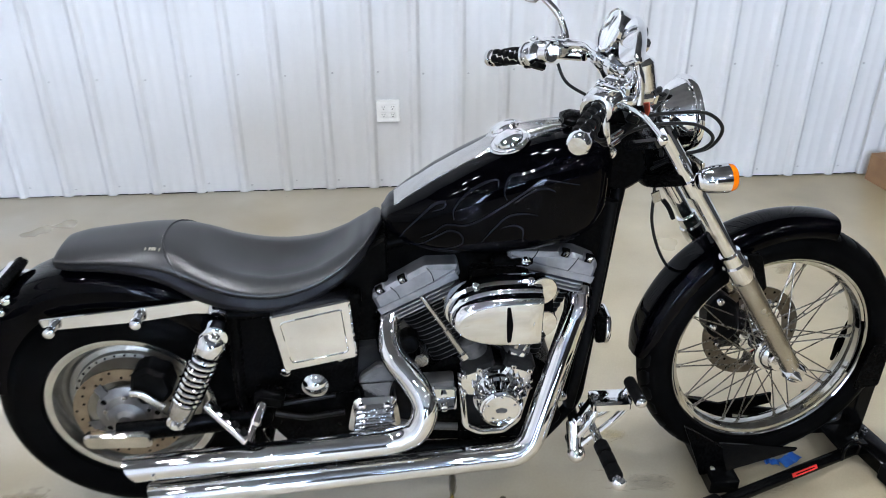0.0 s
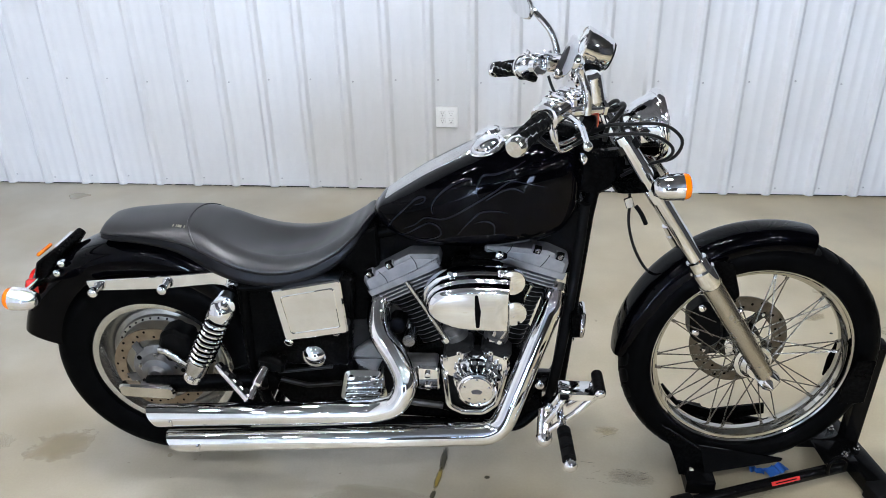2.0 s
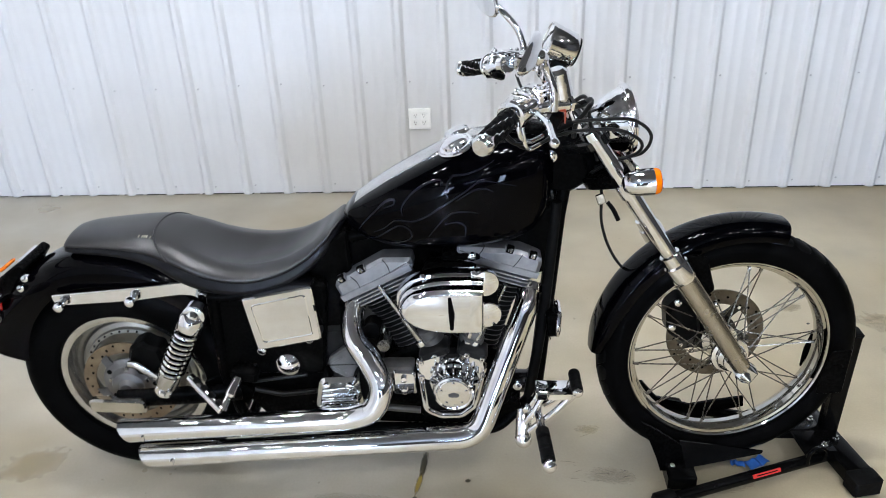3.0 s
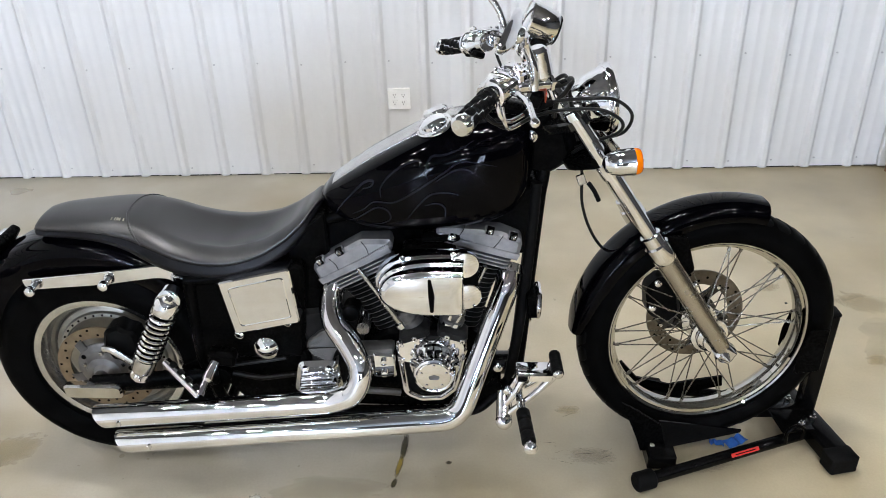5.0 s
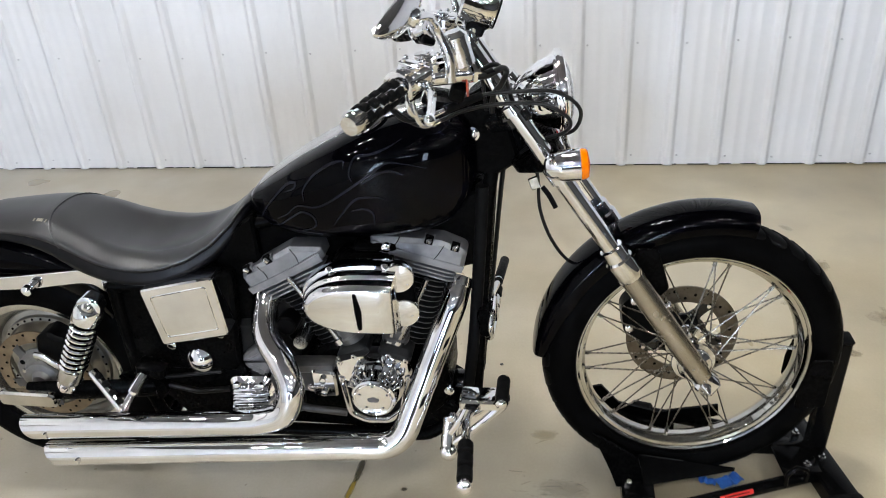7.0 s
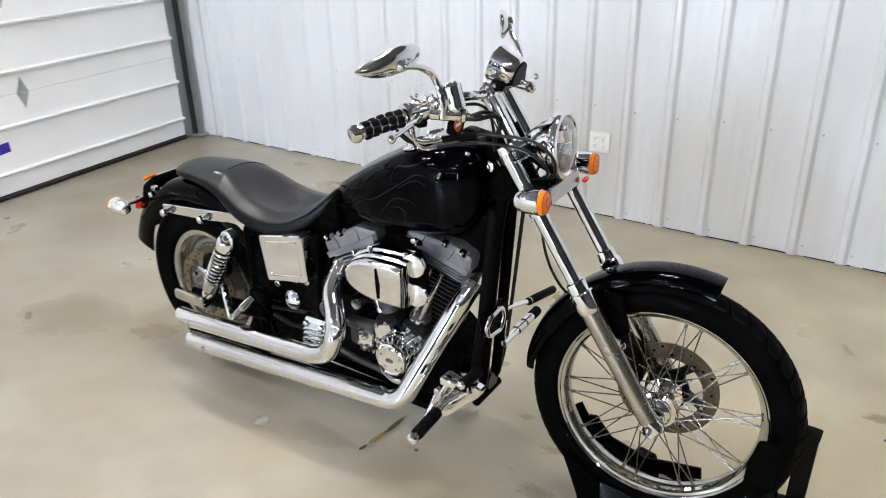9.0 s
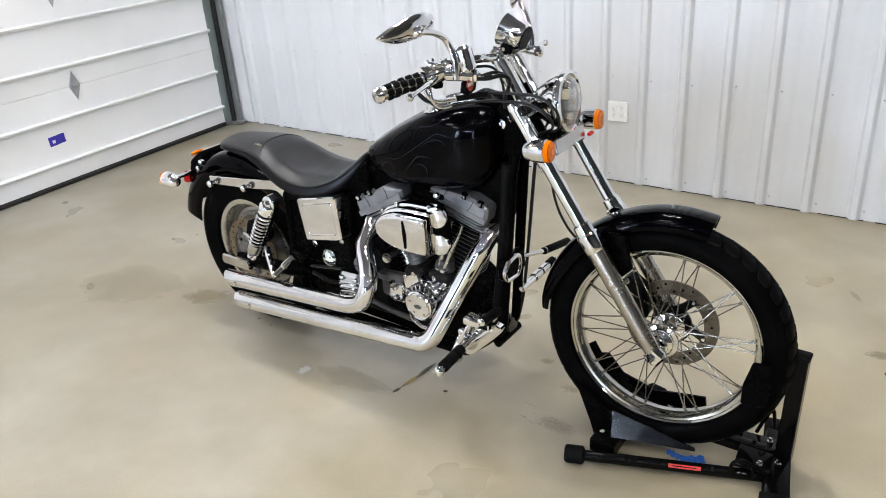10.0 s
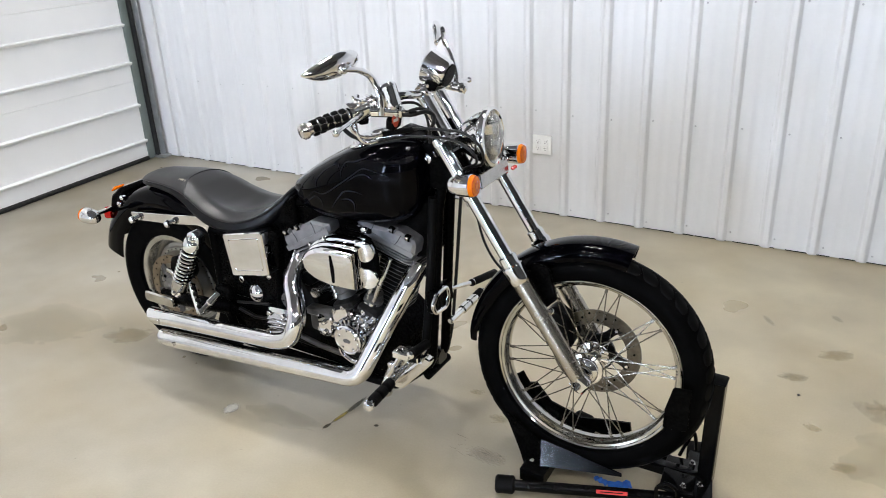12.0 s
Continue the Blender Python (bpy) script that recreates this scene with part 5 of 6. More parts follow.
part("cylinder_base", Shape().lathe([(0.034, 0.0), (0.034, 0.020), (0.028, 0.024), (0.028, 0.046), (0.022, 0.050)], (0.545, -0.105, 0.505), (-0.42, -0.05, 0.9), 20), CASE, bike, "grey cast lifter base")
part("cylinder_base", Shape().lathe([(0.034, 0.0), (0.034, 0.020), (0.028, 0.024), (0.028, 0.046), (0.022, 0.050)], (0.650, -0.105, 0.505), (0.35, -0.05, 0.93), 20), CASE, bike, "grey cast lifter base")
part("oil_line", Shape().tube(bent([(0.20, -0.115, 0.335), (0.10, -0.12, 0.325), (0.02, -0.12, 0.345)], 0.03), 0.008, 10), CABLE, bike, "black hose")
part("brake_line", Shape().tube(bent([(0.02, -0.125, 0.375), (0.10, -0.128, 0.390), (0.18, -0.122, 0.398)], 0.03), 0.006, 10), CABLE, bike, "black brake line")
part("oil_cap", Shape().lathe([(0.034, 0), (0.036, 0.006), (0.034, 0.016), (0.022, 0.026), (0.008, 0.030), (0.001, 0.0305)], (0.132, -0.118, 0.437), (0, -1, 0.15), 28), CHROME, bike, "domed chrome oil filler cap")
part("plug", Shape().lathe([(0.020, -0.06), (0.020, 0.006), (0.017, 0.010), (0.001, 0.0105)], (0.407, -0.112, 0.494), (0, -1, 0.1), 20), ALLOY, bike, "round polished plug")
part("breather", Shape().rod((0.375, -0.06, 0.535), (0.375, -0.115, 0.540), 0.026, 18, 0.004), POWDER, bike)
for x, z in ((0.20, 0.52), (0.06, 0.48), (0.42, 0.355), (0.78, 0.36)):
    part("frame_bolt", Shape().lathe([(0.013, 0), (0.013, 0.008), (0.008, 0.011), (0.001, 0.011)], (x, -0.118, z), (0, -1, 0), 12), CHROME, bike)

# -- air cleaner --
def bullet(h, tip, right, z=0.682):
    """Outline with a flat end at the front and a pointed round end at the rear."""
    pts = [(right, z - h * 0.97), (right, z - h * 0.4), (right, z + h * 0.4), (right, z + h * 0.97), (right - 0.03, z + h)]
    for k in range(17):
        a = math.pi / 2 + math.pi * k / 16
        s = math.sin(a)
        pts.append((0.610 + (0.610 - tip) * math.cos(a), z + h * math.copysign(abs(s) ** 0.92, s)))
    return pts + [(right - 0.03, z - h)]


LAYERS = [(-0.150, 0.082, 0.462, 0.690), (-0.176, 0.083, 0.460, 0.691), (-0.183, 0.080, 0.463, 0.690), (-0.185, 0.074, 0.468, 0.690), (-0.208, 0.073, 0.469, 0.690), (-0.214, 0.070, 0.472, 0.689),
          (-0.216, 0.066, 0.475, 0.688), (-0.238, 0.065, 0.476, 0.688), (-0.246, 0.061, 0.484, 0.687), (-0.250, 0.056, 0.490, 0.684), (-0.2508, 0.053, 0.494, 0.682)]
acs = Shape().loft([[(x, d, z) for x, z in bullet(h, tip, right)] for d, h, tip, right in LAYERS])
air = part("air_cleaner", acs, CHROME, bike, "bullet-shaped chrome air cleaner with two round intakes", sharp=42)
part("cover_slot", Shape().prism(rounded_poly([(0.604, 0.634), (0.613, 0.634), (0.617, 0.682), (0.609, 0.731), (0.601, 0.731), (0.601, 0.682)], 0.004), -0.2495, -0.2525, 0.0005), DARK, air, "narrow dark slot")
for z in (0.734, 0.640):
    it = part("intake", Shape().lathe([(0.033, -0.014), (0.036, -0.011), (0.036, -0.001), (0.034, 0.0015), (0.022, 0.0035), (0.010, 0.0045), (0.001, 0.005)], (0.694 if z > 0.7 else 0.700, -0.190, z), (0.16, -0.98, 0.04), 36), CHROME, air, "round chrome intake")
part("intake_gap", Shape().prism(rounded_poly([(0.670, 0.610), (0.715, 0.612), (0.728, 0.645), (0.722, 0.730), (0.708, 0.762), (0.670, 0.765)], 0.02), -0.150, -0.176, 0.004), DARK, air, "dark recessed end plate")
for x, z in ((0.535, 0.748), (0.665, 0.758), (0.690, 0.61)):
    part("cover_bolt", Shape().lathe([(0.008, 0), (0.008, 0.010), (0.005, 0.012), (0.001, 0.012)], (x, -0.180, z), (0, -0.7, 0.7), 12), CHROME, air)
part("cover_edge_screw", Shape().lathe([(0.010, 0), (0.010, 0.006), (0.004, 0.007), (0.001, 0.007)], (0.672, -0.182, 0.750), (0, -0.8, 0.6), 12), CHROME, air)
part("air_mount", Shape().box((0.60, -0.11, 0.71), (0.14, 0.06, 0.10), bevel=0.01), FRAME_BLACK, bike)
part("top_mount", Shape().box((0.63, -0.10, 0.775), (0.10, 0.05, 0.022), bevel=0.006), FRAME_BLACK, bike)
part("mount_bolt", Shape().lathe([(0.011, 0), (0.011, 0.012), (0.006, 0.014), (0.001, 0.014)], (0.66, -0.125, 0.782), (0, -1, 0), 12), CHROME, bike)

# -- exhaust --
def pipe(path, r, cut, name, label):
    s = Shape().tube(path, r, 24, caps=(True, False))
    n = 24
    last = s.v[-n:]
    c = sum((Vector(p) for p in last), Vector()) / n
    s.v[-n:] = [(p[0] - cut * (p[2] - c.z), p[1], p[2]) for p in last]
    ob = part(name, s, CHROME, bike, label)
    p = [Vector(q) for q in path[-2:]]
    d = (p[1] - p[0]).normalized()
    inn = Shape().tube([p[1] - d * 0.12, p[1] - d * 0.03, p[1] - d * 0.001], r * 0.93, 24, caps=(True, False))
    k = inn.v[-n:]
    inn.v[-n:] = [(q[0] - cut * (q[2] - c.z), q[1], q[2]) for q in k]
    part("pipe_bore", inn, CASE, ob)
    return ob


RP = smooth_path([(0.325, -0.070, 0.612), (0.322, -0.105, 0.572), (0.336, -0.150, 0.532), (0.386, -0.200, 0.484), (0.410, -0.236, 0.436), (0.384, -0.252, 0.376), (0.320, -0.253, 0.348)], 6)[:-1] + [Vector((0.310 - 0.628 * k / 8, -0.253, 0.3465 - 0.0475 * k / 8)) for k in range(9)]
rear_pipe = pipe(RP, 0.0325, 0.55, "rear_exhaust_pipe", "polished chrome rear exhaust pipe")
FP = bent([(0.815, -0.055, 0.655), (0.802, -0.100, 0.610), (0.668, -0.250, 0.285), (-0.272, -0.260, 0.214)], 0.085, 10)
front_pipe = pipe(FP, 0.0325, 0.55, "front_exhaust_pipe", "polished chrome front exhaust pipe")
for p, q, ob in ((RP[0], RP[4], rear_pipe), (FP[0], FP[2], front_pipe)):
    d = (Vector(q) - Vector(p)).normalized()
    part("pipe_clamp", Shape().tube([Vector(p), Vector(p) + d * 0.022], 0.0385, 20), CHROME, ob)
for y, z, x, ob in ((-0.285, 0.300, -0.26, rear_pipe), (-0.295, 0.222, -0.19, front_pipe)):
    part("clamp_screw", Shape().box((x, y, z), (0.008, 0.010, 0.020), bevel=0.002), CHROME, ob)

# -- passenger pegs --
for s in (-1, 1):
    a, b = Vector((-0.127, s * 0.205, 0.452)), Vector((-0.022, s * 0.275, 0.391))
    peg = part("passenger_peg", Shape().rod(a, b, 0.0135, 12, 0.003), CHROME, bike, "folded chrome passenger footpeg with rubber pads")
    for k in range(4):
        c = a + (b - a) * (0.14 + 0.22 * k)
        part("rubber_pad", Shape().rod(c + Vector((0.005, 0, 0.009)), c + (b - a) * 0.13 + Vector((0.005, 0, 0.009)), 0.0095, 8, 0.003), RUBBER, peg)
    part("peg_mount", Shape().tube([b, b + Vector((0.012, s * -0.030, 0.022)), b + Vector((0.016, s * -0.034, 0.026)), b + Vector((0.030, s * -0.075, 0.052))], [0.013, 0.010, 0.015, 0.013], 12), CHROME, peg)
    part("peg_bracket", Shape().box(b + Vector((0.045, s * -0.10, 0.055)), (0.075, 0.05, 0.045), (0, 12, 0), 0.010), FRAME_BLACK, peg)

# -- forward controls --
for s in (-1,):
    br = Shape().prism(rounded_poly([(0.775, 0.275), (0.822, 0.272), (0.930, 0.385), (0.942, 0.412), (0.912, 0.422), (0.832, 0.414), (0.80, 0.35)], 0.010), s * 0.190, s * 0.220, 0.004)
    ctl = part("control_bracket", br, CAST_CHROME if s < 0 else FRAME_BLACK, bike, "chrome forward control bracket" if s < 0 else "")
    a, b = Vector((0.828, s * 0.15, 0.350)), Vector((0.850, s * 0.438, 0.354))
    part("footpeg", Shape().rod(a, b, 0.0115, 14, 0.003), CHROME, ctl, "chrome footpeg with rubber sleeves")
    for k in range(3):
        c = a + (b - a) * (0.52 + 0.145 * k)
        part("rubber_sleeve", Shape().rod(c, c + (b - a) * 0.125, 0.0185, 16, 0.004), RUBBER, ctl)
    part("peg_tip", Shape().ball(b, 0.0185, 14, 8, (1, 0.7, 1)), CHROME, ctl)
    p0, p1 = Vector((0.806, s * 0.18, 0.318)), Vector((0.926, s * 0.22, 0.468))
    part("pedal_arm", Shape().tube(smooth_path([p0, Vector((0.852, s * 0.212, 0.365)), Vector((0.902, s * 0.222, 0.418)), p1]), 0.009, 10), CHROME, ctl)
    part("pedal_pad", Shape().rod(p1 + Vector((0, s * -0.015, 0)), p1 + Vector((0.0, s * 0.085, 0.012)), 0.0155, 14, 0.004), RUBBER, ctl)
    part("pad_tip", Shape().ball(p1 + Vector((0, s * 0.088, 0.0125)), 0.0135, 12, 7, (1, 0.6, 1)), CHROME, ctl)
    if s < 0:
        part("master_cylinder", Shape().rod((0.796, -0.205, 0.350), (0.792, -0.262, 0.292), 0.022, 16, 0.006).ball((0.792, -0.265, 0.289), 0.024, 14, 8), CAST_CHROME, ctl, "chrome brake master cylinder")
        part("reservoir_lid", Shape().box((0.872, -0.232, 0.430), (0.096, 0.060, 0.028), (0, 0, 0), 0.005), CAST_CHROME, ctl)
        part("strut", Shape().tube(smooth_path([(0.915, -0.242, 0.416), (0.872, -0.252, 0.372), (0.806, -0.258, 0.312)]), 0.0095, 10, squash=(1, 1, 0.8)), CHROME, ctl)
        part("strut", Shape().tube(smooth_path([(0.842, -0.242, 0.418), (0.822, -0.252, 0.378), (0.798, -0.252, 0.338)]), 0.0085, 10), CHROME, ctl)
        part("link_bolt", Shape().lathe([(0.012, 0), (0.012, 0.012), (0.007, 0.015), (0.001, 0.015)], (0.802, -0.232, 0.372), (0, -1, 0), 12), CHROME, ctl)
part("shifter_peg", Shape().tube([(0.880, 0.03, 0.545), (0.890, 0.16, 0.510)], 0.007, 10).tube([(0.890, 0.150, 0.512), (0.890, 0.16, 0.510), (0.898, 0.325, 0.480), (0.898, 0.335, 0.477)], [0.010, 0.0135, 0.0135, 0.008], 14), RUBBER, bike, "rubber shifter peg")
part("shifter_rod", Shape().tube([(0.878, 0.02, 0.548), (0.890, 0.16, 0.510)], 0.0085, 10).ball((0.890, 0.165, 0.509), 0.014, 12, 8), CHROME, bike)
lp = part("left_footpeg", Shape().rod((0.872, 0.03, 0.415), (0.880, 0.262, 0.432), 0.012, 14, 0.003), CHROME, bike, "chrome footpeg with rubber sleeves")
for k in range(3):
    c = Vector((0.8745 + 0.0016 * k, 0.110 + 0.05 * k, 0.421 + 0.0037 * k))
    part("rubber_sleeve", Shape().rod(c, c + Vector((0.0013, 0.043, 0.003)), 0.0165, 14, 0.004), ALLOY if k < 2 else RUBBER, lp)
reg = part("regulator", Shape().box((0.875, -0.035, 0.545), (0.030, 0.130, 0.075), (0, -6, 0), 0.006), FRAME_BLACK, bike, "black finned regulator")
part("regulator_trim", Shape().tube(bent([(0.893, -0.06, 0.578), (0.893, -0.020, 0.580), (0.893, -0.010, 0.545), (0.893, -0.024, 0.506), (0.890, -0.092, 0.510), (0.890, -0.108, 0.543), (0.893, -0.088, 0.576), (0.893, -0.055, 0.578)], 0.022, 5), 0.0080, 10), CHROME, reg, "chrome regulator trim")
part("oil_filter", Shape().rod((0.74, 0.02, 0.27), (0.842, 0.02, 0.27), 0.036, 20, 0.006), GLOSS, bike, "black oil filter")
part("downtube_cable", Shape().tube(smooth_path([(0.935, 0.055, 1.0), (0.915, 0.060, 0.86), (0.888, 0.064, 0.62), (0.862, 0.066, 0.40), (0.84, 0.066, 0.29)]), 0.006, 8), CABLE, bike)

for x, d_, z in ((-0.588, -0.082, 0.700), (-0.605, -0.088, 0.672)):
    part("bracket_stud", Shape().lathe([(0.010, -0.004), (0.012, 0.004), (0.010, 0.012), (0.004, 0.015), (0.001, 0.015)], (x, d_, z), (0.1, -1, 0.1), 12), CHROME, tail)

# -- fork and front end, drawn straight and turned a little to the left --
def on_fork(z, y, fwd=0.0):
    """A place on a fork tube's axis at height z."""
    t = (1.099 - z) / 0.664
    return Vector((0.931 + 0.432 * t + fwd * 0.838, y, z + fwd * 0.545))


FY = 0.124
for s in (-1, 1):
    y = s * FY
    tube_ = front("fork_tube", Shape().rod(on_fork(1.095, y), on_fork(0.72, y), 0.0205, 22, 0.002), CHROME, None, "chrome upper fork tube")
    slider = front("fork_slider", Shape().tube([on_fork(z, y) for z in (0.715, 0.66, 0.50, 0.43, 0.385)], [0.029, 0.0275, 0.0265, 0.0255, 0.020], 24), SLIDER, None, "satin aluminium fork slider")
    part("dust_cover", Shape().tube([on_fork(z, y) for z in (0.775, 0.772, 0.748, 0.744, 0.712, 0.700, 0.697)], [0.0215, 0.027, 0.028, 0.0325, 0.0335, 0.0305, 0.028], 24), CHROME, slider, "chrome dust cover")
    part("axle_cap", Shape().lathe([(0.020, 0), (0.022, 0.012), (0.019, 0.020), (0.017, 0.034), (0.011, 0.044), (0.004, 0.060), (0.001, 0.066)], FA + Vector((0, s * 0.118, 0)), (0.1, s, 0), 18), CHROME, slider, "pointed chrome axle nut")
    part("axle_clamp", Shape().box(on_fork(0.402, y), (0.05, 0.046, 0.055), (0, 33, 0), 0.010), CHROME, slider)
    part("fender_bolt", Shape().lathe([(0.009, 0), (0.009, 0.010), (0.005, 0.013), (0.001, 0.013)], on_fork(0.60, y - s * 0.0, 0.0) + Vector((0.022, s * -0.01, 0.012)), (0.84, s * 0.2, 0.54), 12), CHROME, slider)
front("front_axle", Shape().rod(FA + Vector((0, -0.12, 0)), FA + Vector((0, 0.12, 0)), 0.0105, 14), CHROME)
# triple clamps
for z, h, r in ((1.078, 0.030, 0.03), (0.985, 0.036, 0.03)):
    c0 = on_fork(z, 0)
    m = Matrix.Translation(c0) @ Matrix.Rotation(radians(33), 4, "Y").inverted()
    o = rounded_poly([(-0.085, -0.05), (-0.02, -0.142), (0.030, -0.142), (0.030, 0.142), (-0.02, 0.142), (-0.085, 0.05)], 0.028, 5)
    sh = Shape().prism(o, -h / 2, h / 2, 0.005, put=lambda x, y, d: (x, y, d)).moved(m)
    front("triple_clamp", sh, GLOSS if z > 1.05 else FRAME_BLACK)
for s in (-1, 1):
    front("fork_cap", Shape().tube([on_fork(z, s * FY) for z in (1.090, 1.106, 1.109)], [0.024, 0.022, 0.012], 18), CHROME)
# front fender
ff = front("front_fender", arc_fender(FA, lambda u: 0.416 - 0.018 * u, lambda u: 0.052 - 0.026 * max(0, (u - 0.75) / 0.25), 0.068, -17, 87, 60, edge=0.72, soft=0.72, flare=lambda u: (0.94 + 0.06 * math.sin(math.pi * u)) * (1 - 0.35 * max(0, (u - 0.88) / 0.12) ** 2)), PAINT, None, "gloss black front fender", sharp=50)
for s in (-1, 1):
    front("fender_bracket", Shape().prism(rounded_poly([(1.19, 0.66), (1.25, 0.60), (1.29, 0.64), (1.26, 0.74), (1.21, 0.745)], 0.01), s * 0.070, s * 0.085, 0.003), FRAME_BLACK, ff)
# front brake caliper, left side
front("front_caliper", Shape().prism(rounded_poly([(1.215, 0.435), (1.275, 0.395), (1.315, 0.43), (1.30, 0.52), (1.245, 0.56), (1.205, 0.52)], 0.02), 0.035, 0.105, 0.012), POWDER, None, "black front brake caliper")
for x, z in ((1.235, 0.54), (1.225, 0.46)):
    front("caliper_bolt", Shape().lathe([(0.010, 0), (0.010, 0.008), (0.006, 0.010), (0.001, 0.010)], (x, 0.036, z), (0, -1, 0), 12), CHROME)
# headlight
HC = uns(1.030, 0.012, 1.094)
hd = Vector((1, 0, 0.10)).normalized()
hl = front("headlight", Shape().lathe([(0.010, -0.092), (0.024, -0.088), (0.040, -0.076), (0.055, -0.058), (0.068, -0.035), (0.077, -0.013), (0.081, -0.003), (0.083, 0.0), (0.083, 0.004), (0.090, 0.005), (0.092, 0.012), (0.089, 0.021), (0.080, 0.024), (0.074, 0.014)], HC, hd, 44, caps=(True, False)), CAST_CHROME, None, "chrome bullet headlight with a clear lens")
front("reflector", Shape().lathe([(0.076, 0.012), (0.071, -0.008), (0.062, -0.024), (0.044, -0.044), (0.026, -0.053), (0.001, -0.056)], HC, hd, 14, caps=(False, True)), REFLECTOR, hl, "faceted bright reflector", sharp=10)
front("lens", Shape().lathe([(0.078, 0.014), (0.071, 0.024), (0.056, 0.032), (0.034, 0.037), (0.001, 0.039), (0.001, 0.036), (0.034, 0.034), (0.055, 0.029), (0.069, 0.022), (0.075, 0.014)], HC, hd, 36, caps=(False, False)), HEADLENS, hl, "fluted glass headlight lens")
front("bulb", Shape().ball(HC + hd * -0.02, 0.016, 12, 8), GLASS, hl)
front("headlight_mount", Shape().tube(smooth_path([HC + Vector((-0.07, 0, 0.0)), HC + Vector((-0.09, 0, -0.015)), on_fork(1.06, 0, 0.02)]), 0.020, 14), CHROME, hl)
# white plate between the signals
front("front_bar", Shape().box(on_fork(0.965, 0, 0.035) + Vector((0.005, 0, 0)), (0.010, 0.22, 0.045), (0, -10, 0), 0.003), CHROME_DULL, None, "flat bright bar under the headlight")
for s in (-1, 1):
    sig = signal((1.047, s * 0.198, 0.998), (1, 0, 0.06), AMBER, bike, True)
    part("stem", Shape().tube([Vector((1.030, s * 0.185, 0.990)), Vector((1.020, s * 0.150, 0.975)), on_fork(0.962, s * FY)], [0.013, 0.012, 0.020], 12).tube([on_fork(0.975, s * FY), on_fork(0.940, s * FY)], 0.026, 18), CHROME, sig)
front("bracket_plate", Shape().box(uns(0.985, -0.03, 0.895), (0.022, 0.006, 0.030), (0, -20, 0), 0.002), CHROME_DULL, None, "small pale bracket plate")
front("running_lamp", Shape().box(uns(1.06, 0.135, 0.965), (0.012, 0.03, 0.012), bevel=0.003), REDLENS)

# -- handlebar --
def bar_side(s):
    return [Vector((0.842, s * 0.045, 1.222)), Vector((0.842, s * 0.10, 1.225)), Vector((0.835, s * 0.155, 1.232)), Vector((0.790, s * 0.220, 1.222)), Vector((0.735, s * 0.262, 1.195)), Vector((0.655, s * 0.384, 1.163))]


for s in (-1, 1):
    riser = front("riser", Shape().tube([on_fork(1.060, s * 0.050, -0.012), on_fork(1.100, s * 0.050, -0.010), on_fork(1.104, s * 0.050, -0.010), Vector((0.851, s * 0.048, 1.206)), Vector((0.844, s * 0.047, 1.226)), Vector((0.840, s * 0.047, 1.236))], [0.026, 0.026, 0.0215, 0.0210, 0.0200, 0.010], 22), CHROME, None, "tall chrome handlebar riser")
    part("riser_clamp", Shape().rod((0.842, s * 0.030, 1.222), (0.842, s * 0.062, 1.222), 0.025, 20, 0.004), CHROME, riser)
hb_path = smooth_path([p for p in reversed(bar_side(-1))] + bar_side(1), 6)
bars = front("handlebar", Shape().tube(hb_path, 0.0127, 16), CHROME, None, "chrome pull-back handlebar")
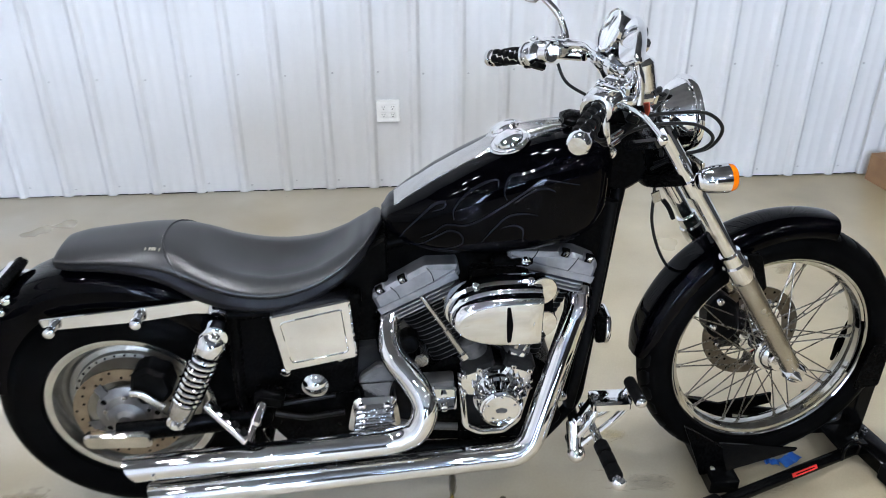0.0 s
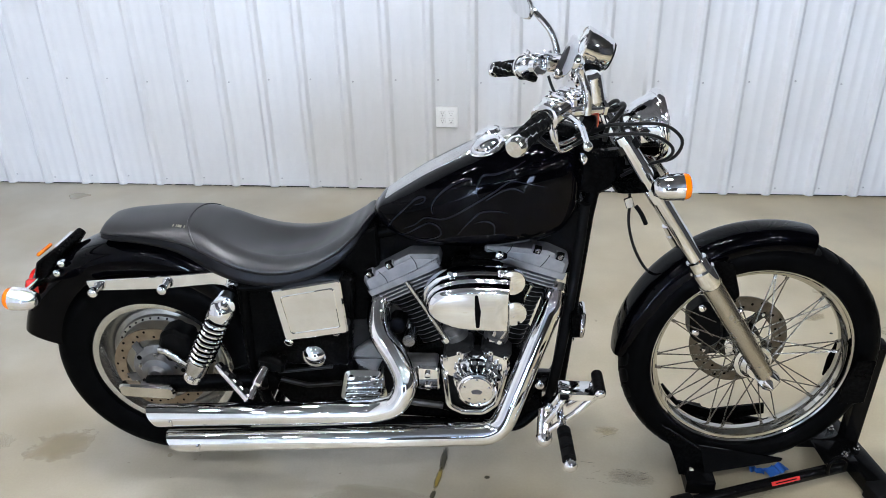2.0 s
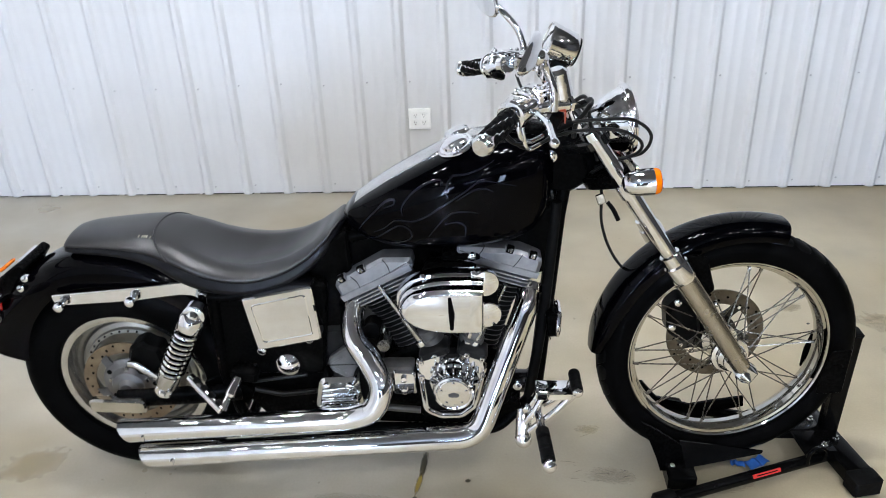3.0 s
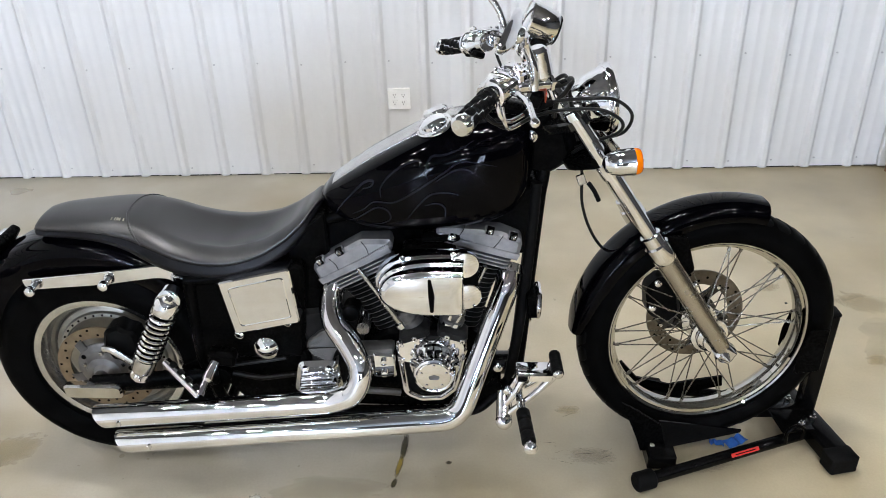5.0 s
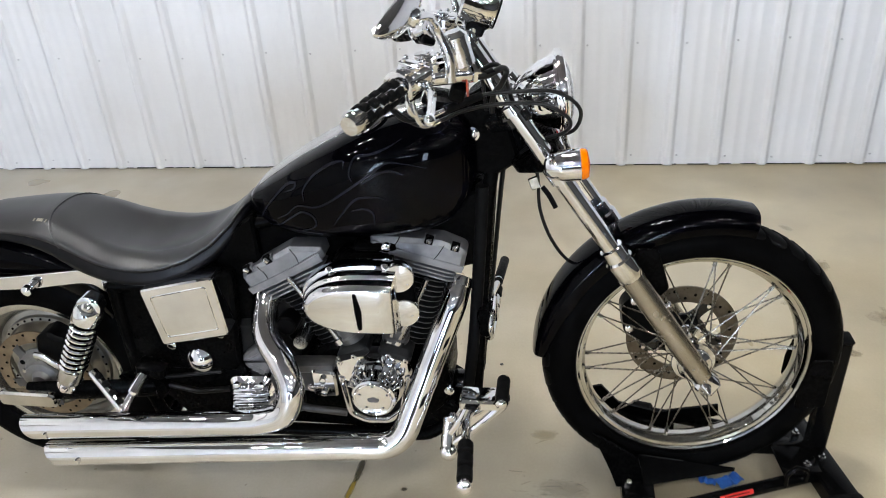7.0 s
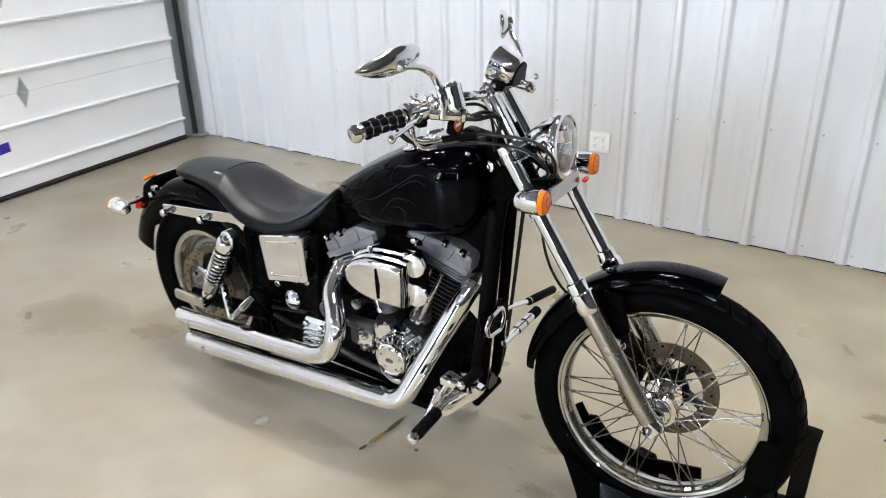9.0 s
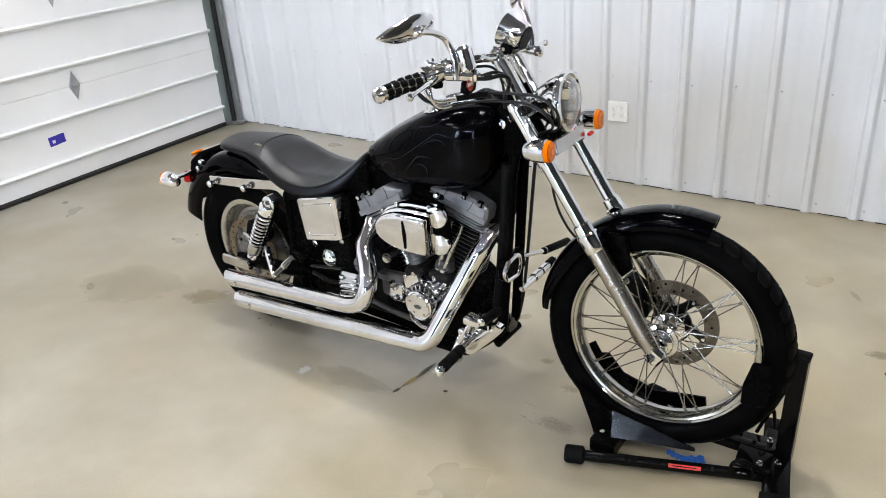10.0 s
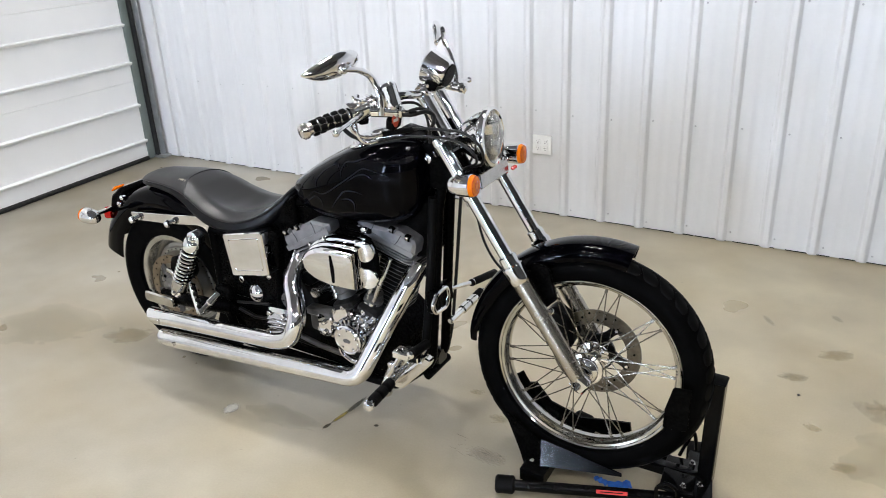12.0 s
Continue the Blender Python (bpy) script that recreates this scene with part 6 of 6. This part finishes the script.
for s in (-1, 1):
    a, b = Vector((0.722, s * 0.272, 1.190)), Vector((0.655, s * 0.384, 1.163))
    d = (b - a).normalized()
    grip = front("grip", Shape().tube([a, a + d * 0.008, b - d * 0.010, b], [0.016, 0.0185, 0.0185, 0.0185], 18), CHROME, bars, "chrome grip with black rubber ridges")
    n1 = d.orthogonal().normalized()
    n2 = d.cross(n1)
    for k in range(5):
        for j in range(5):
            ang = math.pi * 0.4 * j + 0.3 * k
            c = a + d * (0.010 + 0.0225 * k) + (n1 * math.cos(ang) + n2 * math.sin(ang)) * 0.0130
            part("rubber_ridge", Shape().tube([c, c + d * 0.003, c + d * 0.017, c + d * 0.020], [0.007, 0.0110, 0.0110, 0.007], 10), RUBBER, grip)
    part("grip_end", Shape().lathe([(0.0185, -0.004), (0.0230, 0.0), (0.0230, 0.012), (0.018, 0.019), (0.001, 0.021)], b, d, 20), CHROME, grip)
    swc = a - d * 0.022
    sw = front("switch_housing", Shape().tube([a + d * 0.006, a + d * 0.003, a - d * 0.006, a - d * 0.008, a - d * 0.036, a - d * 0.050], [0.024, 0.0320, 0.0335, 0.0300, 0.0320, 0.019], 22), CAST_CHROME, bars, "chrome switch housing")
    part("switch", Shape().box(swc + Vector((-0.012, s * 0.012, -0.026)), (0.024, 0.026, 0.020), (0, 0, 0), 0.004), POWDER, sw)
    # master cylinder or clutch clamp with lever
    cl = a - d * 0.070
    mc = front("lever_clamp", Shape().tube([cl + d * 0.014, cl - d * 0.016], 0.022, 18).box(cl + Vector((0.030, s * 0.01, 0.010)), (0.050, 0.060, 0.036), (0, 0, s * 35), 0.008), CAST_CHROME, bars, "chrome lever clamp")
    if s < 0:
        part("reservoir", Shape().rod(uns(0.860, -0.220, 1.220), uns(0.843, -0.224, 1.291), 0.0245, 24, 0.009), CAST_CHROME, mc, "chrome brake fluid reservoir")
    la, lb = uns(0.792, -0.285, 1.214), uns(0.826, -0.446, 1.202)
    if s > 0:
        la, lb = cl + Vector((0.048, 0.01, 0.004)), Vector((0.785, 0.435, 1.188))
    lever = Shape().tube(smooth_path([la, la + Vector((0.012, s * 0.035, -0.002)), (la + lb) / 2 + Vector((0.010, 0, 0.004)), lb]), [0.010] * 5 + [0.0085] * 8 + [0.007] * 6, 10, squash=(1, 1, 0.7)).ball(lb, 0.0105, 12, 8)
    part("lever", lever, CHROME, mc, "chrome hand lever with a ball end")
    # mirror
    mt, mi = (uns(0.754, -0.474, 1.352), uns(0.790, -0.276, 1.362)) if s < 0 else (uns(0.733, -0.452, 1.348), uns(0.765, -0.252, 1.350))

    def side(v):
        return Vector((v.x, v.y * -s, v.z))

    mt, mi = side(mt), side(mi)
    face = Vector((-0.89, 0.08, 0.38)).normalized()
    if s > 0:
        face = Vector((-0.72, -0.66, -0.20)).normalized()
        mt = mi + Vector((-0.32, 0.62, 0.26)).normalized() * 0.16
    ln = (mt - mi)
    upv = face.cross(ln.normalized()).normalized()
    if upv.z < 0:
        upv = -upv
    outl = []
    for t, up, dn in ((0.0, 0.010, -0.008), (0.06, 0.026, -0.020), (0.18, 0.036, -0.030), (0.35, 0.038, -0.036), (0.55, 0.032, -0.036), (0.75, 0.020, -0.028), (0.90, 0.009, -0.014), (1.0, 0.001, -0.003)):
        outl.append((t, up, dn))
    back, rimr = [], []
    top_pts = [mi + ln * t + upv * u for t, u, dn in outl]
    bot_pts = [mi + ln * t + upv * dn for t, u, dn in reversed(outl)]
    loop = top_pts + bot_pts
    cen = sum(loop, Vector()) / len(loop)
    rings = [[cen + (p - cen) * 0.94 + face * 0.004 for p in loop], loop, [cen + (p - cen) * 0.97 - face * 0.007 for p in loop], [cen + (p - cen) * 0.80 - face * 0.016 for p in loop], [cen + (p - cen) * 0.45 - face * 0.023 for p in loop], [cen + (p - cen) * 0.08 - face * 0.025 for p in loop]]
    mir = front("mirror", Shape().loft(rings), CHROME, bars, "teardrop chrome mirror", sharp=60)
    part("mirror_glass", Shape().loft([[cen + (p - cen) * 0.90 + face * 0.0035 for p in loop], [cen + (p - cen) * 0.89 + face * 0.0055 for p in loop]]), MIRROR, mir, "mirror glass")
    part("mirror_stem", Shape().tube(smooth_path([side(uns(0.838, -0.252, 1.205)), side(uns(0.836, -0.250, 1.255)), side(uns(0.816, -0.256, 1.308)), mi + ln * 0.14 - face * 0.030 + Vector((0, 0, -0.012)), mi + ln * 0.40 - face * 0.026]), [0.0105] * 8 + [0.0095] * 10 + [0.008] * 7, 14), CHROME, mir)
    part("mirror_stud", Shape().lathe([(0.017, -0.006), (0.018, 0.004), (0.016, 0.008), (0.012, 0.006), (0.010, 0.010), (0.001, 0.011)], mi + ln * 0.40 - face * 0.024, -face, 16), CHROME, mir)
# throttle housing and master cylinder on the right, switch block on the left
for s in (-1, 1):
    def at(x, y, z):
        p = uns(x, y, z)
        return Vector((p.x, p.y * -s, p.z))

    body = front("control_body", Shape().tube([at(0.742, -0.268, 1.200), at(0.746, -0.265, 1.203), at(0.762, -0.256, 1.212), at(0.785, -0.246, 1.222), at(0.800, -0.240, 1.226)], [0.026, 0.035, 0.036, 0.031, 0.020], 20, squash=(1, 1, 0.85)), CAST_CHROME, bars, "chrome control housing with screws")
    part("lid", Shape().box(at(0.772, -0.256, 1.244), (0.046, 0.040, 0.008), (0, 10, s * 30), 0.003), CAST_CHROME, body)
    for dx, dy in ((-0.016, -0.012), (0.016, -0.012), (0.016, 0.012), (-0.016, 0.012)):
        part("lid_screw", Shape().lathe([(0.0045, 0), (0.0045, 0.004), (0.0025, 0.005), (0.001, 0.003)], at(0.772 + dx, -0.256 + dy, 1.247 - dx * 0.2), (0.1, 0, 1), 10), CHROME, body)
    part("cylinder_bore", Shape().rod(at(0.800, -0.252, 1.214), at(0.872, -0.214, 1.208), 0.0165, 18, 0.004), CAST_CHROME, body)
    part("bore_cap", Shape().lathe([(0.019, 0), (0.019, 0.008), (0.012, 0.012), (0.008, 0.012), (0.008, 0.018), (0.001, 0.019)], at(0.872, -0.214, 1.208), at(0.872, -0.214, 1.208) - at(0.800, -0.252, 1.214), 6), CHROME, body)
    part("clamp_half", Shape().box(at(0.805, -0.235, 1.236), (0.030, 0.036, 0.028), (0, 8, s * 30), 0.007), CAST_CHROME, body)
    for dx in (-0.009, 0.009):
        part("clamp_screw", Shape().lathe([(0.0055, 0), (0.0055, 0.006), (0.003, 0.007), (0.001, 0.004)], at(0.805 + dx, -0.235, 1.249), (0.1, 0, 1), 10), CHROME, body)
    part("button_block", Shape().box(at(0.760, -0.240, 1.184), (0.036, 0.030, 0.022), (0, 20, s * 30), 0.005), POWDER, body, "black switch block")
front("brake_line", Shape().tube(smooth_path([uns(0.866, -0.222, 1.203), uns(0.904, -0.200, 1.200), uns(0.926, -0.160, 1.201), uns(0.934, -0.132, 1.184), uns(0.922, -0.116, 1.155), uns(0.905, -0.108, 1.130), uns(0.900, -0.10, 1.090)]), 0.0062, 10), CABLE, bars, "black brake hose loop")
front("hose_fitting", Shape().rod(uns(0.896, -0.204, 1.201), uns(0.912, -0.186, 1.201), 0.0082, 12, 0.002), RUBBER, bars)
# small hardware round the right grip and the clamps
for p, q in (((0.735, -0.286, 1.180), (0.800, -0.226, 1.130)), ((0.745, -0.276, 1.165), (0.790, -0.235, 1.112))):
    p, q = Vector(p), Vector(q)
    front("cable_elbow", Shape().tube(smooth_path([p, p + Vector((0.006, 0.002, -0.035)), (p + q) / 2 + Vector((-0.004, 0, -0.030)), q]), 0.0050, 10), CHROME, bars, "chrome cable elbow")
for s in (-1, 1):
    for x, z in ((0.830, 1.240), (0.856, 1.238)):
        front("clamp_bolt", Shape().lathe([(0.007, 0), (0.007, 0.008), (0.004, 0.009), (0.003, 0.005), (0.001, 0.005)], (x, s * 0.046, z), (0.1, 0, 1), 12), CHROME, bars)
    a, b = Vector((0.722, s * 0.272, 1.190)), Vector((0.655, s * 0.384, 1.163))
    d = (b - a).normalized()
    for k, (dz, dx) in enumerate(((0.028, 0.0), (0.010, -0.027), (0.012, 0.026))):
        c = a - d * 0.022 + Vector((dx, 0, dz))
        front("housing_screw", Shape().lathe([(0.006, -0.004), (0.006, 0.004), (0.003, 0.005), (0.001, 0.005)], c, (dx * 30, 0, dz * 30), 10), CHROME, bars)
    front("thumb_switch", Shape().box(a - d * 0.030 + Vector((-0.028, 0, 0.004)), (0.012, 0.018, 0.010), (0, 0, 0), 0.003), POWDER, bars)
for s in (-1, 1):
    a, b = Vector((0.722, s * 0.272, 1.190)), Vector((0.655, s * 0.384, 1.163))
    d = (b - a).normalized()
    for k in (0.012, 0.036, 0.082):
        c = a - d * k
        front("clamp_band", Shape().ring([(0.0275, -0.003), (0.0310, -0.0022), (0.0310, 0.0022), (0.0275, 0.003)] if k < 0.05 else [(0.021, -0.003), (0.0250, -0.0022), (0.0250, 0.0022), (0.021, 0.003)], c, d, 24), CHROME, bars, "chrome clamp band")
    pv = a - d * 0.070 + Vector((0.050, s * 0.012, 0.010))
    front("lever_pivot", Shape().lathe([(0.012, -0.016), (0.012, 0.016), (0.008, 0.019), (0.007, 0.024), (0.003, 0.025), (0.001, 0.025)], pv, (0.2, 0, 1), 14), CHROME, bars)
    front("clamp_cover", Shape().box(a - d * 0.068 + Vector((0.026, s * 0.008, 0.032)), (0.052, 0.044, 0.008), (0, 6, s * 35), 0.003), CAST_CHROME, bars, "chrome clamp cover")
front("brake_banjo", Shape().lathe([(0.012, -0.008), (0.012, 0.008), (0.007, 0.010), (0.007, 0.016), (0.001, 0.016)], uns(0.872, -0.205, 1.205), (1, 0.3, 0), 14), CHROME, bars)
front("brake_hose", Shape().tube(smooth_path([tuple(uns(0.875, -0.205, 1.200)), (0.895, -0.170, 1.200), (0.915, -0.130, 1.175), (0.935, -0.10, 1.10), (0.955, -0.09, 1.02)]), 0.0050, 10), CABLE, bars, "black brake hose")
for s in (-1, 1):
    front("headlight_bolt", Shape().lathe([(0.010, -0.006), (0.010, 0.006), (0.006, 0.009), (0.001, 0.009)], HC + Vector((-0.055, s * 0.058, 0.012)), (-0.3, s, 0.1), 12), CHROME, hl)
front("headlight_bracket", Shape().box(HC + Vector((-0.095, 0, -0.045)), (0.05, 0.10, 0.030), (0, 20, 0), 0.006), FRAME_BLACK, hl)
# gauge
GC = Vector((0.866, 0, 1.285))
gd = Vector((-0.92, 0, 0.36)).normalized()
gauge = front("speedometer", Shape().lathe([(0.0083, -0.0445), (0.0365, -0.0428), (0.0430, -0.0342), (0.0463, 0.0000), (0.0497, 0.0188), (0.0513, 0.0274), (0.0481, 0.0316), (0.0447, 0.0283)], GC, gd, 40, caps=(True, False)), CAST_CHROME, None, "chrome speedometer in a deep chrome cup")
front("dial", Shape().lathe([(0.0447, 0.0239), (0.0008, 0.0248)], GC, gd, 36, caps=(False, True)), POWDER, gauge, "dark dial face")
front("gauge_back", Shape().lathe([(0.0360, -0.0440), (0.0347, -0.0479), (0.0008, -0.0487)], GC, gd, 32), POWDER, gauge, "black gauge back")
front("gauge_glass", Shape().lathe([(0.0455, 0.0291), (0.0248, 0.0308), (0.0008, 0.0312)], GC, gd, 32, caps=(False, True)), GLASS, gauge)
front("gauge_bracket", Shape().box((0.862, 0, 1.243), (0.040, 0.075, 0.034), (0, 28, 0), 0.008), POWDER, gauge)
part("ignition_cover", Shape().box((0.80, 0, 1.085), (0.10, 0.07, 0.035), (0, 10, 0), 0.012), FRAME_BLACK, bike)
# badge hanging by the throttle, plain orange with pale bars
bd = front("bar_badge", Shape().prism(rounded_poly([(-0.018, -0.005), (-0.005, -0.020), (0.005, -0.020), (0.018, -0.005), (0.018, 0.005), (0.005, 0.020), (-0.005, 0.020), (-0.018, 0.005)], 0.003), -0.001, 0.001, 0.0004, put=lambda x, z, d: tuple(uns(0.866 + d, -0.225 + x, 1.188 + z))), BADGE, None, "small orange shield-shaped badge with a pale bar")
part("badge_bar", Shape().box(uns(0.8682, -0.225, 1.188), (0.0012, 0.038, 0.008), (0, 0, 4), 0.0005), LABEL_WHITE, bd)
front("brake_switch", Shape().box(uns(0.845, -0.205, 1.175), (0.030, 0.045, 0.045), (20, 20, 0), 0.008), POWDER, bars)
# cables
CABLES = [
    [(0.700, -0.285, 1.160), (0.735, -0.270, 1.125), (0.800, -0.225, 1.130), (0.870, -0.17, 1.140), (0.940, -0.16, 1.142), (1.020, -0.150, 1.135), (1.068, -0.140, 1.095), (1.060, -0.110, 1.042), (1.010, -0.08, 1.018), (0.96, -0.04, 0.985)],
    [(0.710, -0.280, 1.150), (0.760, -0.250, 1.108), (0.830, -0.19, 1.115), (0.900, -0.16, 1.118), (0.990, -0.155, 1.113), (1.044, -0.145, 1.080), (1.044, -0.115, 1.042), (0.99, -0.085, 1.012), (0.95, -0.05, 0.975)],
    [(0.790, 0.225, 1.175), (0.810, 0.205, 1.130), (0.860, 0.16, 1.10), (0.95, 0.10, 1.05), (0.94, 0.07, 0.98)],
    [(0.775, -0.235, 1.190), (0.805, -0.19, 1.205), (0.850, -0.12, 1.205), (0.87, -0.085, 1.165), (0.88, -0.07, 1.08)],
    [(0.985, 0.0, 0.93), (0.993, 0.01, 0.889), (0.998, 0.015, 0.809), (1.026, 0.02, 0.726), (1.075, 0.035, 0.655), (1.16, 0.075, 0.60), (1.25, 0.090, 0.56)],
]
for pts in CABLES:
    front("cable", Shape().tube(smooth_path(pts, 8), 0.0042, 10), CABLE, None, "black control cable")
front("cable_sleeve", Shape().tube(smooth_path([(0.80, -0.226, 1.130), (0.835, -0.197, 1.135), (0.870, -0.172, 1.140)]), 0.0085, 10), RUBBER)
front("fork_clip", Shape().tube(smooth_path([(1.00, -0.03, 0.885), (1.015, -0.035, 0.865), (1.03, -0.035, 0.835)]), 0.006, 8), RUBBER)

# ---- wheel stand ----
stand = thing("wheel_stand", (1.45, 1.87, 0), "black steel front wheel stand with rubber feet and red label", "wheel stand")
SYC = 1.895
for s in (-1, 1):
    a, b = Vector((1.162, SYC - 0.268, 0.030)), Vector((1.720, SYC - 0.062, 0.030))
    if s > 0:
        a, b = Vector((1.265, SYC + 0.170, 0.030)), Vector((1.720, SYC + 0.062, 0.030))
    leg = part("base_leg", Shape().rod(a, b, 0.0175, 16, 0.003), STAND_PAINT, stand, "black round base tube")
    d = (b - a).normalized()
    part("rubber_foot", Shape().rod(a - d * 0.012, a + d * 0.050, 0.029, 18, 0.006), RUBBER, leg, "black rubber end cap")
lab = part("red_label", Shape().box((1.497, 1.7358, 0.0415), (0.095, 0.004, 0.012), (-38, 0, 20), 0.001), RED, stand, "red printed label")
part("label_bars", Shape().box((1.4975, 1.7339, 0.0432), (0.070, 0.002, 0.003), (-38, 0, 20), 0.0004), DARK, lab)
cross = part("front_crossbar", Shape().box((1.728, SYC - 0.012, 0.038), (0.075, 0.36, 0.05), (0, 0, 12), 0.005), STAND_PAINT, stand, "black square front crossbar")
for s in (-1, 1):
    part("square_foot", Shape().box((1.728 - s * 0.036, SYC - 0.012 + s * 0.172, 0.034), (0.086, 0.060, 0.064), (0, 0, 12), 0.008), RUBBER, cross, "black square rubber foot")
part("rear_crossbar", Shape().box((1.243, SYC - 0.035, 0.034), (0.084, 0.33, 0.05), bevel=0.005), STAND_PAINT, stand)
part("upright", Shape().box((1.740, 1.924, 0.226), (0.046, 0.046, 0.376), (0, 1.0, 0), 0.004), STAND_PAINT, stand, "black square upright post")
part("upright_cap", Shape().box((1.744, 1.924, 0.416), (0.049, 0.049, 0.014), (0, 1.5, 0), 0.004), RUBBER, stand)
part("base_plate", Shape().box((1.665, SYC - 0.01, 0.062), (0.10, 0.17, 0.008), (0, 0, 6), 0.002), STAND_PAINT, stand, "black steel base plate")
for x, y in ((1.69, -0.07), (1.69, 0.05), (1.735, -0.04)):
    part("bolt", Shape().lathe([(0.010, 0), (0.010, 0.008), (0.006, 0.010), (0.006, 0.018), (0.001, 0.019)], (x, SYC + y, 0.066), (0, 0, 1), 6), CHROME_DULL, stand)
part("hitch_loop", Shape().tube(smooth_path([(1.625, SYC - 0.125, 0.045), (1.625, SYC - 0.125, 0.085), (1.650, SYC - 0.118, 0.105), (1.680, SYC - 0.110, 0.085), (1.680, SYC - 0.105, 0.045)]), 0.006, 10), STAND_PAINT, stand)
part("tie_loop", Shape().tube(smooth_path([(1.64, SYC + 0.09, 0.06), (1.66, SYC + 0.09, 0.12), (1.68, SYC + 0.09, 0.16), (1.69, SYC + 0.09, 0.10)]), 0.006, 10), STAND_PAINT, stand)
part("centre_rail", Shape().box((1.48, SYC + 0.02, 0.050), (0.50, 0.040, 0.035), bevel=0.004), STAND_PAINT, stand)
# cradle that grips the tyre: curved trough with flared wings
FAW = STEER @ FA + Vector((0, YC, 0))
for s in (-1, 1):
    rings = []
    for k in range(15):
        a = radians(118 + 58 * k / 14)
        d = Vector((-math.sin(a), 0, math.cos(a)))
        c = Vector((FAW.x, FAW.y, FAW.z))
        r0, r1 = 0.379, 0.322
        p0 = c + d * r0 + Vector((0, s * 0.018, 0))
        p1 = c + d * (r0 - 0.012) + Vector((0, s * 0.050, 0))
        p2 = c + d * r1 + Vector((0, s * 0.082, 0))
        t = Vector((0, s * 0.003, 0)) + d * 0.003
        rings.append([p0, p1, p2, p2 + t, p1 + t, p0 + d * 0.004])
    part("cradle_wing", Shape().loft(rings), STAND_PAINT, stand, "curved black cradle wing", sharp=30)
    out = [(1.618, 0.282), (1.660, 0.284), (1.690, 0.290), (1.692, 0.436), (1.640, 0.430), (1.620, 0.350)]
    part("clamp_plate", Shape().prism(rounded_poly(out, 0.008), FAW.y + s * 0.064, FAW.y + s * 0.069, 0.0015), FRAME_BLACK, stand, "black tyre clamp plate")
def cradle_sheet(pts, thick):
    """A flat steel sheet through the given corners, thickened towards the near side."""
    return Shape().loft([[(x, YC + y + d, z) for x, y, z in pts] for d in (0.0, -thick)])


part("cradle_leg", cradle_sheet([(1.122, -0.094, 0.212), (1.165, -0.094, 0.185), (1.243, -0.094, 0.128), (1.262, -0.096, 0.060), (1.254, -0.096, 0.030), (1.190, -0.096, 0.030), (1.174, -0.095, 0.080)], 0.010), FRAME_BLACK, stand, "black steel cradle side")
part("cradle_front", cradle_sheet([(1.242, -0.080, 0.128), (1.330, -0.068, 0.106), (1.420, -0.058, 0.084), (1.503, -0.050, 0.064), (1.503, -0.043, 0.048), (1.259, -0.122, 0.060)], 0.005), CRADLE, stand, "glossy black cradle plate")
part("cradle_back", cradle_sheet([(1.128, 0.090, 0.215), (1.153, 0.090, 0.222), (1.203, 0.098, 0.155), (1.313, 0.105, 0.118), (1.378, 0.108, 0.130), (1.478, 0.112, 0.145), (1.483, 0.112, 0.108), (1.388, 0.108, 0.085), (1.278, 0.105, 0.050), (1.205, 0.105, 0.035), (1.170, 0.098, 0.120)], 0.008), STAND_PAINT, stand, "black steel cradle side")
part("cradle_bolt", Shape().lathe([(0.009, 0), (0.009, 0.012), (0.005, 0.014), (0.001, 0.014)], (1.222, YC - 0.107, 0.052), (0, -1, 0.3), 6), GOLD, stand, "brass-coloured bolt")

stand.location.x += 0.022

# ---- small things on the floor ----
def scrap(cx, cy, w, h, rot, seed):
    r = random.Random(seed)
    n = 6
    verts = []
    for i in range(n + 1):
        for j in range(3):
            x, y = (i / n - 0.5) * w, (j / 2 - 0.5) * h
            z = 0.004 + 0.012 * abs(math.sin(i * 1.3 + seed)) * (0.4 + 0.6 * r.random())
            verts.append((cx + x * math.cos(rot) - y * math.sin(rot), cy + x * math.sin(rot) + y * math.cos(rot), z))
    faces = [(i * 3 + j, (i + 1) * 3 + j, (i + 1) * 3 + j + 1, i * 3 + j + 1) for i in range(n) for j in range(2)]
    s = Shape().add(verts, faces)
    lower = Shape().add([(x, y, z - 0.0015) for x, y, z in verts], [tuple(reversed(f)) for f in faces])
    s.add(lower.v, lower.f)
    return s


single("tape_scrap", scrap(1.518, 1.818, 0.075, 0.035, 0.5, 1), BLUE, "crumpled scrap of blue tape on the floor", "tape scrap")
single("tape_scrap", scrap(1.460, 1.812, 0.045, 0.022, -0.3, 2), BLUE, "small crumpled scrap of blue tape on the floor", "tape scrap")
for x, y in ((1.345, 1.72), (2.05, 1.60), (0.87, 2.30), (1.95, 2.60)):
    single("pebble", Shape().ball((x, y, 0.003), 0.005, 8, 5, (1.3, 1, 0.7)), CASE, "small dark crumb of dirt on the floor", "dirt")
box = thing("cardboard_box", (3.04, 3.80, 0), "small brown cardboard box on the floor by the wall", "box")
part("box_body", Shape().box((3.04, 3.80, 0.075), (0.22, 0.20, 0.15), (0, 0, 8), 0.003), CARD, box)
part("box_flap", Shape().box((3.04, 3.72, 0.153), (0.21, 0.08, 0.004), (10, 0, 8), 0.001), CARD, box)
